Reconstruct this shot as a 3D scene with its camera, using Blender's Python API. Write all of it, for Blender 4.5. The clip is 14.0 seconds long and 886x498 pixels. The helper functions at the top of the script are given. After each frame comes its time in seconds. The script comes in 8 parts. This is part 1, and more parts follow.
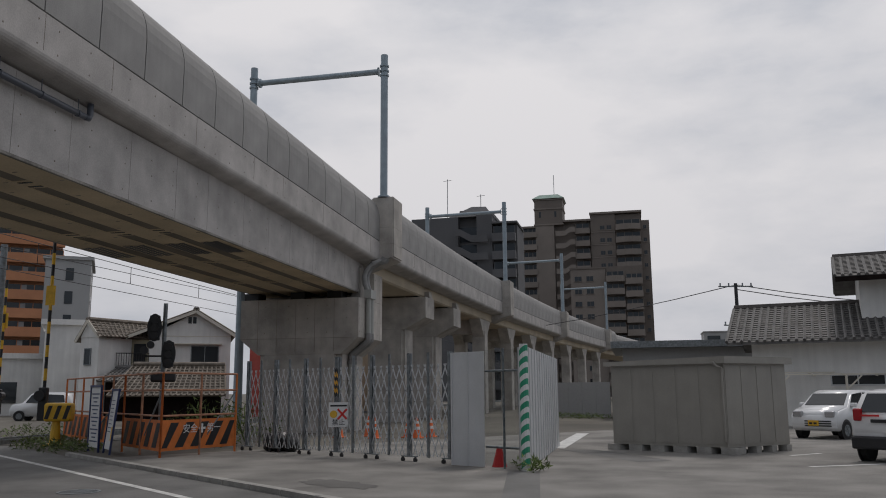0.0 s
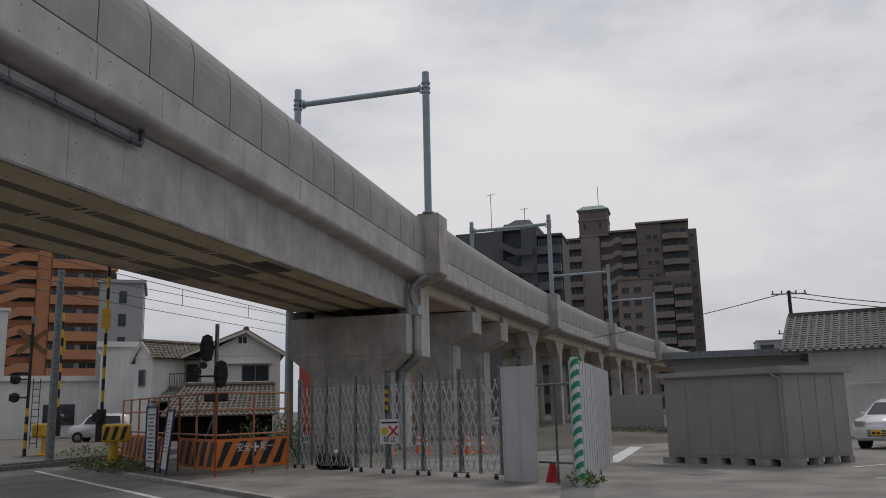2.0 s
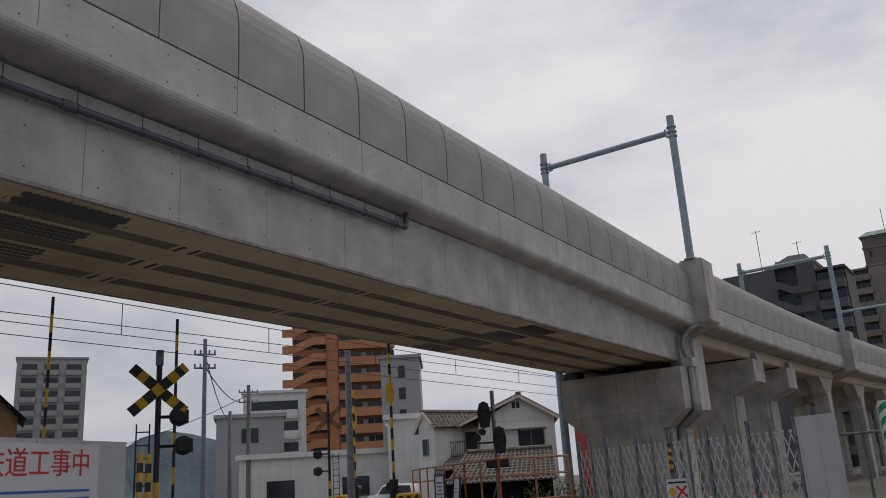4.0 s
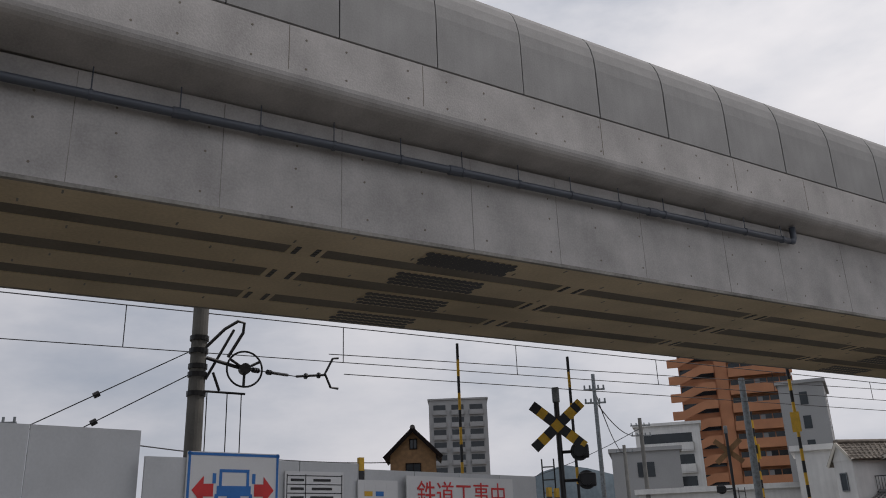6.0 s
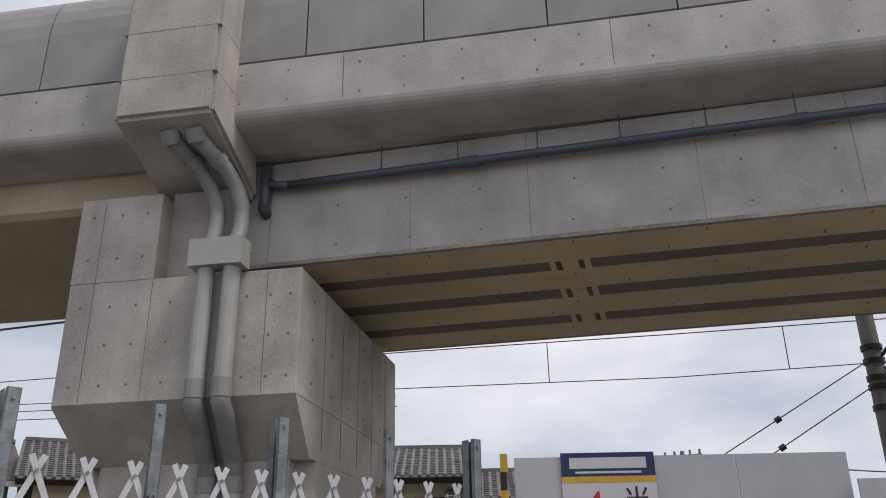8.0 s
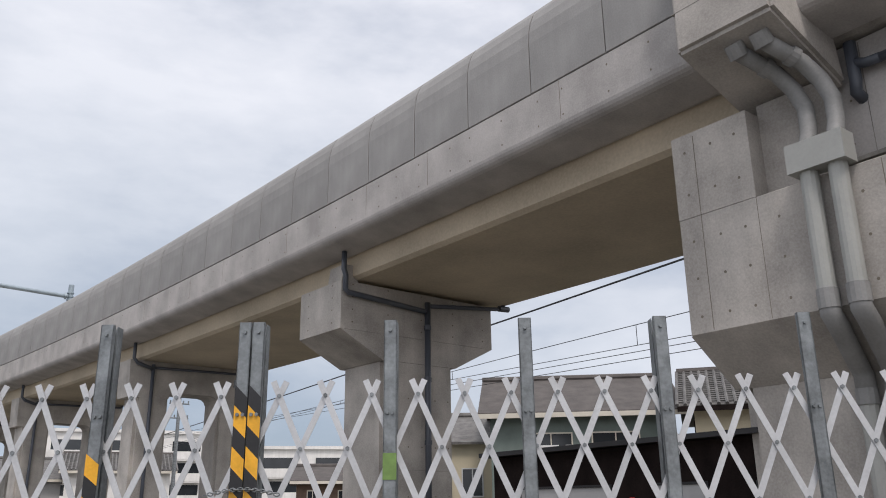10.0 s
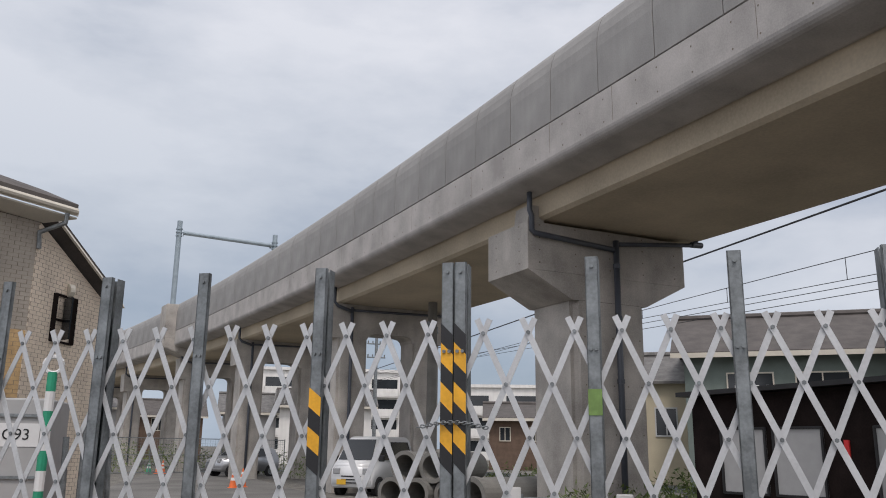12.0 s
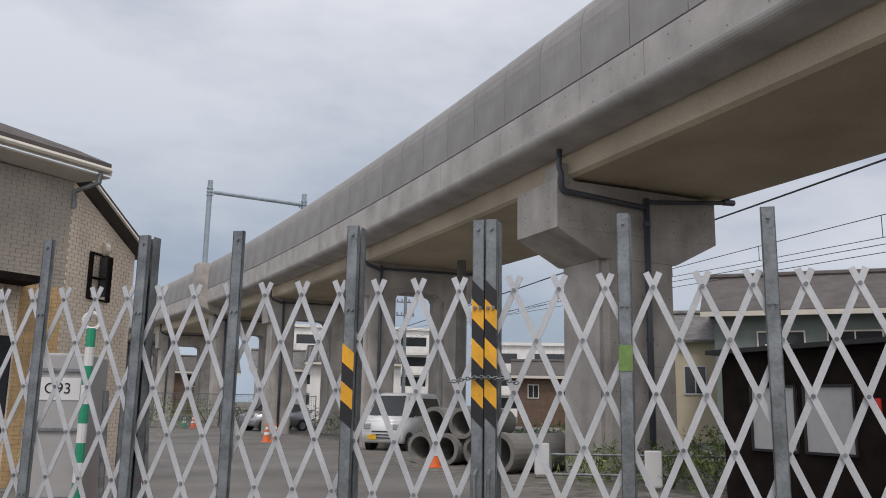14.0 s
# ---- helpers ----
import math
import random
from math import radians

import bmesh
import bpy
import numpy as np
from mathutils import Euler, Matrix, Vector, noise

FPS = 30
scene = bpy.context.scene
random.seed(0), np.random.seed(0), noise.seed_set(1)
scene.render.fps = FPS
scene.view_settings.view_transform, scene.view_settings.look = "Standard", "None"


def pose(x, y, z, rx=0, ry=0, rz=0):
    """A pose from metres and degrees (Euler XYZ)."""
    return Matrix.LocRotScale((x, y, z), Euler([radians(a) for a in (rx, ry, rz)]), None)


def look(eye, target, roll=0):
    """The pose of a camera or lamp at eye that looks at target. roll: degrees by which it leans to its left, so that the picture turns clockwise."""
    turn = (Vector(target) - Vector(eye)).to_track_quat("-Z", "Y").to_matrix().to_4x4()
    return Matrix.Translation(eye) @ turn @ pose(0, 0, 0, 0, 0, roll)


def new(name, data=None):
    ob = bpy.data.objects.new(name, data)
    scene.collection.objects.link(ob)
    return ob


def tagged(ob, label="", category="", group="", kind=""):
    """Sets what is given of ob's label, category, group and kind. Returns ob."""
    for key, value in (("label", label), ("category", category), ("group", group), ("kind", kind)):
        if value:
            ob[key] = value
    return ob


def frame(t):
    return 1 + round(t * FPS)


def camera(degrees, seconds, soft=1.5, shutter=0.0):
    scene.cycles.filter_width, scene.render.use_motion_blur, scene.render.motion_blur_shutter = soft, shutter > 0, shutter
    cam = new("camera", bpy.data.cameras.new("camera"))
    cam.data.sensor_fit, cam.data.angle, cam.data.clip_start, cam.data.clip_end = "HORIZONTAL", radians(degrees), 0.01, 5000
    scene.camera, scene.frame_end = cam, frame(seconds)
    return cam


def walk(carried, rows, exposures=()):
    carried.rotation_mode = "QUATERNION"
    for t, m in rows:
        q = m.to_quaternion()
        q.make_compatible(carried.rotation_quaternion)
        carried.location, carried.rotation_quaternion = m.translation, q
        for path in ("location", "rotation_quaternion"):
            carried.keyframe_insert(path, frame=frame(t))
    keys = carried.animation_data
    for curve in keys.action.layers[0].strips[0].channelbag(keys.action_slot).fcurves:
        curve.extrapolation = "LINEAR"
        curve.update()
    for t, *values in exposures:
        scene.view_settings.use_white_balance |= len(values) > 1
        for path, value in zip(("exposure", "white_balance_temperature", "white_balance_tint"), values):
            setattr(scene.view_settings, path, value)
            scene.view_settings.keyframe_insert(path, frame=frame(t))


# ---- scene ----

cam = camera(56.55, 14.0, soft=1.0)
PATH = [
    (0.0, 0.071, 0.098, 1.544, 13.00, 9.80, -0.43),
    (0.5, 0.078, 0.089, 1.545, 13.00, 9.96, -0.95),
    (1.0, 0.069, 0.086, 1.546, 13.34, 10.23, -1.17),
    (1.5, 0.050, 0.086, 1.546, 14.25, 10.47, -1.24),
    (2.0, 0.019, 0.096, 1.549, 16.12, 10.88, -1.37),
    (2.2, 0.005, 0.099, 1.549, 17.13, 11.09, -1.45),
    (4.3, -0.042, 0.057, 1.552, 37.29, 16.45, -3.88),
    (4.5, -0.047, 0.047, 1.553, 39.39, 16.79, -3.99),
    (5.0, -0.058, 0.015, 1.557, 46.37, 17.57, -3.50),
    (5.5, -0.060, -0.026, 1.555, 53.91, 18.21, -2.43),
    (6.0, -0.060, -0.069, 1.556, 60.62, 19.30, -2.16),
    (6.5, -0.074, -0.117, 1.564, 67.86, 20.85, -2.04),
    (7.0, -0.108, -0.190, 1.568, 77.98, 22.02, -1.44),
    (7.5, -0.158, -0.303, 1.578, 91.39, 22.84, -0.91),
    (8.0, -0.201, -0.399, 1.577, 104.51, 22.14, -0.99),
    (8.5, -0.249, -0.432, 1.567, 119.64, 20.68, -0.88),
    (9.0, -0.286, -0.446, 1.558, 131.71, 19.46, -0.76),
    (9.2, -0.300, -0.456, 1.555, 135.54, 19.05, -0.95),
    (11.3, -0.242, -0.564, 1.547, 157.13, 15.61, 0.57),
    (11.5, -0.239, -0.562, 1.544, 158.11, 15.09, 0.57),
    (12.0, -0.224, -0.557, 1.538, 160.15, 13.56, 0.68),
    (12.5, -0.217, -0.555, 1.532, 161.34, 12.15, 0.95),
    (13.0, -0.206, -0.546, 1.529, 161.96, 11.18, 1.08),
    (13.5, -0.204, -0.546, 1.527, 162.14, 10.87, 1.10),
    (14.0, -0.205, -0.543, 1.526, 162.12, 10.66, 0.99),
]


def view(x, y, z, yaw, pitch, roll):
    a, b = radians(yaw), radians(pitch)
    way = Vector((-math.sin(a) * math.cos(b), math.cos(a) * math.cos(b), math.sin(b)))
    eye = Vector((x, y, z))
    return look(eye, eye + way * 10, roll)


walk(cam, [(row[0], view(*row[1:])) for row in PATH],
     exposures=[(0.0, -0.66, 6500, 14), (2.2, -0.64, 6500, 14), (4.5, -0.60, 6500, 15), (6.0, -0.46, 6500, 15), (7.0, -0.37, 6520, 15), (7.5, -0.18, 6520, 15), (8.5, 0.30, 6520, 15), (9.2, 0.34, 6520, 15), (11.3, 0.16, 6520, 15), (14.0, 0.08, 6520, 15)])

# ---- sky and sun: a bright, thinly overcast day ----
world = bpy.data.worlds.new("sky")
scene.world = world
world.use_nodes = True
wn, wl = world.node_tree.nodes, world.node_tree.links
wn.clear()
w_out = wn.new("ShaderNodeOutputWorld")
w_bg = wn.new("ShaderNodeBackground")
w_sky = wn.new("ShaderNodeTexSky")
w_sky.sky_type = "NISHITA"
w_sky.sun_disc = False
w_sky.sun_elevation, w_sky.sun_rotation = radians(62), radians(20)
w_scale = wn.new("ShaderNodeVectorMath")
w_scale.operation = "SCALE"
w_scale.inputs["Scale"].default_value = 0.085
w_co = wn.new("ShaderNodeTexCoord")
w_map = wn.new("ShaderNodeMapping")
w_map.inputs["Scale"].default_value = (1.0, 1.0, 2.6)
w_noise = wn.new("ShaderNodeTexNoise")
w_noise.inputs["Scale"].default_value = 1.7
w_noise.inputs["Detail"].default_value = 7
w_noise.inputs["Roughness"].default_value = 0.56
w_ramp = wn.new("ShaderNodeValToRGB")
w_ramp.color_ramp.elements[0].position, w_ramp.color_ramp.elements[0].color = 0.36, (0.62, 0.67, 0.73, 1)
w_ramp.color_ramp.elements[1].position, w_ramp.color_ramp.elements[1].color = 0.62, (1.0, 1.0, 1.0, 1)
w_cover = wn.new("ShaderNodeMapRange")
w_cover.inputs["From Min"].default_value, w_cover.inputs["From Max"].default_value = 0.30, 0.52
w_cover.inputs["To Min"].default_value, w_cover.inputs["To Max"].default_value = 0.72, 1.0
w_mix = wn.new("ShaderNodeMixRGB")
w_dot = wn.new("ShaderNodeVectorMath")
w_dot.operation = "DOT_PRODUCT"
w_dot.inputs[1].default_value = (-0.04, 0.50, 0.86)
w_near = wn.new("ShaderNodeValToRGB")
w_near.color_ramp.elements[0].position, w_near.color_ramp.elements[0].color = 0.2, (0.37, 0.46, 0.54, 1)
w_near.color_ramp.elements[1].position, w_near.color_ramp.elements[1].color = 1.0, (1.28, 1.28, 1.27, 1)
w_mid = w_near.color_ramp.elements.new(0.62)
w_mid.color = (0.80, 0.82, 0.85, 1)
w_half = wn.new("ShaderNodeMath")
w_half.operation = "MULTIPLY_ADD"
w_half.inputs[1].default_value, w_half.inputs[2].default_value = 0.5, 0.5
w_mul = wn.new("ShaderNodeMixRGB")
w_mul.blend_type = "MULTIPLY"
w_mul.inputs["Fac"].default_value = 1.0
wl.new(w_co.outputs["Generated"], w_map.inputs["Vector"])
wl.new(w_co.outputs["Generated"], w_dot.inputs[0])
wl.new(w_dot.outputs["Value"], w_half.inputs[0])
wl.new(w_half.outputs[0], w_near.inputs["Fac"])
wl.new(w_map.outputs["Vector"], w_noise.inputs["Vector"])
wl.new(w_noise.outputs["Fac"], w_ramp.inputs["Fac"])
wl.new(w_noise.outputs["Fac"], w_cover.inputs["Value"])
wl.new(w_sky.outputs["Color"], w_scale.inputs[0])
wl.new(w_cover.outputs["Result"], w_mix.inputs["Fac"])
wl.new(w_scale.outputs["Vector"], w_mix.inputs["Color1"])
wl.new(w_ramp.outputs["Color"], w_mul.inputs["Color1"])
wl.new(w_near.outputs["Color"], w_mul.inputs["Color2"])
wl.new(w_mul.outputs["Color"], w_mix.inputs["Color2"])
wl.new(w_mix.outputs["Color"], w_bg.inputs["Color"])
w_bg.inputs["Strength"].default_value = 1.0
wl.new(w_bg.outputs["Background"], w_out.inputs["Surface"])
sun = new("sun", bpy.data.lights.new("sun", "SUN"))
sun.data.energy, sun.data.angle, sun.data.color = 1.5, radians(11), (1.0, 0.95, 0.88)
sun.matrix_world = look((11, 30, 60), (0, 0, 0))


# ---- materials ----
def material(name, base, rough=0.8, metal=0.0, vary=0.12, scale=1.5, fine=40.0, bump=0.15, streak=0.0, tint=None, rand=0.0, spec=0.5):
    m = bpy.data.materials.new(name)
    m.use_nodes = True
    n, l = m.node_tree.nodes, m.node_tree.links
    b = n["Principled BSDF"]
    b.inputs["Roughness"].default_value, b.inputs["Metallic"].default_value = rough, metal
    b.inputs["Specular IOR Level"].default_value = spec
    co = n.new("ShaderNodeTexCoord")
    big = n.new("ShaderNodeTexNoise")
    big.inputs["Scale"].default_value, big.inputs["Detail"].default_value = scale, 6
    small = n.new("ShaderNodeTexNoise")
    small.inputs["Scale"].default_value, small.inputs["Detail"].default_value = fine, 4
    l.new(co.outputs["Object"], big.inputs["Vector"])
    l.new(co.outputs["Object"], small.inputs["Vector"])
    add = n.new("ShaderNodeMath")
    add.operation = "MULTIPLY_ADD"
    add.inputs[1].default_value = 0.45
    l.new(small.outputs["Fac"], add.inputs[0])
    l.new(big.outputs["Fac"], add.inputs[2])
    ramp = n.new("ShaderNodeValToRGB")
    lo = [c * (1 - vary * 1.6) for c in base]
    hi = [min(1.0, c * (1 + vary)) for c in (tint or base)]
    ramp.color_ramp.elements[0].position, ramp.color_ramp.elements[0].color = 0.5, (*lo, 1)
    ramp.color_ramp.elements[1].position, ramp.color_ramp.elements[1].color = 0.96, (*hi, 1)
    l.new(add.outputs[0], ramp.inputs["Fac"])
    colour = ramp.outputs["Color"]
    if streak:
        mp = n.new("ShaderNodeMapping")
        mp.inputs["Scale"].default_value = (2.2, 2.2, 0.12)
        l.new(co.outputs["Object"], mp.inputs["Vector"])
        st = n.new("ShaderNodeTexNoise")
        st.inputs["Scale"].default_value, st.inputs["Detail"].default_value = 2.0, 5
        l.new(mp.outputs["Vector"], st.inputs["Vector"])
        rg = n.new("ShaderNodeMapRange")
        rg.inputs["From Min"].default_value, rg.inputs["From Max"].default_value = 0.35, 0.65
        rg.inputs["To Min"].default_value, rg.inputs["To Max"].default_value = 1 - streak, 1.0
        l.new(st.outputs["Fac"], rg.inputs["Value"])
        mul = n.new("ShaderNodeMixRGB")
        mul.blend_type = "MULTIPLY"
        mul.inputs["Fac"].default_value = 1.0
        l.new(colour, mul.inputs["Color1"])
        l.new(rg.outputs["Result"], mul.inputs["Color2"])
        colour = mul.outputs["Color"]
    if rand:
        oi = n.new("ShaderNodeObjectInfo")
        r2 = n.new("ShaderNodeMapRange")
        r2.inputs["To Min"].default_value, r2.inputs["To Max"].default_value = 1 - rand, 1 + rand
        l.new(oi.outputs["Random"], r2.inputs["Value"])
        mul = n.new("ShaderNodeMixRGB")
        mul.blend_type = "MULTIPLY"
        mul.inputs["Fac"].default_value = 1.0
        l.new(colour, mul.inputs["Color1"])
        l.new(r2.outputs["Result"], mul.inputs["Color2"])
        colour = mul.outputs["Color"]
    l.new(colour, b.inputs["Base Color"])
    if bump:
        bp = n.new("ShaderNodeBump")
        bp.inputs["Strength"].default_value, bp.inputs["Distance"].default_value = bump, 0.02
        l.new(small.outputs["Fac"], bp.inputs["Height"])
        l.new(bp.outputs["Normal"], b.inputs["Normal"])
    return m


def glass(name, base=(0.03, 0.035, 0.04), rough=0.08):
    return material(name, base, rough=rough, vary=0.2, scale=0.6, bump=0.0)


CONC = material("fair_faced_concrete", (0.46, 0.43, 0.395), 0.85, vary=0.2, scale=1.3, fine=34, bump=0.14, streak=0.09)
CONC_L = material("light_concrete", (0.45, 0.428, 0.41), 0.85, vary=0.16, scale=1.3, fine=36, bump=0.12, streak=0.05)
CONC_P = material("parapet_panel_concrete", (0.31, 0.304, 0.295), 0.8, vary=0.12, scale=1.1, fine=34, bump=0.08, streak=0.06, rand=0.05)
# lighter than the webs: light bounced off the ground is put into this colour
CONC_S = material("bounce_lightened_soffit_concrete", (0.62, 0.51, 0.345), 0.85, vary=0.14, scale=0.6, fine=20, bump=0.1)
# dark for the shade in the soffit recesses; also used for joints and bolt marks
CONC_D = material("recess_shade_and_joint_concrete", (0.20, 0.175, 0.14), 0.85, vary=0.14, scale=0.8, fine=20, bump=0.1)
ASPH = material("asphalt", (0.155, 0.153, 0.147), 0.9, vary=0.25, scale=0.8, fine=90, bump=0.4)
PAVE = material("patched_asphalt", (0.225, 0.216, 0.20), 0.92, vary=0.28, scale=0.7, fine=80, bump=0.4)
YARD = material("worn_asphalt", (0.15, 0.145, 0.135), 0.92, vary=0.25, scale=0.4, fine=80, bump=0.4)
GRAVEL = material("gravel", (0.17, 0.16, 0.14), 0.95, vary=0.4, scale=3.0, fine=60, bump=0.8)
EARTH = material("ground_soil", (0.13, 0.12, 0.10), 0.95, vary=0.3, scale=0.15, fine=20, bump=0.5)
LINE = material("road_paint", (0.62, 0.62, 0.60), 0.8, vary=0.2, scale=3, fine=40, bump=0.2)
KERB = material("kerb_concrete", (0.33, 0.32, 0.30), 0.9, vary=0.2, scale=3, fine=40)
STEEL = material("galvanised_steel", (0.23, 0.25, 0.26), 0.48, metal=0.5, vary=0.26, scale=9, fine=60, bump=0.05)
ALU = material("aluminium_slat", (0.56, 0.57, 0.585), 0.4, metal=0.3, vary=0.1, scale=5, fine=60, bump=0.03)
MAST = material("painted_mast_steel", (0.30, 0.36, 0.40), 0.5, metal=0.4, vary=0.1, scale=3, fine=50, bump=0.03)
PVC = material("grey_pvc_pipe", (0.075, 0.085, 0.105), 0.4, vary=0.08, scale=3, fine=30, bump=0.0)
PVC_L = material("pale_pipe", (0.36, 0.365, 0.345), 0.5, vary=0.06, scale=3, fine=30, bump=0.0)
WHITE_P = material("white_steel_panel", (0.55, 0.56, 0.57), 0.45, vary=0.06, scale=1.5, fine=30, bump=0.03)
WHITE = material("white_render", (0.78, 0.77, 0.745), 0.85, vary=0.08, scale=0.8, fine=25, bump=0.1, streak=0.08)
CREAM = material("cream_render", (0.55, 0.49, 0.36), 0.85, vary=0.08, scale=0.8, fine=25, bump=0.1)
SHED = material("greige_shed_steel", (0.30, 0.285, 0.255), 0.5, vary=0.06, scale=2, fine=30, bump=0.03, streak=0.06)
BLACK = material("black_paint", (0.018, 0.018, 0.02), 0.45, vary=0.2, scale=4, fine=40, bump=0.05)
YELLOW = material("yellow_paint", (0.72, 0.42, 0.03), 0.5, vary=0.12, scale=5, fine=40, bump=0.05)
ORANGE = material("orange_paint", (0.62, 0.17, 0.035), 0.55, vary=0.15, scale=4, fine=40, bump=0.08)
RUSTPIPE = material("rusty_orange_pipe", (0.40, 0.19, 0.11), 0.65, vary=0.3, scale=6, fine=40, bump=0.1)
GREEN = material("green_tape", (0.02, 0.28, 0.16), 0.5, vary=0.1, scale=4, fine=40, bump=0.0)
TAPE_Y = material("amber_warning_tape", (0.80, 0.40, 0.025), 0.45, vary=0.12, scale=8, fine=60, bump=0.05)
GREENTAPE = material("faded_green_tape", (0.15, 0.25, 0.07), 0.6, vary=0.2, scale=6, fine=40, bump=0.0)
RED = material("red_paint", (0.62, 0.03, 0.03), 0.5, vary=0.1, scale=4, fine=40, bump=0.0)
BLUE = material("blue_paint", (0.02, 0.16, 0.48), 0.5, vary=0.08, scale=4, fine=40, bump=0.0)
NAVY = material("navy_sign", (0.015, 0.03, 0.11), 0.45, vary=0.08, scale=4, fine=40, bump=0.0)
SIGNW = material("white_sign", (0.68, 0.68, 0.68), 0.5, vary=0.03, scale=2, fine=40, bump=0.0)
TILE = material("grey_roof_tile", (0.13, 0.125, 0.12), 0.6, vary=0.3, scale=3, fine=30, bump=0.1, rand=0.2)
TILE_B = material("brown_roof_tile", (0.185, 0.155, 0.125), 0.65, vary=0.3, scale=3, fine=30, bump=0.1)
SLATE = material("dark_slate_roof", (0.085, 0.075, 0.07), 0.75, vary=0.2, scale=2, fine=30, bump=0.2)
BRICK_O = material("orange_tower_tile", (0.50, 0.22, 0.11), 0.7, vary=0.1, scale=0.4, fine=10, bump=0.05)
BROWN_T = material("taupe_tower_tile", (0.165, 0.14, 0.122), 0.75, vary=0.1, scale=0.2, fine=8, bump=0.05)
BROWN_L = material("taupe_balcony", (0.225, 0.195, 0.172), 0.75, vary=0.1, scale=0.2, fine=8, bump=0.05)
GREY_T = material("grey_tower_render", (0.115, 0.115, 0.12), 0.8, vary=0.1, scale=0.2, fine=8, bump=0.05)
GREY_L = material("pale_grey_tower", (0.37, 0.37, 0.37), 0.8, vary=0.08, scale=0.2, fine=8, bump=0.05)
COPPER = material("weathered_copper", (0.25, 0.36, 0.31), 0.7, vary=0.15, scale=0.6, fine=8, bump=0.05)
DARKW = glass("dark_window_glass")
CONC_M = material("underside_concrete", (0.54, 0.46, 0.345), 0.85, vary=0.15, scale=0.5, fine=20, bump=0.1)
PVC_G = material("weathered_grey_pipe", (0.25, 0.25, 0.245), 0.6, vary=0.12, scale=3, fine=30, bump=0.0)
CONC_J = material("weathered_joint_concrete", (0.29, 0.275, 0.25), 0.9, vary=0.3, scale=1.5, fine=20, bump=0.1)
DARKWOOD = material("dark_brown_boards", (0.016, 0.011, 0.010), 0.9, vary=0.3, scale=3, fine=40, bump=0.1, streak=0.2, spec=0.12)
BROWNWALL = material("brown_cladding", (0.24, 0.135, 0.06), 0.75, vary=0.2, scale=4, fine=30, bump=0.15)
BROWN_D = material("dark_brown_cladding", (0.13, 0.085, 0.06), 0.8, vary=0.15, scale=3, fine=30, bump=0.15)
TAN = material("taupe_siding", (0.76, 0.655, 0.54), 0.8, vary=0.1, scale=2, fine=30, bump=0.1)
TAN_D = material("grey_taupe_siding", (0.36, 0.325, 0.28), 0.8, vary=0.1, scale=2, fine=30, bump=0.1)
TAN_Y = material("ochre_corner_brick", (0.50, 0.34, 0.17), 0.8, vary=0.15, scale=4, fine=30, bump=0.1)
TAN_J = material("siding_joint", (0.25, 0.205, 0.165), 0.9, vary=0.1, scale=2, fine=30, bump=0.1)
GREENWALL = material("sage_green_wall", (0.16, 0.20, 0.185), 0.8, vary=0.1, scale=2, fine=30, bump=0.1)
REDWALL = material("red_house_wall", (0.50, 0.10, 0.08), 0.75, vary=0.1, scale=2, fine=30, bump=0.1)
TRIMW = material("off_white_trim", (0.62, 0.58, 0.50), 0.6, vary=0.06, scale=2, fine=30, bump=0.0)
CARW = material("white_car_paint", (0.72, 0.73, 0.74), 0.22, vary=0.02, scale=1, fine=10, bump=0.0)
CARS = material("silver_car_paint", (0.42, 0.43, 0.45), 0.28, metal=0.6, vary=0.02, scale=1, fine=10, bump=0.0)
TYRE = material("tyre_rubber", (0.02, 0.02, 0.02), 0.85, vary=0.2, scale=6, fine=50, bump=0.1)
LEAF = material("leaf_green", (0.07, 0.12, 0.03), 0.7, vary=0.4, scale=4, fine=20, bump=0.1, tint=(0.14, 0.19, 0.05), rand=0.2)
# the haze of distance is put into this blue-grey colour
HILL = material("haze_tinted_hill", (0.15, 0.19, 0.215), 0.95, vary=0.2, scale=0.02, fine=0.3, bump=0.0)
WIRE = material("black_wire", (0.03, 0.03, 0.035), 0.6, vary=0.1, bump=0.0)
PIPEC = material("concrete_pipe", (0.20, 0.195, 0.18), 0.85, vary=0.15, scale=2, fine=30, bump=0.15)


# ---- mesh helpers ----
def box(bm, x0, x1, y0, y1, z0, z1, bevel=0.0):
    vs = [bm.verts.new((x, y, z)) for x in (x0, x1) for y in (y0, y1) for z in (z0, z1)]
    fs = []
    for q in ((0, 1, 3, 2), (4, 6, 7, 5), (0, 4, 5, 1), (2, 3, 7, 6), (0, 2, 6, 4), (1, 5, 7, 3)):
        fs.append(bm.faces.new([vs[k] for k in q]))
    if bevel:
        es = list({e for f in fs for e in f.edges})
        bmesh.ops.bevel(bm, geom=es, offset=bevel, segments=2, affect="EDGES", profile=0.5)
    return vs


def prism(bm, outline, y0, y1):
    """A solid of an (x, z) outline between y0 and y1."""
    a = [bm.verts.new((x, y0, z)) for x, z in outline]
    b = [bm.verts.new((x, y1, z)) for x, z in outline]
    k = len(outline)
    bm.faces.new(a)
    bm.faces.new(b[::-1])
    for i in range(k):
        bm.faces.new((a[i], b[i], b[(i + 1) % k], a[(i + 1) % k]))


def hexa(bm, low, high):
    """A solid between two four-cornered faces, corner by corner."""
    a, b = [bm.verts.new(p) for p in low], [bm.verts.new(p) for p in high]
    bm.faces.new(a[::-1])
    bm.faces.new(b)
    for i in range(len(a)):
        bm.faces.new((a[i], a[(i + 1) % len(a)], b[(i + 1) % len(a)], b[i]))


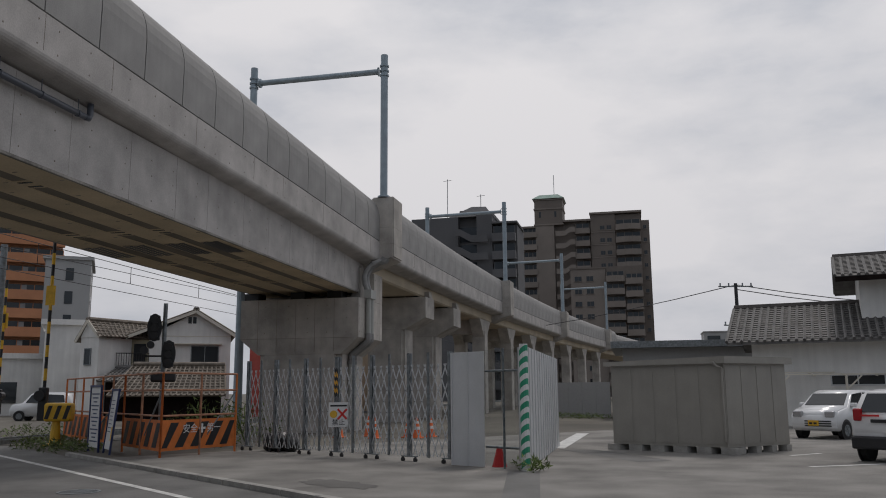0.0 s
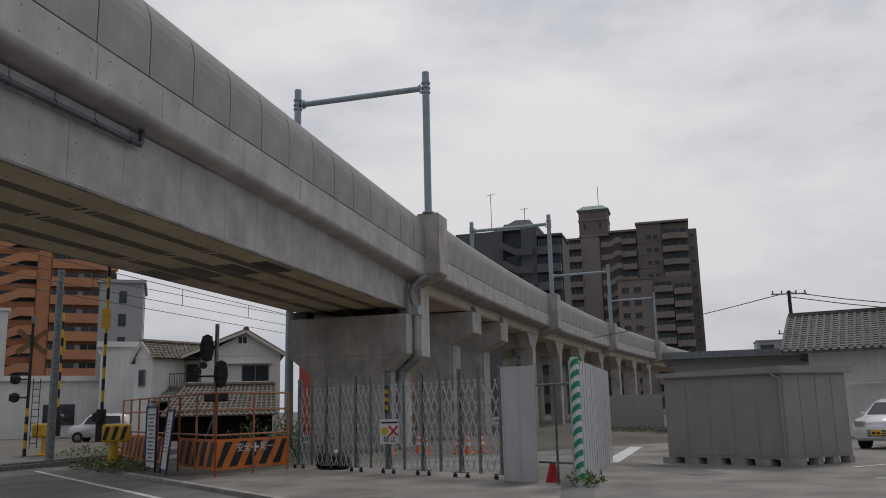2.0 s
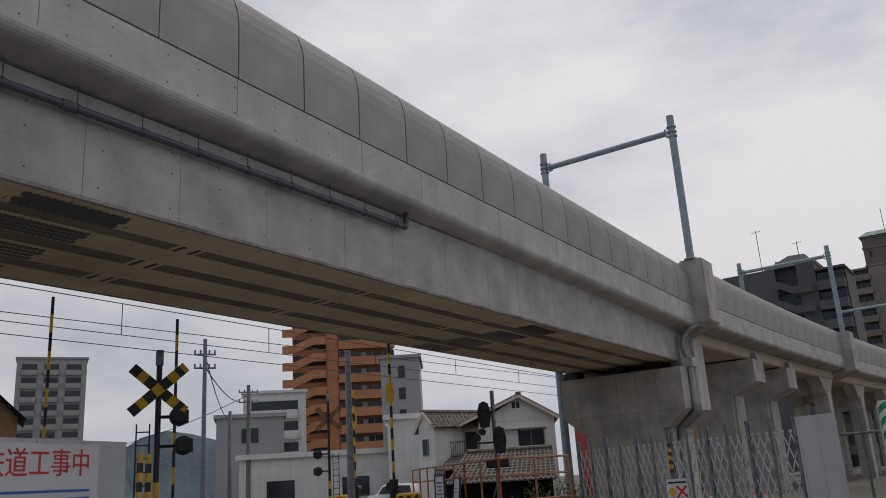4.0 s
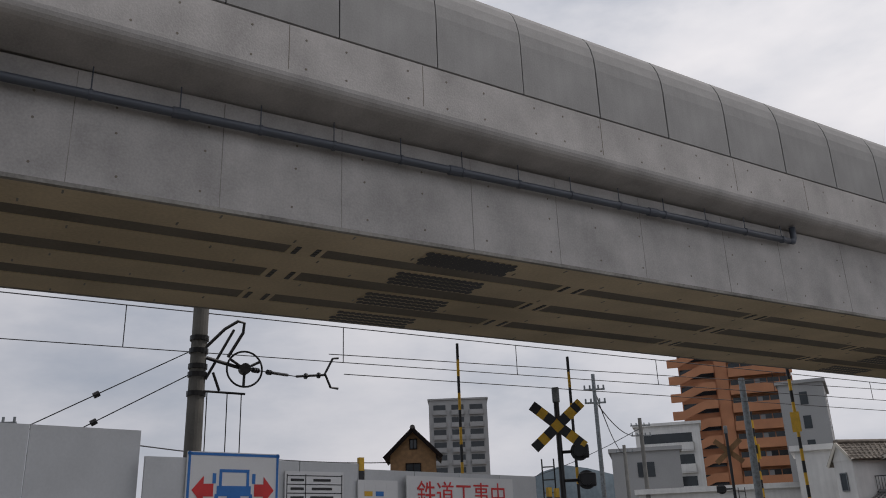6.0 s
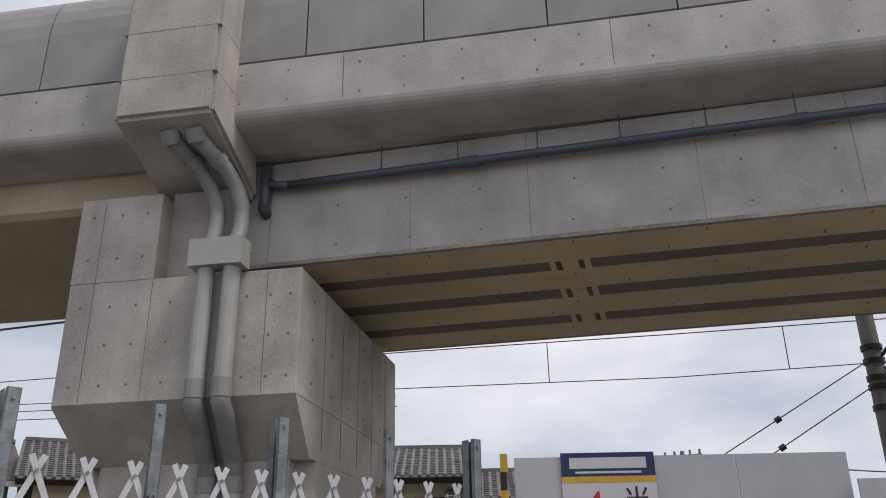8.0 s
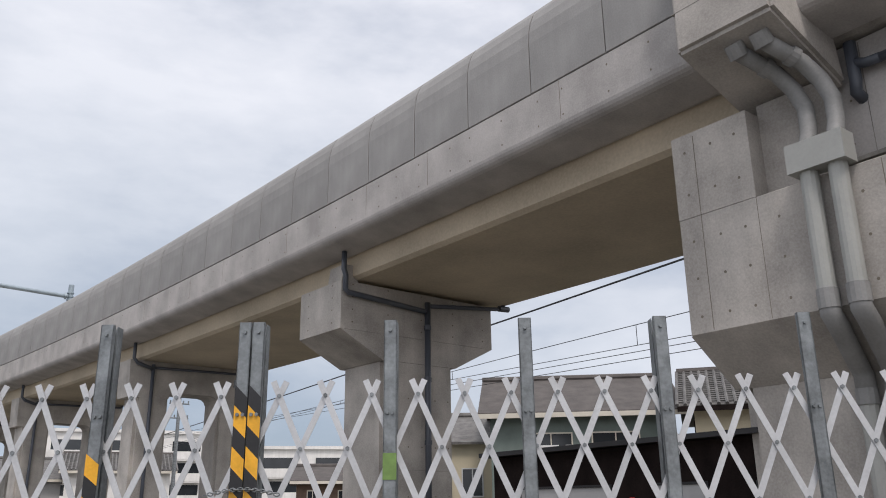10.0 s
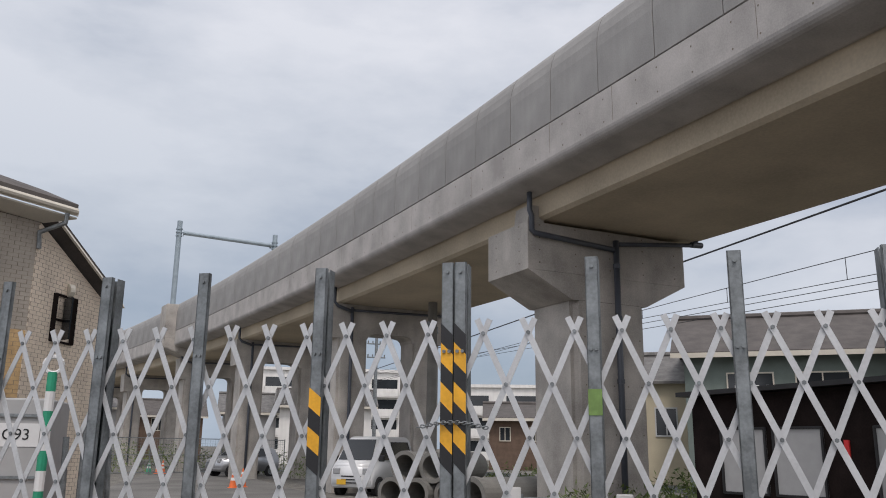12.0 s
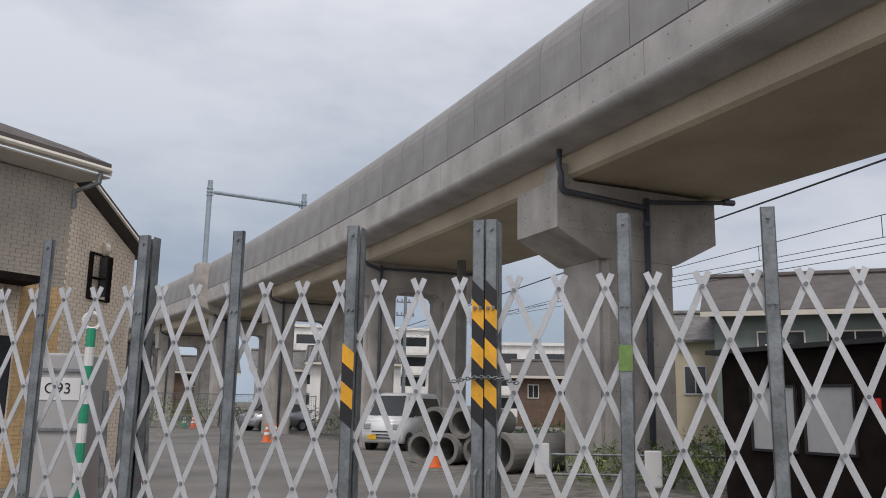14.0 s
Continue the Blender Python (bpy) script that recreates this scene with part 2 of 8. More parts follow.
def rod(bm, p, q, r, seg=10, r2=None):
    p, q = Vector(p), Vector(q)
    way = q - p
    m = Matrix.Translation((p + q) / 2) @ way.to_track_quat("Z", "Y").to_matrix().to_4x4()
    bmesh.ops.create_cone(bm, cap_ends=True, segments=seg, radius1=r, radius2=r if r2 is None else r2, depth=way.length, matrix=m)


def tube(bm, pts, r, seg=8):
    """A round bar along a line of points, with its bends closed."""
    pts = [Vector(p) for p in pts]
    rings, last = [], None
    for i, p in enumerate(pts):
        way = (pts[min(i + 1, len(pts) - 1)] - pts[max(i - 1, 0)]).normalized()
        side = way.cross(Vector((0, 0, 1)))
        if last is not None:
            side = last - way * last.dot(way)
        elif side.length < 1e-4:
            side = Vector((1, 0, 0))
        side = side.normalized()
        last = side
        up = side.cross(way)
        rings.append([bm.verts.new(p + r * (math.cos(a) * side + math.sin(a) * up)) for a in (2 * math.pi * k / seg for k in range(seg))])
    for a, b in zip(rings, rings[1:]):
        for k in range(seg):
            bm.faces.new((a[k], a[(k + 1) % seg], b[(k + 1) % seg], b[k]))
    bm.faces.new(rings[0][::-1])
    bm.faces.new(rings[-1])


def strip(bm, p, q, width, thick, normal):
    """A flat bar from p to q whose face looks along normal."""
    p, q, n = Vector(p), Vector(q), Vector(normal).normalized()
    s = (q - p).normalized().cross(n) * width / 2
    d = n * thick / 2
    hexa(bm, [p - s - d, p + s - d, p + s + d, p - s + d], [q - s - d, q + s - d, q + s + d, q - s + d])


def mesh_of(name, bm, mat, smooth=False):
    bmesh.ops.recalc_face_normals(bm, faces=bm.faces)
    me = bpy.data.meshes.new(name)
    bm.to_mesh(me)
    bm.free()
    for m in mat if isinstance(mat, (list, tuple)) else [mat]:
        me.materials.append(m)
    if smooth:
        for p in me.polygons:
            p.use_smooth = True
    return me


def part(name, bm, mat, parent, label="", smooth=False):
    ob = new(name, mesh_of(name, bm, mat, smooth))
    ob.parent = parent
    if label:
        tagged(ob, label)
    return ob


def thing(name, label, category, group="", at=(0, 0, 0), turn=0.0):
    ob = new(name)
    ob.empty_display_size = 0.2
    ob.location, ob.rotation_euler = at, (0, 0, radians(turn))
    return tagged(ob, label, category, group)


def solid(name, bm, mat, label, category, kind="", group="", smooth=False):
    return tagged(new(name, mesh_of(name, bm, mat, smooth)), label, category, group, kind)


def letters(text, size, mat, parent, m, name="lettering", label=""):
    cu = bpy.data.curves.new(name, "FONT")
    cu.body, cu.size, cu.extrude, cu.align_x, cu.align_y = text, size, 0.002, "CENTER", "CENTER"
    tmp = bpy.data.objects.new(name, cu)
    scene.collection.objects.link(tmp)
    me = bpy.data.meshes.new_from_object(tmp.evaluated_get(bpy.context.evaluated_depsgraph_get()))
    bpy.data.objects.remove(tmp)
    me.materials.clear()
    me.materials.append(mat)
    ob = new(name, me)
    ob.parent = parent
    ob.matrix_local = m
    if label:
        tagged(ob, label)
    return ob


B = bmesh.new


# ---- ground ----
def sheet(name, pts, z, mat, label, category):
    bm = B()
    bm.faces.new([bm.verts.new((x, y, z)) for x, y in pts])
    return solid(name, bm, mat, label, category, "structure")


sheet("ground", [(-900, -900), (900, -900), (900, 900), (-900, 900)], 0.0, EARTH, "bare dusty ground reaching to the distance", "ground")
RD = Vector((-0.80, 0.60, 0))          # the road's run, to the crossing
RN = Vector((0.60, 0.80, 0))           # across it, to the car park


def on_road(along, across, z=0.0):
    p = RD * along + RN * across
    return (p.x, p.y, z)


def road_rect(name, a0, a1, c0, c1, z, mat, label, category):
    return sheet(name, [on_road(a, c)[:2] for a, c in ((a0, c0), (a1, c0), (a1, c1), (a0, c1))], z, mat, label, category)


road_rect("road", -60, 120, -3.2, 6.55, 0.008, ASPH, "dark worn asphalt road leading to the level crossing", "road")
road_rect("pavement", -45, 21.0, 6.72, 60, 0.012, PAVE, "grey patched asphalt forecourt and car park", "pavement")
sheet("yard", [(-26, -3), (-4.9, -2.1), (1.2, -6.2), (14, -14), (14, -90), (-26, -90)], 0.010, GRAVEL, "gravel construction yard under the viaduct", "yard")
sheet("yard_track", [(-4.2, -3.4), (0.9, -6.4), (2.2, -16), (-2, -60), (-5.5, -60), (-6, -14)], 0.016, YARD, "asphalt drive through the construction yard", "yard")
road_rect("road_line", -30, 26.8, 5.28, 5.42, 0.014, LINE, "worn white road edge line", "road marking")
bm = B()
for i in range(32):
    a0 = -9.5 + i
    c = [on_road(a0 + 0.02, 6.55), on_road(a0 + 0.98, 6.55), on_road(a0 + 0.98, 6.72), on_road(a0 + 0.02, 6.72)]
    hexa(bm, [(x, y, 0) for x, y, z in c], [(x, y, 0.09) for x, y, z in c])
solid("kerb", bm, KERB, "low concrete kerb stones beside the road", "kerb", "structure")



def ragged(name, centre, rx, ry, turn, seed, z, mat, label, category):
    """A patch with an uneven outline lying on the ground."""
    rnd = random.Random(seed)
    pts = []
    for k in range(28):
        a = 2 * math.pi * k / 28
        r = 1 + rnd.uniform(-.22, .18)
        x, y = rx * r * math.cos(a), ry * r * math.sin(a)
        pts.append((centre[0] + x * math.cos(turn) - y * math.sin(turn), centre[1] + x * math.sin(turn) + y * math.cos(turn)))
    return sheet(name, pts, z, mat, label, category)


sheet("asphalt_patch", [(-2.42, 16.3), (-1.82, 16.4), (-1.30, 11.9), (-1.85, 11.8)], 0.016, ASPH, "dark strip of newer asphalt over a trench", "asphalt patch")
sheet("trench_patch", [(-2.0, 22.4), (-1.1, 22.5), (.75, 19.35), (.05, 18.75)], 0.016, ASPH, "dark relaid asphalt beside the storage shed", "asphalt patch")
ragged("worn_patch", (-4.9, 13.7), .95, .4, -.6, 3, 0.016, YARD, "crumbled worn patch in the forecourt asphalt", "asphalt patch")
ragged("worn_patch_edge", (-6.6, 13.5), .8, .16, -.64, 5, 0.018, CONC_D, "dark crumbled edge by the kerb", "asphalt patch")
cover = thing("manhole_cover", "round iron manhole cover set in the road", "manhole cover", "", (-8.65, 12.0, 0.009))
bm = B()
rod(bm, (0, 0, -.02), (0, 0, .008), .33, 28)
part("lid", bm, STEEL, cover)
bm = B()
for k in range(-3, 4):
    w = math.sqrt(.28 ** 2 - (.075 * k) ** 2)
    box(bm, -w, w, .075 * k - .018, .075 * k + .018, .008, .014)
part("lid_ribs", bm, STEEL, cover)
# ---- the viaduct ----
CURVE = (4.72871299e-09, -1.79746450e-06, 1.19219575e-03, -7.22325676e-02, -8.86746286)


def edge(y, out=0.0):
    """A point of the parapet's outer face at y, moved outwards by out."""
    c = CURVE
    x = (((c[0] * y + c[1]) * y + c[2]) * y + c[3]) * y + c[4]
    s = ((4 * c[0] * y + 3 * c[1]) * y + 2 * c[2]) * y + c[3]
    n = Vector((1, -s)).normalized()
    return x + n.x * out, y + n.y * out


def dip(y):
    """How far the deck edge lies above its usual height over the main span."""
    return 0.045 - 0.00062 * max(0.0, y - 8.0) ** 2 if -6.0 < y < 32.79 else 0.0


def sweep(bm, outline, ys, drop=False):
    """A solid of an (out, z) outline swept along the viaduct."""
    rings = [[bm.verts.new((*edge(y, o), z + (dip(y) if drop else 0.0))) for o, z in outline] for y in ys]
    k = len(outline)
    for a, b in zip(rings, rings[1:]):
        for i in range(k):
            bm.faces.new((a[i], b[i], b[(i + 1) % k], a[(i + 1) % k]))
    bm.faces.new(rings[0][::-1])
    bm.faces.new(rings[-1])


def span(a, b, step):
    n = max(1, round((b - a) / step))
    return [a + (b - a) * i / n for i in range(n + 1)]


DECK = 6.25                            # parapet face to parapet face
viaduct = thing("railway_viaduct", "new curved concrete railway viaduct on piers above the road", "viaduct")
Y0, Y1 = -6.0, 32.8                    # joints at the two main piers
# rounded fascia beams with the deck between them
FASCIA = [(0.0, 7.97), (0.0, 7.25), (-0.01, 7.2), (-0.035, 7.155), (-0.075, 7.12), (-0.13, 7.095), (-0.2, 7.08), (-0.75, 7.0), (-0.75, 7.25), (-0.22, 7.5), (-0.22, 7.97)]
for side, ys in ((False, span(-150, Y0, 2)), (True, span(Y0 + .01, Y1 - .02, 2)), (False, span(Y1, 150, 2))):
    bm = B()
    sweep(bm, FASCIA, ys, side)
    part("fascia_beam", bm, CONC_L, viaduct, "pale smooth concrete edge beam with rounded foot", smooth=False)
    bm = B()
    sweep(bm, [(-DECK - o, z) for o, z in FASCIA], ys, side)
    part("fascia_beam", bm, CONC_L, viaduct)
    bm = B()
    sweep(bm, [(-0.22, 7.6), (-0.22, 7.25), (-0.9, 7.01), (-DECK + 0.9, 7.01), (-DECK + 0.22, 7.25), (-DECK + 0.22, 7.6)], ys, side)
    part("deck_slab", bm, CONC, viaduct)
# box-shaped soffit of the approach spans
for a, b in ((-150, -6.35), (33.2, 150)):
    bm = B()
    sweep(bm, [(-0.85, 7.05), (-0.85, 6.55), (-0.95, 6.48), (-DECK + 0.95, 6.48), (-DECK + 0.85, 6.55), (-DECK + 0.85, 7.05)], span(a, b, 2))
    part("soffit_slab", bm, CONC_M, viaduct, "yellowish concrete soffit")


# main girder over the road
def gx(y):
    return -9.63 - 0.0335 * y


def gw(y):
    return -14.17 - 0.031 * y


GA, GB = -6.1, 32.4


def girder_bar(name, f0, f1, z0, z1, ya, yb, mat, label=""):
    """A bar of the girder between two distances from its outer face."""
    k = 4.56

    def q(y, f):
        return gx(y) + (gw(y) - gx(y)) * f / k

    bm = B()
    hexa(bm, [(q(ya, f0), ya, z0), (q(yb, f0), yb, z0), (q(yb, f1), yb, z0), (q(ya, f1), ya, z0)],
         [(q(ya, f0), ya, z1), (q(yb, f0), yb, z1), (q(yb, f1), yb, z1), (q(ya, f1), ya, z1)])
    return part(name, bm, mat, viaduct, label)


girder_bar("girder_web", 0.0, 0.35, 5.512, 7.02, GA, GB, CONC_L, "pale grey concrete girder web")
girder_bar("girder_web", 4.21, 4.56, 5.512, 7.02, GA, GB, CONC_L)
# the recess is only 14 mm deep; its shade is put into the colour
girder_bar("recess_slab", 0.3, 4.26, 5.514, 5.8, GA, GB, CONC_D, "recessed soffit strips between the beams, shade put into their dark colour")
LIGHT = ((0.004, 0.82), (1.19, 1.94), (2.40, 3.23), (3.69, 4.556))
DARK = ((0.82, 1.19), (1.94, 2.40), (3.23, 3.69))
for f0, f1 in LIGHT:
    girder_bar("soffit_beam", f0, f1, 5.5, 5.56, GA, GB, CONC_S, "yellowish beam soffit, colour lightened for ground bounce")
CROSS = (-1.33, 3.69, 8.53, 13.25, 18.06, 22.9, 27.7)
for y in CROSS:
    for f0, f1 in DARK:
        girder_bar("soffit_crosspiece", f0 - .01, f1 + .01, 5.503, 5.562, y - 0.27, y + 0.27, CONC_S)
        for dy in (-0.15, 0.15):
            for k in range(3):
                fa = f0 + (f1 - f0) * (0.08 + 0.29 * k)
                girder_bar("vent_slot", fa, fa + (f1 - f0) * 0.24, 5.494, 5.508, y + dy - 0.036, y + dy + 0.036, BLACK)
# weathered drip edges along the girder's foot, and form-tie ticks in the soffit
girder_bar("drip_edge", -0.006, 0.07, 5.493, 5.545, GA, GB, CONC_J, "darker weathered drip edge")
girder_bar("drip_edge", 4.49, 4.566, 5.493, 5.545, GA, GB, CONC_J)
bm = B()
for k in range(64):
    for n, (f0, f1) in enumerate(LIGHT):
        for ff in (f0 + .22 * (f1 - f0), f0 + .8 * (f1 - f0)):
            y = GA + .5 + .6 * k + .25 * ((k * 7 + n * 3) % 5) / 5
            if (k * 5 + n * 3 + int(ff * 10)) % 3 == 0 and y < GB - .3:
                x = gx(y) + (gw(y) - gx(y)) * ff / 4.56
                box(bm, x - .05, x + .05, y - .012, y + .012, 5.494, 5.503)
tagged(part("tie_mark", bm, CONC_J, viaduct), kind="stuff")
# perforated drain grilles in the soffit
for yg, ln in ((5.35, 1.6), (19.6, 1.7)):
    for n, (f0, f1) in enumerate(LIGHT):
        g0, g1 = (f0 + 0.24, f1 - 0.02) if n == 0 else (f0 + 0.05, f1 - 0.05)
        sh = 0.0
        plate = girder_bar("soffit_grille", g0, g1, 5.492, 5.503, yg + sh, yg + sh + ln, CONC_S, "perforated soffit grille with dark holes")
        bm = B()
        for i in range(14):
            for j in range(4):
                yy = yg + sh + ln * (i + 0.5 + (0.25 if j % 2 else -0.25)) / 14
                ff = g0 + (g1 - g0) * (j + 0.5) / 4
                xx = gx(yy) + (gw(yy) - gx(yy)) * ff / 4.56
                bmesh.ops.create_circle(bm, cap_ends=True, segments=8, radius=0.066, matrix=Matrix.Translation((xx, yy, 5.489)) @ Matrix.Diagonal((1.4, 1, 1, 1)))
        tagged(part("perforation", bm, BLACK, plate), kind="stuff")
# formwork joints on the girder web
for k, y in enumerate(span(-5.2, 31.5, 1.85)):
    y += 0.16 * math.sin(k * 2.3)
    bm = B()
    x = gx(y)
    box(bm, x - 0.02, x + 0.003, y - 0.005, y + 0.005, 5.52, 7.0)
    part("formwork_joint", bm, CONC_J, viaduct)


# parapet panels, curved inwards at the top
def panel_mesh(length):
    bm = B()
    outer = [(0.0, 8.004), (0.0, 8.9)] + [(-0.48 * (1 - math.cos(a)), 8.9 + 0.88 * math.sin(a)) for a in (radians(k) for k in (15, 30, 45, 60, 78))]
    inner = [(o - 0.10, z - 0.03) for o, z in outer[::-1]]
    prism(bm, [(o, z) for o, z in outer + inner], 0.008, length - 0.008)
    return mesh_of("parapet_panel", bm, CONC_P)


PANEL = 1.58
panel_data = panel_mesh(PANEL)
bm = B()
sweep(bm, [(-0.04, 7.974), (-0.04, 8.85), (-0.085, 8.85), (-0.085, 7.974)], span(-96, 121, 1), True)
part("joint_backing", bm, BLACK, viaduct)


def place_panel(y, out=0.0, flip=False):
    x0, ya = edge(y, out)
    x1, yb = edge(y + PANEL * 0.995, out)
    ob = new("parapet_panel", panel_data)
    ob.parent = viaduct
    turn = math.atan2(-(x1 - x0), yb - ya)
    if flip:
        ob.matrix_local = Matrix.Translation((x1, yb, 0)) @ Matrix.Rotation(turn + math.pi, 4, "Z")
    else:
        z0, z1 = dip(y + .01), dip(min(y + PANEL, 32.7) if y < 32 else y + PANEL)
        ob.matrix_local = Matrix.Translation((x0, ya, z0)) @ Matrix.Rotation(turn, 4, "Z") @ Matrix.Rotation(math.atan2(z1 - z0, PANEL), 4, "X")


y = -5.95
while y < 31.4:
    place_panel(y)
    y += PANEL
y = -6.62 - PANEL
while y > -95:
    place_panel(y)
    y -= PANEL
y = 33.5
while y < 120:
    place_panel(y)
    y += PANEL
for a, b in ((-150, 150),):
    bm = B()
    sweep(bm, [(-DECK, 7.98), (-DECK, 8.75), (-DECK + 0.2, 9.2), (-DECK + 0.5, 9.45), (-DECK + 0.5, 9.38), (-DECK + 0.12, 8.75), (-DECK + 0.12, 7.98)], span(a, b, 2))
    part("far_parapet", bm, CONC_P, viaduct)
for a, b in ((120, 150), (-150, -95)):
    bm = B()
    sweep(bm, [(0, 7.98), (0, 8.75), (-0.2, 9.2), (-0.5, 9.45), (-0.5, 9.38), (-0.12, 8.75), (-0.12, 7.98)], span(a, b, 2))
    part("far_parapet", bm, CONC_P, viaduct)


# mast blocks standing out of the parapet
def mast_block(yc, out=0.6, half=0.66):
    bm = B()
    o0 = -0.35
    low = [(*edge(yc - half, out), 6.98), (*edge(yc + half, out), 6.98), (*edge(yc + half, o0 - 0.6), 6.45), (*edge(yc - half, o0 - 0.6), 6.45)]
    top = [(*edge(yc - half, out), 9.55), (*edge(yc + half, out), 9.55), (*edge(yc + half, o0), 9.55), (*edge(yc - half, o0), 9.55)]
    hexa(bm, low, top)
    bmesh.ops.recalc_face_normals(bm, faces=bm.faces)
    bmesh.ops.bevel(bm, geom=[e for e in bm.edges], offset=0.05, segments=2, affect="EDGES")
    blk = part("mast_block", bm, CONC, viaduct, "square concrete mast pedestal")
    for z in (7.55, 8.25):
        bm = B()
        a, b = half + .002, out + .002
        low = [(*edge(yc - a, b), z - .006), (*edge(yc + a, b), z - .006), (*edge(yc + a, -.2), z - .006), (*edge(yc - a, -.2), z - .006)]
        hexa(bm, low, [(x, y, z + .006) for x, y, _ in low])
        part("formwork_joint", bm, CONC_J, blk)
    return blk


BLOCKS = [-51.5, -5.96, 32.8, 60.4, 86.0, 113.2]
for yc in BLOCKS:
    mast_block(yc)


# overhead-line portal masts
def portal_mast(yc, top=15.6):
    x, y = edge(yc, 0.12)
    xf, yf = edge(yc, -DECK + 0.3)
    m = thing("portal_mast", "grey steel overhead-line portal mast on a viaduct pedestal", "mast", "viaduct masts", (x, y, 9.55))
    bm = B()
    rod(bm, (0, 0, 0), (0, 0, top - 9.55), 0.155, 16)
    rod(bm, (0, 0, 0), (0, 0, 0.06), 0.26, 12)
    part("mast_post", bm, MAST, m, smooth=False)
    dx, dy = xf - x, yf - y
    bm = B()
    rod(bm, (dx, dy, -1.6), (dx, dy, top - 9.55), 0.155, 16)
    part("mast_post", bm, MAST, m)
    zb = top - 9.55 - 0.72
    bm = B()
    rod(bm, (0.25 * dx / 6, 0, zb), (dx * 0.97, dy * 0.97, zb), 0.125, 14)
    part("mast_beam", bm, MAST, m, "round steel cross beam")
    for f in (0.05, 0.95):
        bm = B()
        rod(bm, (dx * f - 0.06 * (1 if f > .5 else -1), dy * f, zb), (dx * f + 0.03, dy * f, zb), 0.2, 14)
        part("beam_flange", bm, MAST, m)
    for f in (0.0, 1.0):
        for dz in (-0.2, 0.0, 0.22):
            bm = B()
            rod(bm, (dx * f, dy * f, zb + dz - 0.035), (dx * f, dy * f, zb + dz + 0.035), 0.2, 14)
            part("clamp_band", bm, MAST, m)
    return m


for yc, top in ((-51.5, 14.75), (32.3, 15.85), (60.4, 15.6), (86.0, 15.7), (113.2, 16.0)):
    portal_mast(yc, top)


# ---- piers ----
def main_pier(yc, dirn):
    """A hammerhead pier that carries the girder on its low side (dirn points from the pier to the girder's middle)."""
    def pt(u, v, z):
        # u: along the viaduct towards the girder; v: outwards
        x, y = edge(yc + u * dirn, v)
        return (x, y, z)

    p = thing("viaduct_pier", "massive stepped concrete pier head carrying the girder", "pier", "main piers")
    low, hi = 1.58, -1.49
    back = -DECK + 1.0
    bm = B()
    hexa(bm, [pt(hi, -0.3, 3.63), pt(low, -0.3, 3.63), pt(low, back, 3.63), pt(hi, back, 3.63)],
         [pt(hi, -0.3, 5.18), pt(low, -0.3, 5.18), pt(low, back, 5.18), pt(hi, back, 5.18)])
    bmesh.ops.recalc_face_normals(bm, faces=bm.faces)
    bmesh.ops.bevel(bm, geom=list(bm.edges), offset=0.01, segments=1, affect="EDGES")
    part("pier_head", bm, CONC, p, "board-marked concrete head block")
    bm = B()
    hexa(bm, [pt(hi, -0.3, 5.184), pt(-0.36, -0.3, 5.184), pt(-0.36, back, 5.184), pt(hi, back, 5.184)],
         [pt(hi, -0.3, 6.36), pt(-0.36, -0.3, 6.36), pt(-0.36, back, 6.36), pt(hi, back, 6.36)])
    part("pier_upstand", bm, CONC, p)
    bm = B()
    hexa(bm, [pt(-0.364, -0.6, 5.186), pt(0.5, -0.6, 5.186), pt(0.5, -0.98, 5.186), pt(-0.364, -0.98, 5.186)],
         [pt(-0.364, -0.6, 6.5), pt(0.5, -0.6, 6.5), pt(0.5, -0.98, 6.5), pt(-0.364, -0.98, 6.5)])
    part("recess_wall", bm, CONC, p)
    bm = B()
    ins = 0.75
    hexa(bm, [pt(hi + 0.06, -0.3 - ins, 3.0), pt(low - 0.06, -0.3 - ins, 3.0), pt(low - 0.06, back + ins, 3.0), pt(hi + 0.06, back + ins, 3.0)],
         [pt(hi, -0.3, 3.626), pt(low, -0.3, 3.626), pt(low, back, 3.626), pt(hi, back, 3.626)])
    part("pier_haunch", bm, CONC, p)
    bm = B()
    hexa(bm, [pt(hi + 0.06, -0.3 - ins, 0), pt(low - 0.06, -0.3 - ins, 0), pt(low - 0.06, back + ins, 0), pt(hi + 0.06, back + ins, 0)],
         [pt(hi + 0.06, -0.3 - ins, 2.996), pt(low - 0.06, -0.3 - ins, 2.996), pt(low - 0.06, back + ins, 2.996), pt(hi + 0.06, back + ins, 2.996)])
    bmesh.ops.recalc_face_normals(bm, faces=bm.faces)
    bmesh.ops.bevel(bm, geom=[e for e in bm.edges if abs(e.verts[0].co.z - e.verts[1].co.z) > 1], offset=0.25, segments=4, affect="EDGES")
    part("pier_column", bm, CONC, p)
    for v in (-1.45, -3.0, -5.0):
        bm = B()
        hexa(bm, [pt(0.5, v - 0.3, 5.18), pt(1.2, v - 0.3, 5.18), pt(1.2, v + 0.3, 5.18), pt(0.5, v + 0.3, 5.18)],
             [pt(0.5, v - 0.3, 5.5), pt(1.2, v - 0.3, 5.5), pt(1.2, v + 0.3, 5.5), pt(0.5, v + 0.3, 5.5)])
        part("bearing", bm, BLACK, p, "black rubber bearing")
    return p


main_pier(-5.96, 1)
main_pier(32.0, -1)


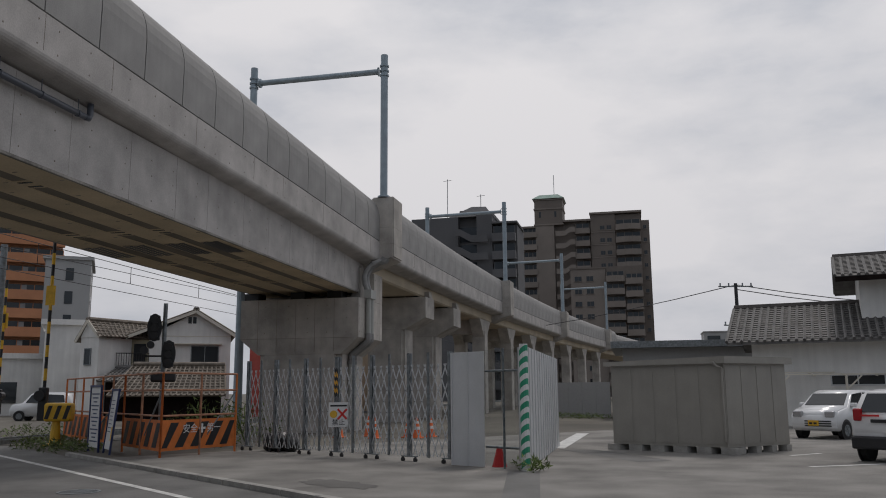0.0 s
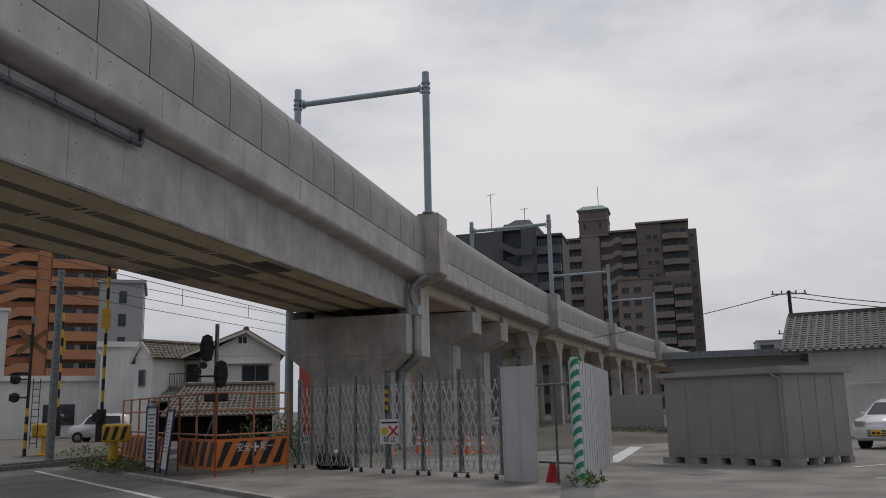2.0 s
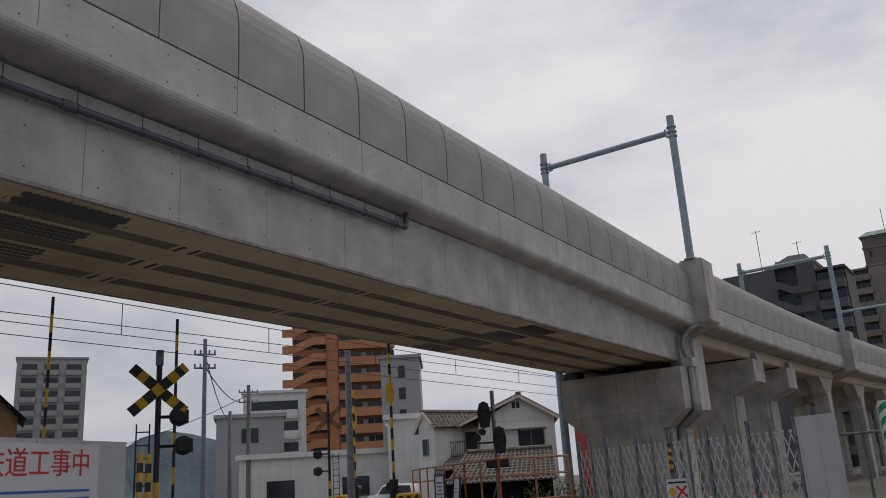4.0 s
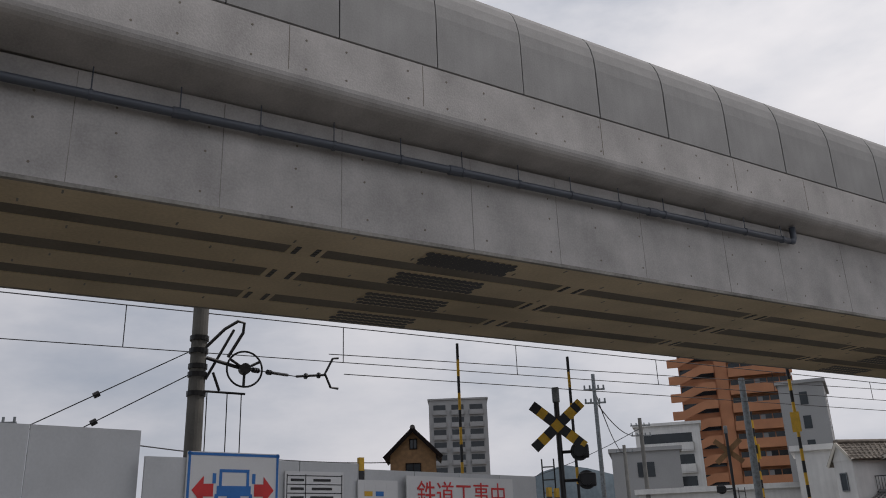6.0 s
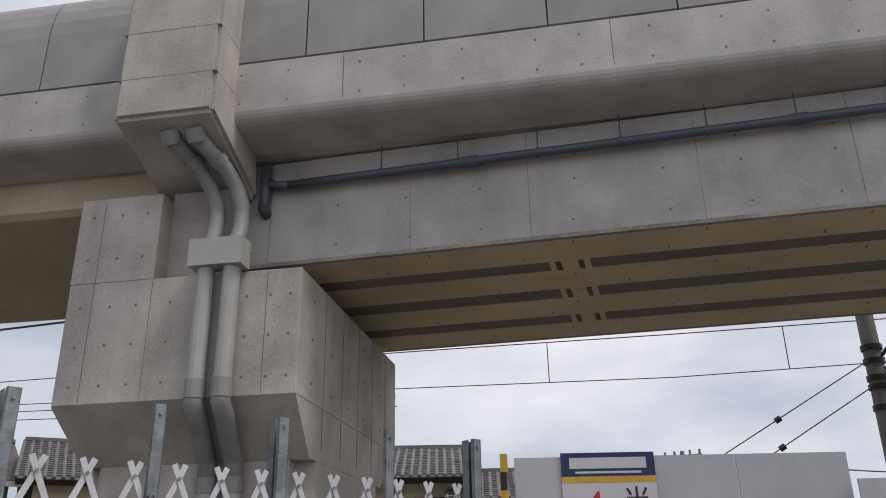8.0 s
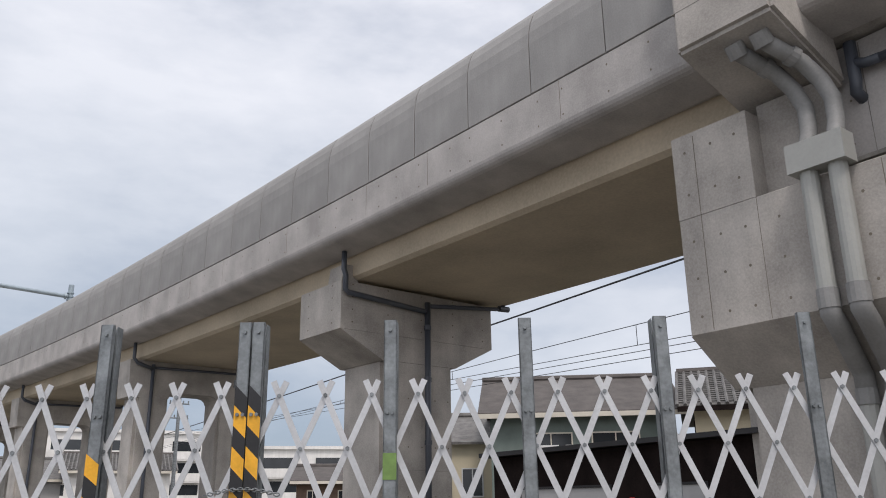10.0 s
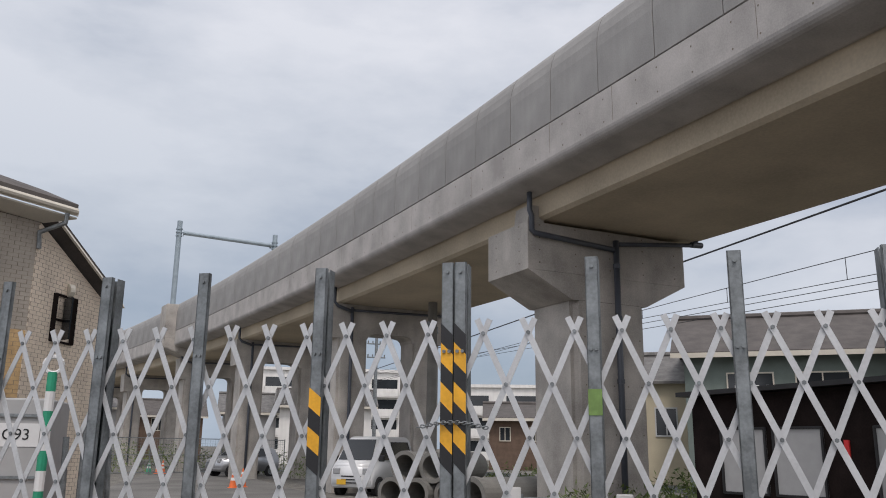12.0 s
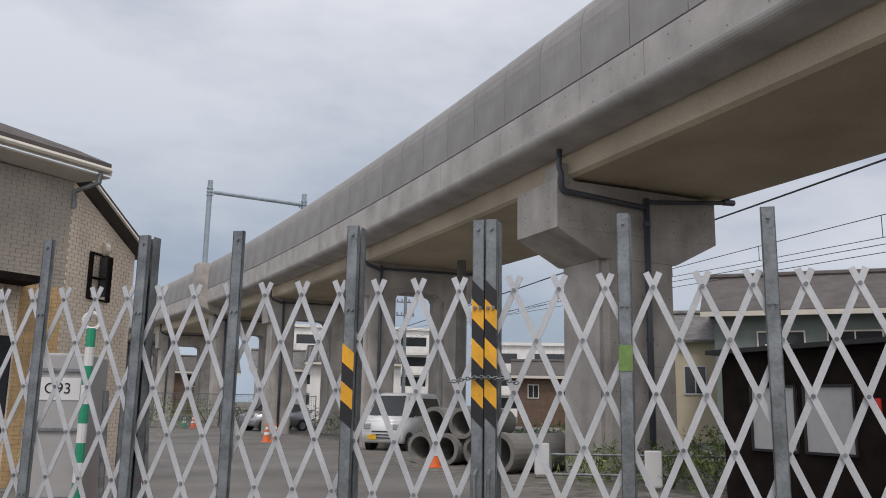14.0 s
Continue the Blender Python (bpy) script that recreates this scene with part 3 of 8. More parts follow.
def t_pier(yc, half=0.86, head=6.40, foot=5.33):
    """A hammerhead pier under an approach span."""
    p = thing("viaduct_pier", "concrete hammerhead pier under an approach span", "pier", "approach piers")

    def pt(u, v, z):
        x, y = edge(yc + u, v)
        return (x, y, z)

    back = -4.9
    bm = B()
    hexa(bm, [pt(-half, -0.5, foot), pt(half, -0.5, foot), pt(half, back, foot), pt(-half, back, foot)],
         [pt(-half, -0.5, head), pt(half, -0.5, head), pt(half, back, head), pt(-half, back, head)])
    part("pier_head", bm, CONC, p)
    bm = B()
    h = half - .004
    hexa(bm, [pt(-h, -1.62, 4.75), pt(h, -1.62, 4.75), pt(h, -3.72, 4.75), pt(-h, -3.72, 4.75)],
         [pt(-h, -0.504, foot - .004), pt(h, -0.504, foot - .004), pt(h, back + .004, foot - .004), pt(-h, back + .004, foot - .004)])
    part("pier_haunch", bm, CONC, p)
    bm = B()
    hexa(bm, [pt(-h, -1.66, 0), pt(h, -1.66, 0), pt(h, -3.70, 0), pt(-h, -3.70, 0)],
         [pt(-h, -1.66, 4.746), pt(h, -1.66, 4.746), pt(h, -3.70, 4.746), pt(-h, -3.70, 4.746)])
    bmesh.ops.recalc_face_normals(bm, faces=bm.faces)
    bmesh.ops.bevel(bm, geom=[e for e in bm.edges if abs(e.verts[0].co.z - e.verts[1].co.z) > 1], offset=0.16, segments=3, affect="EDGES")
    part("pier_column", bm, CONC, p)
    bm = B()
    hexa(bm, [pt(.2, -.56, head), pt(.9 * half, -.56, head), pt(.9 * half, -1.0, head), pt(.2, -1.0, head)],
         [pt(.2, -.62, 6.80), pt(.9 * half, -.62, 6.80), pt(.9 * half, -.88, 6.80), pt(.2, -.88, 6.80)])
    part("side_block", bm, CONC, p)
    for v in (-1.3, -4.5):
        bm = B()
        hexa(bm, [pt(-.6, v - .35, head), pt(.6, v - .35, head), pt(.6, v + .35, head), pt(-.6, v + .35, head)],
             [pt(-.6, v - .35, 6.485), pt(.6, v - .35, 6.485), pt(.6, v + .35, 6.485), pt(-.6, v + .35, 6.485)])
        part("bearing", bm, BLACK, p, "black rubber bearing")
    for z in (2.4, 4.748):
        for u in (h, -h):
            bm = B()
            hexa(bm, [pt(u - .004, -1.85, z - .006), pt(u + .004, -1.85, z - .006), pt(u + .004, -3.5, z - .006), pt(u - .004, -3.5, z - .006)],
                 [pt(u - .004, -1.85, z + .006), pt(u + .004, -1.85, z + .006), pt(u + .004, -3.5, z + .006), pt(u - .004, -3.5, z + .006)])
            part("formwork_joint", bm, CONC_J, p)
    return p


for yc in (-17.1, 42.3, 48.4):
    t_pier(yc)


def frame_pier(yc):
    """Two slim columns with a cross beam and haunches, for the rigid-frame spans."""
    p = thing("viaduct_pier", "slim twin-column concrete frame pier", "pier", "frame piers")

    def pt(u, v, z):
        x, y = edge(yc + u, v)
        return (x, y, z)

    for v in (-0.75, -DECK + 1.65):
        bm = B()
        hexa(bm, [pt(-.45, v, 0), pt(.45, v, 0), pt(.45, v - .9, 0), pt(-.45, v - .9, 0)],
             [pt(-.45, v, 5.7), pt(.45, v, 5.7), pt(.45, v - .9, 5.7), pt(-.45, v - .9, 5.7)])
        part("pier_column", bm, CONC, p)
        bm = B()
        hexa(bm, [pt(-.45, v - .05, 5.3), pt(.45, v - .05, 5.3), pt(.45, v - .85, 5.3), pt(-.45, v - .85, 5.3)],
             [pt(-1.6, v - .05, 6.47), pt(1.6, v - .05, 6.47), pt(1.6, v - .85, 6.47), pt(-1.6, v - .85, 6.47)])
        part("pier_haunch", bm, CONC, p)
    bm = B()
    hexa(bm, [pt(-.4, -.8, 5.5), pt(.4, -.8, 5.5), pt(.4, -DECK + .8, 5.5), pt(-.4, -DECK + .8, 5.5)],
         [pt(-.4, -.8, 6.47), pt(.4, -.8, 6.47), pt(.4, -DECK + .8, 6.47), pt(-.4, -DECK + .8, 6.47)])
    part("cross_beam", bm, CONC, p)


for yc in (57.5, 66.5, 75.5, 84.5, 93.5, 102.5, 111.5):
    frame_pier(yc)


def portal_pier(yc):
    """Two stout columns under a deep cross beam with rounded inner corners, and a drain down one column."""
    p = thing("viaduct_pier", "twin-column concrete portal pier with a deep cross beam", "pier", "portal piers")

    def pt(u, v, z):
        x, y = edge(yc + u, v)
        return (x, y, z)

    for v0, v1 in ((-.85, -1.95), (-3.75, -4.85)):
        bm = B()
        hexa(bm, [pt(-.55, v0, 0), pt(.55, v0, 0), pt(.55, v1, 0), pt(-.55, v1, 0)],
             [pt(-.55, v0, 5.25), pt(.55, v0, 5.25), pt(.55, v1, 5.25), pt(-.55, v1, 5.25)])
        bmesh.ops.recalc_face_normals(bm, faces=bm.faces)
        bmesh.ops.bevel(bm, geom=[e for e in bm.edges if abs(e.verts[0].co.z - e.verts[1].co.z) > 1], offset=0.1, segments=2, affect="EDGES")
        part("pier_column", bm, CONC, p)
    bm = B()
    lower = [(-.6, 5.254), (-1.95, 5.254), (-1.99, 5.36), (-2.09, 5.44), (-2.25, 5.48), (-3.45, 5.48), (-3.61, 5.44), (-3.71, 5.36), (-3.75, 5.254), (-5.0, 5.254)]
    upper = [(-5.15, 6.476), (-.55, 6.476)]
    a = [bm.verts.new(pt(-.5, v, z)) for v, z in lower + upper]
    b = [bm.verts.new(pt(.5, v, z)) for v, z in lower + upper]
    bm.faces.new(a)
    bm.faces.new(b[::-1])
    for i in range(len(a)):
        bm.faces.new((a[i], b[i], b[(i + 1) % len(a)], a[(i + 1) % len(a)]))
    part("cross_beam", bm, CONC, p)
    bm = B()
    tube(bm, [pt(.62, -.62, 7.0), pt(.62, -.62, 6.5), pt(.62, -.75, 6.36), pt(.62, -1.3, 6.2)], .06, 8)
    tube(bm, [pt(.62, -1.3, 6.35), pt(.62, -1.3, .1)], .06, 8)
    tube(bm, [pt(.58, -1.3, 6.25), pt(.58, -5.0, 6.33), pt(.58, -5.1, 6.42)], .045, 8)
    part("drain", bm, PVC, p, "dark grey drain pipe", smooth=True)


for yc in (-29.3, -41.2, -51.8, -65.6, -77.8, -90.0):
    portal_pier(yc)


# ---- drain pipes ----
def pipe_run():
    d = thing("drain_pipe", "long grey plastic drain pipe hung under the girder edge", "pipe")
    pts = [(gx(y) + 0.13, y, 6.645 + 0.008 * y) for y in span(-4.9, 13.2, 1.0)]
    bm = B()
    tube(bm, pts, 0.06, 10)
    part("pipe", bm, PVC, d, smooth=True)
    bm = B()
    x, y, z = pts[-1]
    tube(bm, [(x, y, z), (x, y + 0.12, z), (x, y + 0.16, z + 0.08), (x, y + 0.16, z + 0.3)], 0.062, 10)
    part("pipe_elbow", bm, PVC, d, smooth=True)
    bm = B()
    x, y, z = pts[0]
    tube(bm, [(x, y, z), (x, y - 0.2, z + 0.02), (x, y - 0.34, z + 0.1)], 0.062, 10)
    tube(bm, [(x, y - 0.34, z + 0.36), (x, y - 0.34, z - 0.16), (x, y - 0.36, z - 0.3), (x - 0.16, y - 0.36, z - 0.36)], 0.075, 10)
    part("pipe_tee", bm, PVC, d, smooth=True)
    for y in span(-3.6, 13.0, 1.05):
        bm = B()
        rod(bm, (gx(y) + 0.13, y, 6.645 + 0.008 * y), (gx(y) + 0.13, y, 7.03), 0.009, 6)
        rod(bm, (gx(y) + 0.13, y - 0.02, 6.645 + 0.008 * y), (gx(y) + 0.13, y + 0.02, 6.645 + 0.008 * y), 0.072, 10)
        part("pipe_hanger", bm, PVC, d)
    for y in (-2.4, 1.6, 5.6, 9.6):
        bm = B()
        rod(bm, (gx(y) + 0.13, y - 0.1, 6.645 + 0.008 * y), (gx(y) + 0.13, y + 0.1, 6.645 + 0.008 * y), 0.073, 12)
        part("pipe_sleeve", bm, PVC, d)


pipe_run()


def downpipes(yc, dirn):
    d = thing("downpipe_pair", "pair of pale grey downpipes bent round the pier head", "pipe", "pier downpipes")
    for k, u in enumerate((0.40, 0.735)):
        def pt(v, z, du=0.0):
            x, y = edge(yc + (u + du) * dirn, v)
            return (x, y, z)
        bm = B()
        tube(bm, [pt(0.3, 6.80, -0.40), pt(0.05, 6.70, -0.31), pt(-0.16, 6.57, -0.2), pt(-0.31, 6.36, -0.1), pt(-0.37, 6.1, -0.02), pt(-0.33, 5.8), pt(-0.22, 5.5), pt(-0.17, 5.35)], 0.1, 14)
        part("pipe_bend", bm, PVC_G, d, smooth=True)
        bm = B()
        rod(bm, pt(-0.17, 5.35), pt(-0.17, 3.62), 0.105, 14)
        part("pipe", bm, PVC_L, d)
        bm = B()
        tube(bm, [pt(-0.17, 3.75), pt(-0.17, 3.55), pt(-0.3, 3.42), pt(-0.8, 3.08, -0.1), pt(-0.9, 2.95, -0.1), pt(-0.9, 2.7, -0.1)], 0.115, 12)
        part("pipe_elbow", bm, PVC_G, d, smooth=True)
        bm = B()
        rod(bm, pt(-0.9, 2.75, -0.1), pt(-0.9, 0.1, -0.1), 0.105, 12)
        part("pipe", bm, PVC_L, d)
        for p, q in ((pt(0.36, 6.90, -0.41), pt(0.26, 6.75, -0.40)), (pt(-0.02, 6.67, -0.28), pt(-0.1, 6.62, -0.24)), (pt(-0.17, 3.82), pt(-0.17, 3.6)), (pt(-0.9, 2.8, -0.1), pt(-0.9, 2.62, -0.1))):
            bm = B()
            rod(bm, p, q, 0.122, 14)
            part("coupling", bm, PVC_G, d)
    bm = B()
    p0, p1 = edge(yc + 0.22 * dirn, -0.02), edge(yc + 0.90 * dirn, -0.02)
    q0, q1 = edge(yc + 0.22 * dirn, -0.3), edge(yc + 0.90 * dirn, -0.3)
    hexa(bm, [(*p0, 5.2), (*p1, 5.2), (*q1, 5.2), (*q0, 5.2)], [(*p0, 5.55), (*p1, 5.55), (*q1, 5.55), (*q0, 5.47)])
    part("collar_box", bm, PVC_L, d, "pale grey box collar")


downpipes(-5.96, 1)
downpipes(32.0, -1)


# ---- expanding gates ----
def expanding_gate(posts, centre, label, post_h=2.44, z0=0.14, z1=2.155, row=0.249, width=0.029, double=0):
    """A lattice gate along a line of posts, in two leaves that meet at the twin posts of index centre."""
    posts = [Vector((*p, 0)) for p in posts]
    g = thing("expanding_gate", label, "gate", "gates")
    stations = [0.0]
    for p, q in zip(posts, posts[1:]):
        stations.append(stations[-1] + (q - p).length)

    def at(d):
        """The point d metres along the gate, with its run and outward normal."""
        i = 0
        while i < len(posts) - 2 and d > stations[i + 1]:
            i += 1
        run = (posts[i + 1] - posts[i]).normalized()
        return posts[i] + run * (d - stations[i]), run, Vector((run.y, -run.x, 0))

    def channel(bm, q, run, nrm, w, face, back):
        """An upright channel whose web lies at face and whose flanges reach to back, off the gate's line."""
        s = 1 if face > back else -1
        o = [q + run * -w + nrm * face, q + run * w + nrm * face, q + run * w + nrm * (face - s * .006), q + run * -w + nrm * (face - s * .006)]
        hexa(bm, [v + Z * .12 for v in o], [v + Z * post_h for v in o])
        for a in (-w, w - .005):
            o = [q + run * a + nrm * face, q + run * (a + .005) + nrm * face, q + run * (a + .005) + nrm * back, q + run * a + nrm * back]
            hexa(bm, [v + Z * .12 for v in o], [v + Z * post_h for v in o])

    for i, p in enumerate(posts):
        q, run, nrm = at(stations[i])
        twin = i == centre
        for s in ((-0.033, 0.033) if twin else (0.0,)):
            bm = B()
            w = 0.029 if twin else 0.031
            channel(bm, p + run * s, run, nrm, w, 0.042, 0.016)
            for zz in (z1 - 0.16, post_h - 0.05, z1 - 1.16, 0.5):
                for s3 in ((-0.013, 0.013) if zz < 2.2 else (0.0,)):
                    c = p + run * (s + s3) + nrm * 0.042 + Z * zz
                    rod(bm, c, c + nrm * 0.012, 0.009, 6)
            part("gate_post", bm, STEEL, g, "galvanised channel post")
            if i % 2 == double or twin:
                bm = B()
                channel(bm, p + run * s, run, nrm, w, -0.075, -0.012)
                part("gate_post", bm, STEEL, g, "galvanised channel post")
        if i % 2 == double or twin:
            bm = B()
            o = [p - run * .22 - nrm * .05, p + run * .22 - nrm * .05, p + run * .22 + nrm * .03, p - run * .22 + nrm * .03]
            hexa(bm, [v + Z * .11 for v in o], [v + Z * .135 for v in o])
            part("foot_plate", bm, STEEL, g)
            for s in (-0.19, 0.19):
                bm = B()
                c = p + run * s + Z * .05
                rod(bm, c - nrm * 0.02, c + nrm * 0.02, 0.05, 14)
                rod(bm, c + Z * .03, c + Z * .065, .022, 8)
                part("castor", bm, BLACK, g, "black castor wheel")
        if twin:
            for s in (-0.033, 0.033):
                for k in range(7):
                    bm = B()
                    c = p + run * s + nrm * 0.043
                    za = 1.44 + k * 0.095
                    w = 0.03
                    vs = [c - run * w + Z * (za + .03), c + run * w + Z * (za - .03), c + run * w + Z * (za + .065), c - run * w + Z * (za + .125)]
                    hexa(bm, vs, [v + nrm * 0.002 for v in vs])
                    part("warning_tape", bm, TAPE_Y if k % 2 else BLACK, g)
                bm = B()
                c = p + run * s * 1.0 + nrm * .045
                tube(bm, [c + Z * 1.02, c + nrm * .035 + Z * 1.04, c + nrm * .035 + Z * 1.2, c + Z * 1.22], .009, 6)
                part("pull_handle", bm, STEEL, g)
    # crossing slats, riveted where they meet
    rivets = B()
    for lo, hi in ((0, centre), (centre, len(posts) - 1)):
        a, b = stations[lo] + .03, stations[hi] - .03
        n = 3 * (hi - lo)
        cell = (b - a) / n
        reach = (z1 - z0) / row * cell / 2
        k = -12
        while k < n + 12:
            x = a + (k + .5) * cell
            k += 1
            for s in (1, -1):
                xa, xb = x - s * .28 * cell / 2, x - s * .28 * cell / 2 + s * reach
                f0 = 0.0 if a <= xa <= b else ((a if s > 0 else b) - xa) / (xb - xa)
                f1 = 1.0 if a <= xb <= b else ((b if s > 0 else a) - xa) / (xb - xa)
                f0, f1 = max(0.0, f0), min(1.0, f1)
                if f1 - f0 < .06:
                    continue
                bm = B()
                cuts = [f0] + [f for f in ((st - xa) / (xb - xa) for st in stations) if f0 < f < f1] + [f1]
                cuts.sort()
                ends = [cuts[0], cuts[-1]]
                P0, r0, n0 = at(xa + (xb - xa) * ends[0])
                P1, r1, n1 = at(xa + (xb - xa) * ends[1])
                off = .006 if s > 0 else -.003
                strip(bm, P0 + n0 * off + Z * (z1 + (z0 - z1) * ends[0]), P1 + n1 * off + Z * (z1 + (z0 - z1) * ends[1]), width, .005, n0)
                if s > 0:
                    for r in range(9):
                        f = (.07 + r * row) / (z1 - z0)
                        if f0 <= f <= f1:
                            R, rr, nn = at(xa + (xb - xa) * f)
                            rod(rivets, R + nn * .008 + Z * (z1 + (z0 - z1) * f), R + nn * .015 + Z * (z1 + (z0 - z1) * f), .0105, 6)
                part("lattice_bar", bm, ALU, g)
    tagged(part("rivet", rivets, STEEL, g), kind="stuff")
    return g


Z = Vector((0, 0, 1))
GS_A, GS_U = Vector((1.636, -6.588)), Vector((-0.8283, 0.5602))
GS_V = Vector((GS_U.y, -GS_U.x))
SOUTH = [tuple(GS_A + GS_U * a + GS_V * o) for a, o in ((-.62, 0), (.03, 0), (.69, 0), (1.345, 0), (2.0, 0), (2.60, 0), (3.275, 0), (3.987, 0), (4.662, 0), (5.312, 0), (5.966, -.01), (6.648, .02), (7.33, .07), (8.027, .11), (8.70, .15))]
expanding_gate(SOUTH, 7, "tall galvanised lattice gate with yellow-black taped centre posts, closed")
NORTH = [(-10.30 + 6.42 * i / 12, 21.18 - 3.42 * i / 12) for i in range(13)]
expanding_gate(NORTH, 6, "closed galvanised lattice gate on castors across the site entrance", post_h=2.40, z1=2.14)


# ---- level crossing, fences and things along the road ----
def stripes(parent, p, q, r, n, seg=10):
    """A round bar in n lengths, yellow and black by turns."""
    p, q = Vector(p), Vector(q)
    for i in range(n):
        bm = B()
        rod(bm, p + (q - p) * i / n, p + (q - p) * (i + 1) / n, r, seg)
        part("bar_band", bm, YELLOW if i % 2 else BLACK, parent)


def slanted_board(parent, a, b, z0, z1, mat, smat, n, lean=0.35, name="barrier_board"):
    """A board from a to b with slanted stripes on its front."""
    a, b = Vector((*a, 0)), Vector((*b, 0))
    run = (b - a).normalized()
    nrm = Vector((run.y, -run.x, 0))
    L = (b - a).length
    bm = B()
    o = [a, b, b - nrm * 0.03, a - nrm * 0.03]
    hexa(bm, [v + Vector((0, 0, z0)) for v in o], [v + Vector((0, 0, z1)) for v in o])
    board = part(name, bm, mat, parent)
    m = 0.07
    for i in range(n):
        c = L * (i + 0.5) / n
        w = L / n * 0.26
        pts = []
        for x, z in ((c - w - lean / 2, z0 + m), (c + w - lean / 2, z0 + m), (c + w + lean / 2, z1 - m), (c - w + lean / 2, z1 - m)):
            pts.append(a + run * min(max(x, 0.04), L - 0.04) + Vector((0, 0, z)) + nrm * 0.003)
        bm = B()
        hexa(bm, pts, [v + nrm * 0.003 for v in pts])
        part("stripe", bm, smat, board)
    return board


def bars(parent, spots, mat, o, u, v, n):
    """Plain bars in place of writing: (x, y, w, h) on the plane o + x u + y v, standing off along n."""
    for x, y, w, h in spots:
        bm = B()
        pts = [o + u * (x + a * w / 2) + v * (y + b * h / 2) + n * 0.004 for a, b in ((-1, -1), (1, -1), (1, 1), (-1, 1))]
        hexa(bm, pts, [p + n * 0.002 for p in pts])
        part("text_bar", bm, mat, parent)


def pipe_fence(points, label, h=2.04, boards=()):
    f = thing("pipe_fence", label, "fence", "site fences")
    for (a, b) in zip(points, points[1:]):
        a3, b3 = Vector((*a, 0)), Vector((*b, 0))
        n = max(1, round((b3 - a3).length / 1.25))
        for i in range(n + 1):
            p = a3 + (b3 - a3) * i / n
            bm = B()
            rod(bm, p, p + Z * h, 0.03, 8)
            part("post", bm, RUSTPIPE if i % 2 else ORANGE, f)
        for z in (h, h - 0.42, 1.0):
            bm = B()
            rod(bm, a3 + Z * z, b3 + Z * z, 0.026, 8)
            part("rail", bm, RUSTPIPE, f)
        bm = B()
        rod(bm, a3 + Z * (h - 0.42), a3 + (b3 - a3) * 0.4 + Z * 0.5, 0.02, 6)
        part("brace", bm, STEEL, f)
    for a, b, mat, n in boards:
        bd = slanted_board(f, a, b, 0.16, 0.90, mat, BLACK, n)
    return f


F1, F2, F3, F4 = (-10.43, 20.75), (-11.19, 18.4), (-13.55, 20.37), (-18.9, 25.0)
fence = pipe_fence([F1, F2, F3, F4], "rusty orange pipe fence with orange and black hazard boards",
                   boards=((F2, F1, ORANGE, 5), (F3, F2, ORANGE, 5), (F4, (-14.9, 21.55), ORANGE, 9)))
# safety slogan on the hazard board
a, b = Vector((*F2, 0)), Vector((*F1, 0))
run = (b - a).normalized()
nrm = Vector((run.y, -run.x, 0))
turn_m = Matrix((run, Z, nrm)).transposed().to_4x4()
letters("\u5b89\u5168\u2795\u7b2c\u4e00", 0.24, SIGNW, fence, Matrix.Translation(a + run * 1.3 + Z * 0.66 + nrm * 0.012) @ turn_m, label="white safety slogan lettering")
# black rubble bags behind the fence and the gate
for k, (x, y, r) in enumerate(((-9.55, 21.1, .24), (-9.2, 20.95, .26), (-8.85, 20.8, .24))):
    bm = B()
    bmesh.ops.create_icosphere(bm, subdivisions=2, radius=r, matrix=Matrix.Translation((x, y, r * .95)) @ Matrix.Diagonal((1, 1, 1.15, 1)))
    rb = random.Random(k)
    for vert in bm.verts:
        vert.co += Vector((rb.uniform(-1, 1), rb.uniform(-1, 1), rb.uniform(-1, 1))) * .025
        vert.co.z = max(vert.co.z, 0.013)
    solid("rubble_bag", bm, BLACK, "black plastic rubble bag on the site ground", "rubble bag", group="rubble bags")


def notice_board(p, run, w, h, mat, label, spots, yellow=None, lean=0.0, z0=0.12):
    n = Vector((run.y, -run.x, 0))
    t = thing("notice_board", label, "notice board", "notice boards", p)
    u = run
    up = (Z - n * lean).normalized()
    bm = B()
    pts = [u * (a * w / 2) + up * (z0 + b * h) for a, b in ((-1, 0), (1, 0), (1, 1), (-1, 1))]
    hexa(bm, [v - n * 0.03 for v in pts], pts)
    part("panel", bm, mat, t)
    bm = B()
    for s in (-1, 1):
        strip(bm, u * (s * (w / 2 + .02)) + Z * 0, u * (s * (w / 2 + .02)) + up * (z0 + h + 0.05), 0.05, 0.05, n)
    strip(bm, u * (-w / 2 - .04) + up * (z0 + h + .03), u * (w / 2 + .04) + up * (z0 + h + .03), 0.06, 0.06, n)
    part("frame", bm, NAVY, t)
    bars(t, spots, NAVY, up * (z0 + h / 2), u, up, n)
    if yellow:
        bars(t, [yellow], YELLOW, up * (z0 + h / 2), u, up, n)
    return t


rows = [(-0.02, 0.62 - 0.105 * i, 0.62 - 0.16 * (i % 3), 0.035) for i in range(13)]
notice_board((-14.35, 20.25, 0), Vector((0.80, -0.60, 0)), 0.82, 1.6, SIGNW, "white notice board with rows of blue writing in a dark frame", rows)
notice_board((-13.45, 19.55, 0), Vector((0.70, -0.71, 0)), 0.86, 1.5, SIGNW, "leaning pale plan board with a yellow note", [(-0.1, 0.5 - 0.1 * i, 0.42, 0.02) for i in range(9)], yellow=(0.28, -0.35, 0.2, 0.36), lean=0.1)


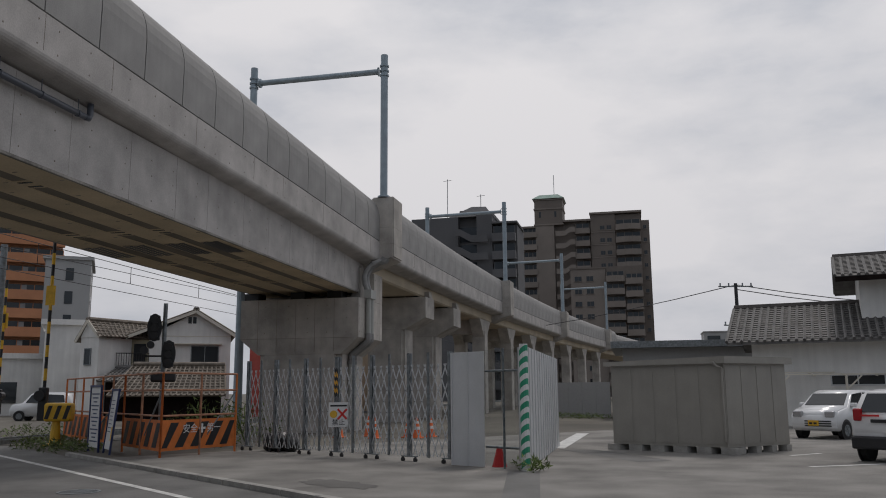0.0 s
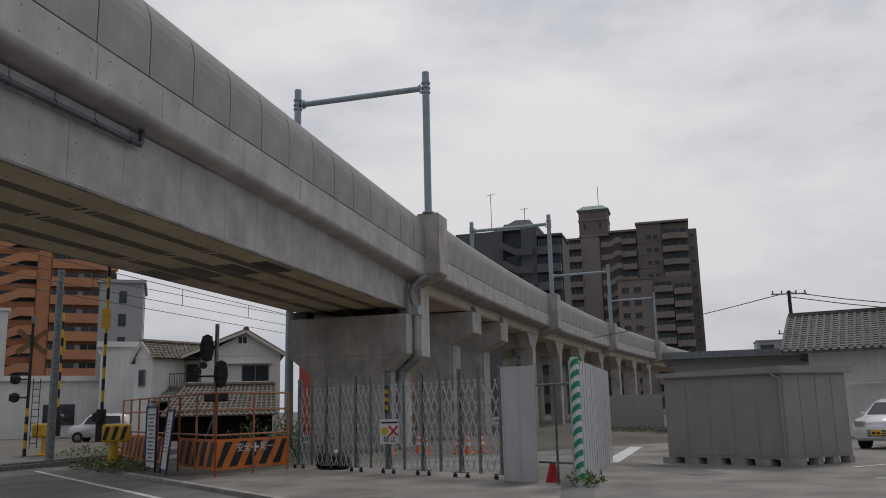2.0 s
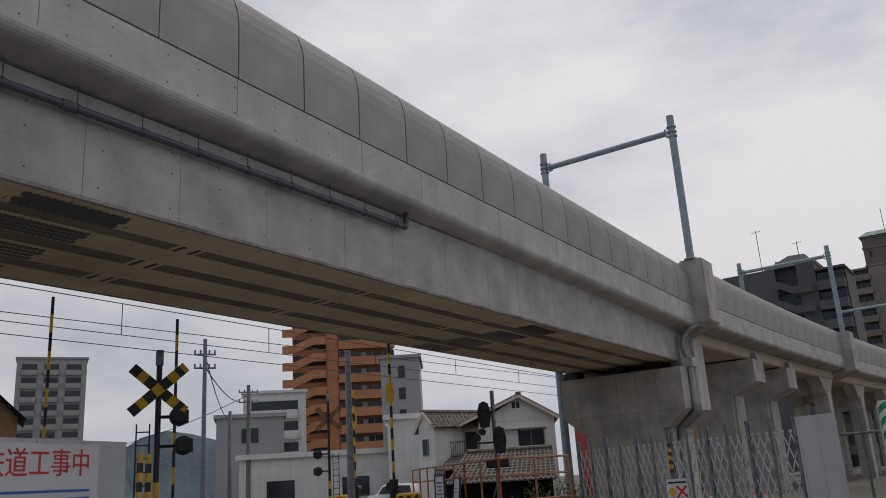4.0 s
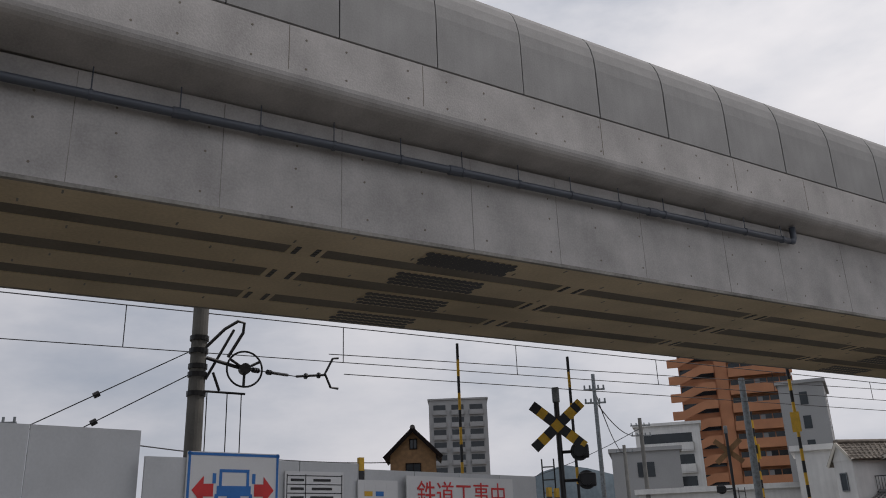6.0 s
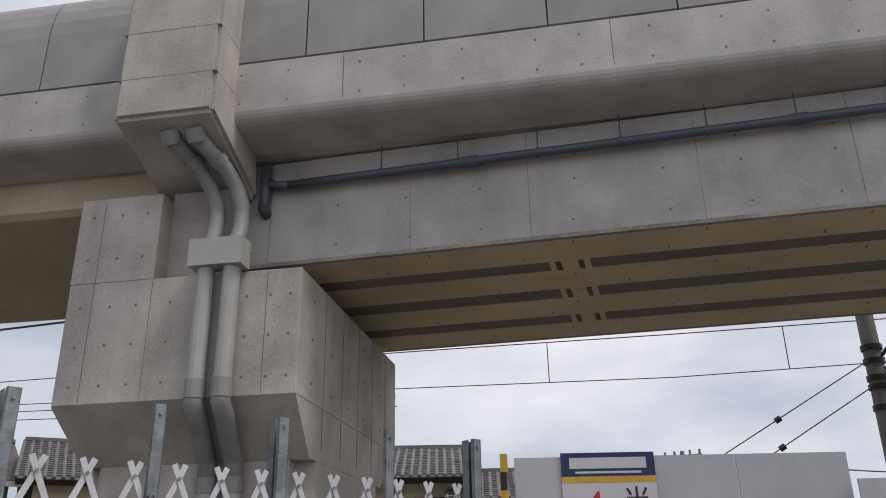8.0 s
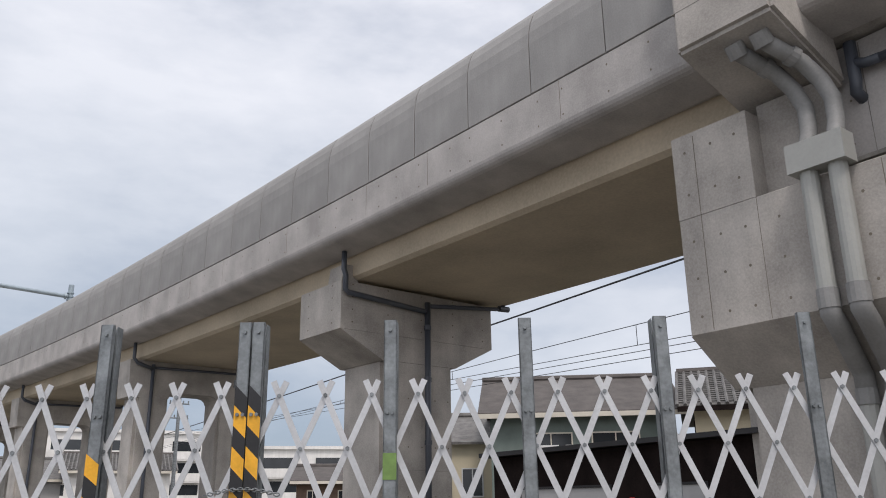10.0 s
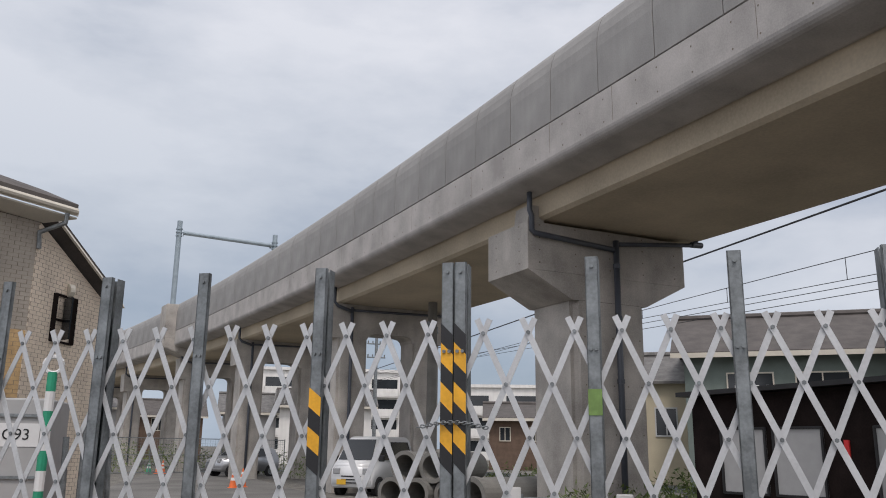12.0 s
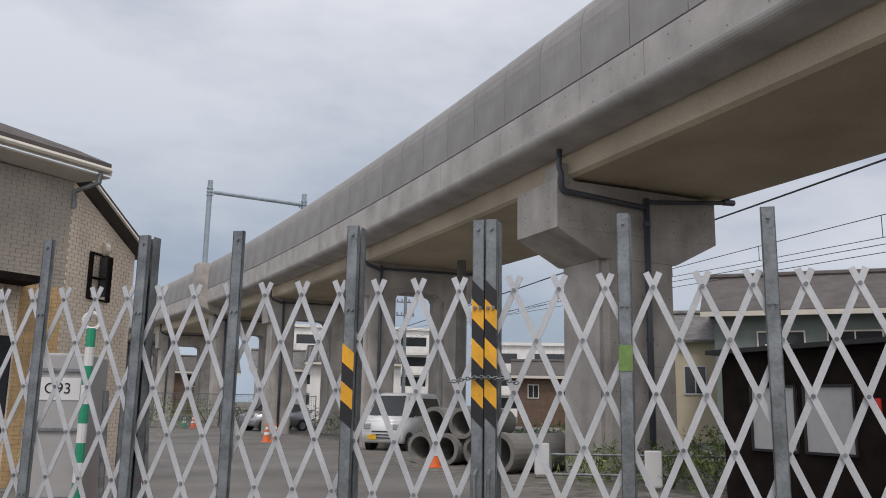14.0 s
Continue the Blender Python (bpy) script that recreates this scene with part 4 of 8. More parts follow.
def crossing_machine(at, top, turn=0.0, label="yellow and black level-crossing gate machine with its striped bar raised"):
    c = thing("crossing_gate", label, "crossing gate", "crossing gates", at, turn)
    bm = B()
    rod(bm, (0, 0, 0), (0, 0, 0.72), 0.17, 12, 0.12)
    box(bm, -0.26, 0.26, -0.26, 0.26, 0, 0.06, 0.02)
    part("stand", bm, YELLOW, c)
    bm = B()
    box(bm, -0.32, 0.48, -0.24, 0.24, 0.72, 1.28, 0.08)
    body = part("motor_case", bm, YELLOW, c)
    for x in (-0.22, 0.05, 0.32):
        bm = B()
        pts = [Vector((x - .06, -0.2455, .8)), Vector((x + .06, -0.2455, .8)), Vector((x + .18, -0.2455, 1.2)), Vector((x + .06, -0.2455, 1.2))]
        hexa(bm, pts, [p - Vector((0, .004, 0)) for p in pts])
        part("stripe", bm, BLACK, body)
    bm = B()
    box(bm, -0.56, -0.3, -0.1, 0.1, 0.75, 1.75, 0.03)
    rod(bm, (-0.5, -0.2, 1.5), (-0.5, 0.2, 1.5), 0.16, 12)
    part("counterweight", bm, BLACK, c)
    stripes(c, (-0.42, 0, 1.6), (-0.42, 0, top), 0.05, 13)
    bm = B()
    box(bm, -0.56, -0.28, -0.05, -0.03, top * 0.68, top * 0.68 + 0.62)
    part("bar_sign", bm, YELLOW, c)
    return c


crossing_machine((-17.3, 22.5, 0), 6.3, 18)
crossing_machine((-25.4, 28.7, 0), 6.2, 200, "far crossing gate machine with a raised striped bar")


def slim_bar(x, y, top, z0=0.4):
    c = thing("crossing_bar", "slim raised black and yellow crossing bar", "crossing bar", "crossing bars", (x, y, 0))
    stripes(c, (0, 0, 0), (0, 0, top), 0.035, 15, 8)


slim_bar(-16.9, 9.7, 5.95)
slim_bar(-15.9, 12.2, 5.6)


def crossbuck(at, turn, cross=3.78, top=4.55, lamps=((0.42, 3.22), (0.52, 2.62)), group="crossing signals", arm_mat=YELLOW):
    c = thing("crossbuck_signal", "level-crossing signal post with yellow and black crossed boards", "crossing signal", group, at, turn)
    stripes(c, (0, 0, 0), (0, 0, 1.9), 0.07, 6, 12)
    bm = B()
    rod(bm, (0, 0, 1.9), (0, 0, top), 0.06, 12)
    part("post", bm, BLACK, c)
    for s in (1, -1):
        bm = B()
        a, b = Vector((-0.54, -0.12 - 0.02 * s, cross - s * 0.47)), Vector((0.54, -0.12 - 0.02 * s, cross + s * 0.47))
        strip(bm, a, b, 0.22, 0.02, (0, -1, 0))
        arm = part("cross_arm", bm, arm_mat, c)
        for f0, f1 in ((0.0, 0.14), (0.27, 0.42), (0.56, 0.70), (0.84, 0.93)):
            bm = B()
            strip(bm, a.lerp(b, f0) - Vector((0, 0.013, 0)), a.lerp(b, f1) - Vector((0, 0.013, 0)), 0.221, 0.004, (0, -1, 0))
            part("arm_stripe", bm, BLACK, arm)
    for x, z in lamps:
        bm = B()
        rod(bm, (0, 0, z), (x, 0, z), 0.035, 8)
        part("lamp_arm", bm, BLACK, c)
        bm = B()
        rod(bm, (x, -0.02, z), (x, 0.02, z), 0.2, 20)
        rod(bm, (x, -0.2, z), (x, 0.1, z), 0.12, 16)
        box(bm, x - .16, x + .2, -.1, .14, z - .14, z + .14, .03)
        part("lamp_head", bm, BLACK, c)
    bm = B()
    box(bm, -0.08, 0.08, -0.08, 0.08, top - .25, top + .08, 0.02)
    part("bell_box", bm, STEEL, c)
    bm = B()
    for x in (-0.42, -0.16):
        rod(bm, (x, 0.1, 0.3), (x, 0.1, 3.1), 0.018, 6)
    for k in range(10):
        rod(bm, (-0.42, 0.1, 0.5 + 0.27 * k), (-0.16, 0.1, 0.5 + 0.27 * k), 0.014, 6)
    part("ladder", bm, BLACK, c)


crossbuck((-14.95, 11.05, 0), 52)
crossbuck((-25.85, 28.1, 0), 222, 4.62, 5.6, ((0.5, 3.07), (0.5, 2.34)), arm_mat=BROWNWALL)


def rail_signal(at, turn):
    c = thing("railway_signal", "black railway colour-light signal with oval backboards on a post", "signal", "", at, turn)
    bm = B()
    rod(bm, (0, 0, 0), (0, 0, 4.0), 0.06, 10)
    part("post", bm, STEEL, c)
    for x, z in ((-0.26, 3.32), (0.13, 2.6)):
        bm = B()
        m = Matrix.Translation((x, -0.12, z)) @ Matrix.Rotation(radians(90), 4, "X") @ Matrix.Diagonal((0.19, 0.38, 1, 1))
        bmesh.ops.create_cone(bm, cap_ends=True, segments=24, radius1=1, radius2=1, depth=0.06, matrix=m)
        for dz in (-0.2, 0.0, 0.2):
            rod(bm, (x, -0.12, z + dz), (x, -0.34, z + dz - 0.02), 0.1, 12)
        box(bm, x - .14, x + .14, -.1, .12, z - .34, z + .34, .03)
        part("signal_head", bm, BLACK, c)
    bm = B()
    rod(bm, (0, 0, 2.55), (-0.5, 0, 2.55), 0.025, 8)
    rod(bm, (-0.5, 0.05, 2.7), (-0.5, -0.25, 2.7), 0.11, 12)
    rod(bm, (-0.34, 0.05, 2.85), (-0.34, -0.2, 2.85), 0.1, 12)
    part("loudspeaker", bm, BLACK, c)
    bm = B()
    box(bm, -0.3, 0.35, -.25, 0.25, 1.85, 2.1, .05)
    part("base_box", bm, BLACK, c)


rail_signal((-12.55, 20.55, 0), 30)


# ---- white hoarding corner beside the gate ----
def hoarding_run(a, b, h, label, group, mat=WHITE_P, width=0.5, rib=True, z0=0.02):
    a3, b3 = Vector((*a, 0)), Vector((*b, 0))
    run = (b3 - a3).normalized()
    n = Vector((run.y, -run.x, 0))
    L = (b3 - a3).length
    k = max(1, round(L / width))
    t = thing("site_hoarding", label, "hoarding", group)
    for i in range(k):
        p, q = a3 + run * (L * i / k + 0.006), a3 + run * (L * (i + 1) / k - 0.006)
        bm = B()
        o = [p, q, q - n * 0.03, p - n * 0.03]
        hexa(bm, [v + Z * z0 for v in o], [v + Z * h for v in o])
        if rib:
            for f in (0.0, 1.0):
                c = p.lerp(q, f)
                o = [c - run * 0.02, c + run * 0.02, c + run * 0.02 + n * 0.015, c - run * 0.02 + n * 0.015]
                hexa(bm, [v + Z * z0 for v in o], [v + Z * h for v in o])
        part("panel", bm, mat, t)
    return t


H0, H1, H2 = (-3.78, 17.48), (-3.02, 17.12), (-2.08, 16.49)
hoarding_run(H0, H1, 2.36, "white steel site hoarding panels beside the gate", "hoardings", width=0.46)
hoarding_run((-2.06, 16.55), (-2.1, 23.6), 2.42, "white ribbed hoarding running back from the corner", "hoardings", width=0.5)


def clear_panel():
    t = thing("clear_hoarding", "see-through corner hoarding panel with green and white corner tape", "hoarding")
    a, b = Vector((*H1, 0)), Vector((*H2, 0))
    run = (b - a).normalized()
    n = Vector((run.y, -run.x, 0))
    m = bpy.data.materials.new("clear_polycarbonate")
    m.use_nodes = True
    nb = m.node_tree.nodes["Principled BSDF"]
    nb.inputs["Transmission Weight"].default_value, nb.inputs["Roughness"].default_value, nb.inputs["IOR"].default_value = 1.0, 0.04, 1.05
    nb.inputs["Base Color"].default_value = (0.86, 0.88, 0.88, 1)
    for f0, f1 in ((0.02, 0.44), (0.46, 0.82)):
        bm = B()
        p, q = a.lerp(b, f0), a.lerp(b, f1)
        hexa(bm, [p + Z * 0.05, q + Z * 0.05, q - n * 0.006 + Z * 0.05, p - n * 0.006 + Z * 0.05], [p + Z * 2.38, q + Z * 2.38, q - n * .006 + Z * 2.38, p - n * .006 + Z * 2.38])
        pane = part("clear_pane", bm, m, t)
        pane.visible_shadow = False
    for f in (0.45, 0.83):
        bm = B()
        rod(bm, a.lerp(b, f) - n * 0.05, a.lerp(b, f) - n * 0.05 + Z * 2.4, 0.026, 8)
        part("post", bm, STEEL, t)
    for z in (0.42, 1.95):
        bm = B()
        rod(bm, a - n * 0.06 + Z * z, b - n * 0.06 + Z * z, 0.024, 8)
        part("rail", bm, STEEL, t)
    bm = B()
    p = a.lerp(b, 0.85)
    hexa(bm, [p + Z * .02, b + Z * .02, b - n * .02 + Z * .02, p - n * .02 + Z * .02], [p + Z * 2.4, b + Z * 2.4, b - n * .02 + Z * 2.4, p - n * .02 + Z * 2.4])
    part("end_panel", bm, WHITE_P, t)
    bm = B()
    rod(bm, b + n * 0.02, b + n * 0.02 + Z * 2.46, 0.085, 10)
    post = part("corner_cover", bm, SIGNW, t)
    for k in range(11):
        bm = B()
        rod(bm, b + n * 0.02 + Z * (0.08 + 0.218 * k), b + n * 0.02 + Z * (0.19 + 0.218 * k), 0.088, 10)
        for vert in bm.verts:
            vert.co.z += 0.8 * (vert.co - b).dot(run)
        part("tape", bm, GREEN, post, "")
    bm = B()
    rod(bm, a.lerp(b, 0.12) - n * .3, a.lerp(b, 0.12) - n * .3 + Z * .4, 0.16, 10, .05)
    part("cone_foot", bm, RED, t)


clear_panel()


# ---- storage shed and car park ----
def storage_shed():
    a, b, c = Vector((-0.58, 22.59, 0)), Vector((2.12, 21.2, 0)), Vector((3.75, 22.7, 0))
    u, v = (b - a), (c - b)
    L, W = u.length, v.length
    u, v = u / L, v / W
    t = thing("storage_shed", "greige steel storage shed standing on concrete blocks", "shed")

    def P(x, y, z):
        return a + u * x + v * y + Z * z

    bm = B()
    hexa(bm, [P(0, 0, .17), P(L, 0, .17), P(L, W, .17), P(0, W, .17)], [P(0, 0, 2.16), P(L, 0, 2.16), P(L, W, 2.16), P(0, W, 2.16)])
    part("body", bm, SHED, t)
    for i in range(5):
        bm = B()
        p = P(L * i / 5 + .03, -0.012, 0)
        q = P(L * (i + 1) / 5 - .03, -0.012, 0)
        hexa(bm, [p + Z * .24, q + Z * .24, q + v * .01 + Z * .24, p + v * .01 + Z * .24], [p + Z * 2.1, q + Z * 2.1, q + v * .01 + Z * 2.1, p + v * .01 + Z * 2.1])
        part("panel", bm, SHED, t)
    for i in range(4):
        bm = B()
        p, q = P(L + .012, W * i / 4 + .03, 0), P(L + .012, W * (i + 1) / 4 - .03, 0)
        hexa(bm, [p + Z * .24, q + Z * .24, q - u * .01 + Z * .24, p - u * .01 + Z * .24], [p + Z * 2.1, q + Z * 2.1, q - u * .01 + Z * 2.1, p - u * .01 + Z * 2.1])
        part("panel", bm, SHED, t)
    bm = B()
    e = .12
    hexa(bm, [P(-e, -e, 2.16), P(L + e, -e, 2.16), P(L + e, W + e, 2.16), P(-e, W + e, 2.16)], [P(-e, -e, 2.27), P(L + e, -e, 2.33), P(L + e, W + e, 2.33), P(-e, W + e, 2.27)])
    part("roof", bm, SHED, t)
    bm = B()
    tube(bm, [P(L - .12, -.2, 2.2), P(L - .06, -.16, 2.1), P(L, -.06, 2.05), P(L, -.06, .3)], 0.03, 8)
    part("downpipe", bm, SHED, t)
    for x in [L * i / 5 for i in range(6)]:
        bm = B()
        p = P(x - .16, -.02, 0)
        hexa(bm, [p, p + u * .36, p + u * .36 + v * .3, p + v * .3], [w + Z * .165 for w in (p, p + u * .36, p + u * .36 + v * .3, p + v * .3)])
        part("concrete_block", bm, KERB, t)
    for y in [W * i / 4 for i in range(1, 5)]:
        bm = B()
        p = P(L - .2, y - .15, 0)
        hexa(bm, [p, p + u * .22, p + u * .22 + v * .18, p + v * .18], [w + Z * .165 for w in (p, p + u * .22, p + u * .22 + v * .18, p + v * .18)])
        part("concrete_block", bm, KERB, t)


storage_shed()
for k, (p, q) in enumerate((((3.35, 18.12), (4.95, 18.99)), ((3.48, 21.03), (4.27, 21.83)), ((-2.1, 22.83), (-1.9, 30.8)))):
    a, b = Vector((*p, 0)), Vector((*q, 0))
    bm = B()
    s = (b - a).normalized().cross(Z) * (0.07 if k < 2 else 0.22)
    bm.faces.new([bm.verts.new(v + Z * 0.018) for v in (a - s, b - s, b + s, a + s)])
    solid("parking_line", bm, LINE, "worn white parking bay line on the asphalt", "road marking", "structure")


# ---- cars ----
def car(at, turn, paint, label, L=3.4, W=1.475, prof=None, glass_lo=0.92, plate=None, boxy=False, group="parked cars"):
    """x forward, y to its left; the profile is (x, z) along the side."""
    c = thing("parked_car", label, "car", group, at, turn)
    if prof is None:
        prof = [(-1.66, 0.30), (-1.70, 0.75), (-1.62, 1.05), (-1.42, 1.40), (-0.9, 1.49), (0.1, 1.49), (0.45, 1.40), (0.98, 0.99), (1.5, 0.90), (1.66, 0.75), (1.69, 0.42), (1.6, 0.26)]
    bm = B()
    half = W / 2
    left = [bm.verts.new((x, half * (1.0 if z < 1.0 else 0.985 - 0.32 * (z - 1.0)), z)) for x, z in prof]
    right = [bm.verts.new((x, -half * (1.0 if z < 1.0 else 0.985 - 0.32 * (z - 1.0)), z)) for x, z in prof]
    bm.faces.new(left)
    bm.faces.new(right[::-1])
    k = len(prof)
    for i in range(k):
        bm.faces.new((left[i], left[(i + 1) % k], right[(i + 1) % k], right[i]))
    bmesh.ops.recalc_face_normals(bm, faces=bm.faces)
    bmesh.ops.bevel(bm, geom=list(bm.edges), offset=0.05, segments=3, affect="EDGES")
    body = part("body", bm, paint, c, smooth=True)
    top = max(z for x, z in prof)
    rear, front = min(x for x, z in prof), max(x for x, z in prof)
    wx = (rear + 0.52, front - 0.58)
    for x in wx:
        for s in (1, -1):
            bm = B()
            rod(bm, (x, s * (half - .17), .275), (x, s * (half + .012), .275), .275, 24)
            w = part("wheel", bm, TYRE, c)
            bm = B()
            rod(bm, (x, s * (half - .02), .275), (x, s * (half + .02), .275), .175, 20)
            for a in range(6):
                d = Vector((math.cos(a * math.pi / 3), 0, math.sin(a * math.pi / 3)))
                rod(bm, Vector((x, s * (half + .024), .275)) + d * .03, Vector((x, s * (half + .024), .275)) + d * .16, .016, 5)
            part("rim", bm, STEEL, w)
            bm = B()
            rod(bm, (x, s * (half - .02), .285), (x, s * (half + .006), .285), .325, 24)
            part("wheel_arch", bm, BLACK, c)
    return c, body, (rear, front, half, top)


def car_glass(c, prof_pts, half, mat=DARKW, off=0.006):
    """A side pane on both sides from (x, z) corners."""
    for s in (1, -1):
        bm = B()
        vs = [Vector((x, s * (half * (0.985 - 0.32 * (z - 1.0)) + off + .012), z)) for x, z in prof_pts]
        hexa(bm, vs, [v - Vector((0, s * 0.01, 0)) for v in vs]) if len(vs) == 4 else None
        if len(vs) == 4:
            part("side_window", bm, mat, c)
        else:
            bm.free()


def cross_pane(c, lo, hi, w0, w1, name, mat=DARKW, out=0.02):
    """A windscreen between (x, z) low and high, of two half widths."""
    d = Vector((hi[0] - lo[0], 0, hi[1] - lo[1]))
    n = Vector((-d.z, 0, d.x)).normalized() * (-1 if lo[0] > 0 else 1)
    if n.x * (1 if lo[0] > 0 else -1) < 0:
        n = -n
    vs = [Vector((lo[0], -w0, lo[1])), Vector((lo[0], w0, lo[1])), Vector((hi[0], w1, hi[1])), Vector((hi[0], -w1, hi[1]))]
    bm = B()
    hexa(bm, [v + n * out for v in vs], [v + n * (out - .012) for v in vs])
    return part(name, bm, mat, c)


def small_box(c, x0, x1, y0, y1, z0, z1, mat, name, bevel=0.02, label=""):
    bm = B()
    box(bm, x0, x1, y0, y1, z0, z1, bevel)
    return part(name, bm, mat, c, label)


LAMP = material("headlamp_lens", (0.45, 0.46, 0.47), 0.15, metal=0.5, vary=0.1, bump=0.0)
REDLENS = material("red_lamp_lens", (0.35, 0.01, 0.015), 0.2, vary=0.1, bump=0.0)
c, body, (r0, f0, hw, tp) = car((6.35, 29.2, 0), -128, CARW, "small white hatchback parked nose out in a marked bay")
cross_pane(c, (0.93, 1.02), (0.48, 1.37), 0.62, 0.55, "windscreen")
car_glass(c, [(0.80, 1.0), (0.42, 1.36), (-0.22, 1.41), (-0.22, 1.0)], hw)
car_glass(c, [(-0.30, 1.0), (-0.30, 1.41), (-1.10, 1.36), (-1.25, 1.05)], hw)
small_box(c, 1.56, 1.70, 0.36, 0.66, 0.68, 0.86, LAMP, "headlight", 0.03)
small_box(c, 1.56, 1.70, -0.66, -0.36, 0.68, 0.86, LAMP, "headlight", 0.03)
for z in (0.40, 0.47, 0.54):
    small_box(c, 1.66, 1.705, -0.28, 0.55, z, z + 0.035, BLACK, "grille_bar", 0.005)
small_box(c, 1.69, 1.71, -0.17, 0.17, 0.42, 0.58, YELLOW, "number_plate", 0.004, "yellow number plate")
for y in (-0.08, 0.06):
    small_box(c, 1.709, 1.714, y - 0.05, y + 0.05, 0.46, 0.52, BLACK, "plate_bar", 0.0)
for s in (1, -1):
    small_box(c, 0.62, 0.78, s * 0.82 - 0.09, s * 0.82 + 0.09, 0.98, 1.1, CARW, "door_mirror", 0.03)
    small_box(c, -0.1, 0.1, s * 0.742 - .012, s * 0.742 + .012, 0.84, 0.87, CARW, "door_handle", 0.006)

WAGON = [(-2.05, 0.34), (-2.12, 0.62), (-2.10, 0.98), (-1.78, 1.46), (-1.2, 1.52), (0.1, 1.5), (0.5, 1.42), (1.05, 0.98), (1.9, 0.86), (2.08, 0.7), (2.1, 0.42), (2.0, 0.26)]
c, body, (r0, f0, hw, tp) = car((6.45, 20.7, 0), 52, CARW, "white company estate car parked with its tail to the road", W=1.69, prof=WAGON)
cross_pane(c, (-2.06, 1.04), (-1.81, 1.42), 0.66, 0.58, "rear_window")
car_glass(c, [(-1.7, 1.02), (-1.5, 1.42), (-0.75, 1.44), (-0.75, 1.0)], hw)
car_glass(c, [(-0.65, 1.0), (-0.65, 1.44), (0.42, 1.36), (0.85, 1.02)], hw)
for s in (1, -1):
    small_box(c, -2.13, -1.98, s * 0.70 - 0.09, s * 0.70 + 0.09, 0.86, 1.12, REDLENS, "tail_light", 0.03)
small_box(c, -2.19, -1.95, -0.84, 0.84, 0.28, 0.55, BLACK, "bumper", 0.04)
small_box(c, -2.15, -2.11, -0.42, 0.42, 0.83, 0.9, BLACK, "tailgate_strip", 0.01)
bmx = B()
box(bmx, -2.135, -2.125, 0.24, 0.6, 0.955, 0.995, 0.0)
part("logo_bar", bmx, RED, c, "red logo bar")
small_box(c, -2.14, -2.12, -0.2, 0.2, 0.62, 0.76, SIGNW, "number_plate", 0.004)
c, body, (r0, f0, hw, tp) = car((-34.5, 43.5, 0), 200, CARW, "white kei car parked beyond the crossing", prof=[(-1.66, 0.30), (-1.70, 0.75), (-1.66, 1.05), (-1.55, 1.58), (-0.9, 1.66), (0.3, 1.66), (0.55, 1.58), (0.98, 1.03), (1.5, 0.98), (1.66, 0.8), (1.69, 0.42), (1.6, 0.26)])
car_glass(c, [(0.80, 1.05), (0.5, 1.5), (-0.22, 1.54), (-0.22, 1.05)], hw)
car_glass(c, [(-0.30, 1.05), (-0.30, 1.54), (-1.30, 1.5), (-1.4, 1.08)], hw)
cross_pane(c, (0.93, 1.06), (0.58, 1.52), 0.62, 0.55, "windscreen")


# ---- site hoarding with signs by the railway ----
hoarding_run((-10.45, -2.2), (-11.4, 1.75), 3.0, "tall white site hoarding along the railway", "hoardings", width=1.3, rib=False)
hoarding_run((-11.2, 1.78), (-11.95, 5.1), 2.66, "white site hoarding along the railway", "hoardings", width=1.15, rib=False)
hoarding_run((-11.97, 5.12), (-13.3, 9.2), 2.58, "white site hoarding near the crossing", "hoardings", width=1.1, rib=False)


def sign(name, label, a, b, z0, z1, mat=SIGNW, gap=0.05):
    a3, b3 = Vector((*a, 0)), Vector((*b, 0))
    u = (b3 - a3).normalized()
    n = Vector((u.y, -u.x, 0))
    if n.x < 0:
        n = -n
    t = thing(name, label, "sign", "site signs")
    bm = B()
    p, q = a3 + n * gap, b3 + n * gap
    hexa(bm, [p + Z * z0, q + Z * z0, q - n * .02 + Z * z0, p - n * .02 + Z * z0], [p + Z * z1, q + Z * z1, q - n * .02 + Z * z1, p - n * .02 + Z * z1])
    part("board", bm, mat, t)
    o = (p + q) / 2 + Z * (z0 + z1) / 2
    # seen from the road the reading direction runs from b to a or a to b
    rd = -u if u.cross(Z).dot(n) < 0 else u
    return t, o, rd, n, (b3 - a3).length, z1 - z0


def patch(t, o, u, n, x, y, w, h, mat, name="patch", off=0.004, label=""):
    bm = B()
    pts = [o + u * (x + i * w / 2) + Z * (y + j * h / 2) + n * off for i, j in ((-1, -1), (1, -1), (1, 1), (-1, 1))]
    hexa(bm, pts, [p + n * 0.002 for p in pts])
    return part(name, bm, mat, t, label)


def text_on(t, o, u, n, x, y, text, size, mat, label=""):
    m = Matrix((u, Z, n)).transposed().to_4x4()
    return letters(text, size, mat, t, Matrix.Translation(o + u * x + Z * y + n * 0.008) @ m, label=label)


def hline(f, a=(-10.45, -2.2), b=(-11.4, 1.75)):
    return (a[0] + (b[0] - a[0]) * f, a[1] + (b[1] - a[1]) * f)


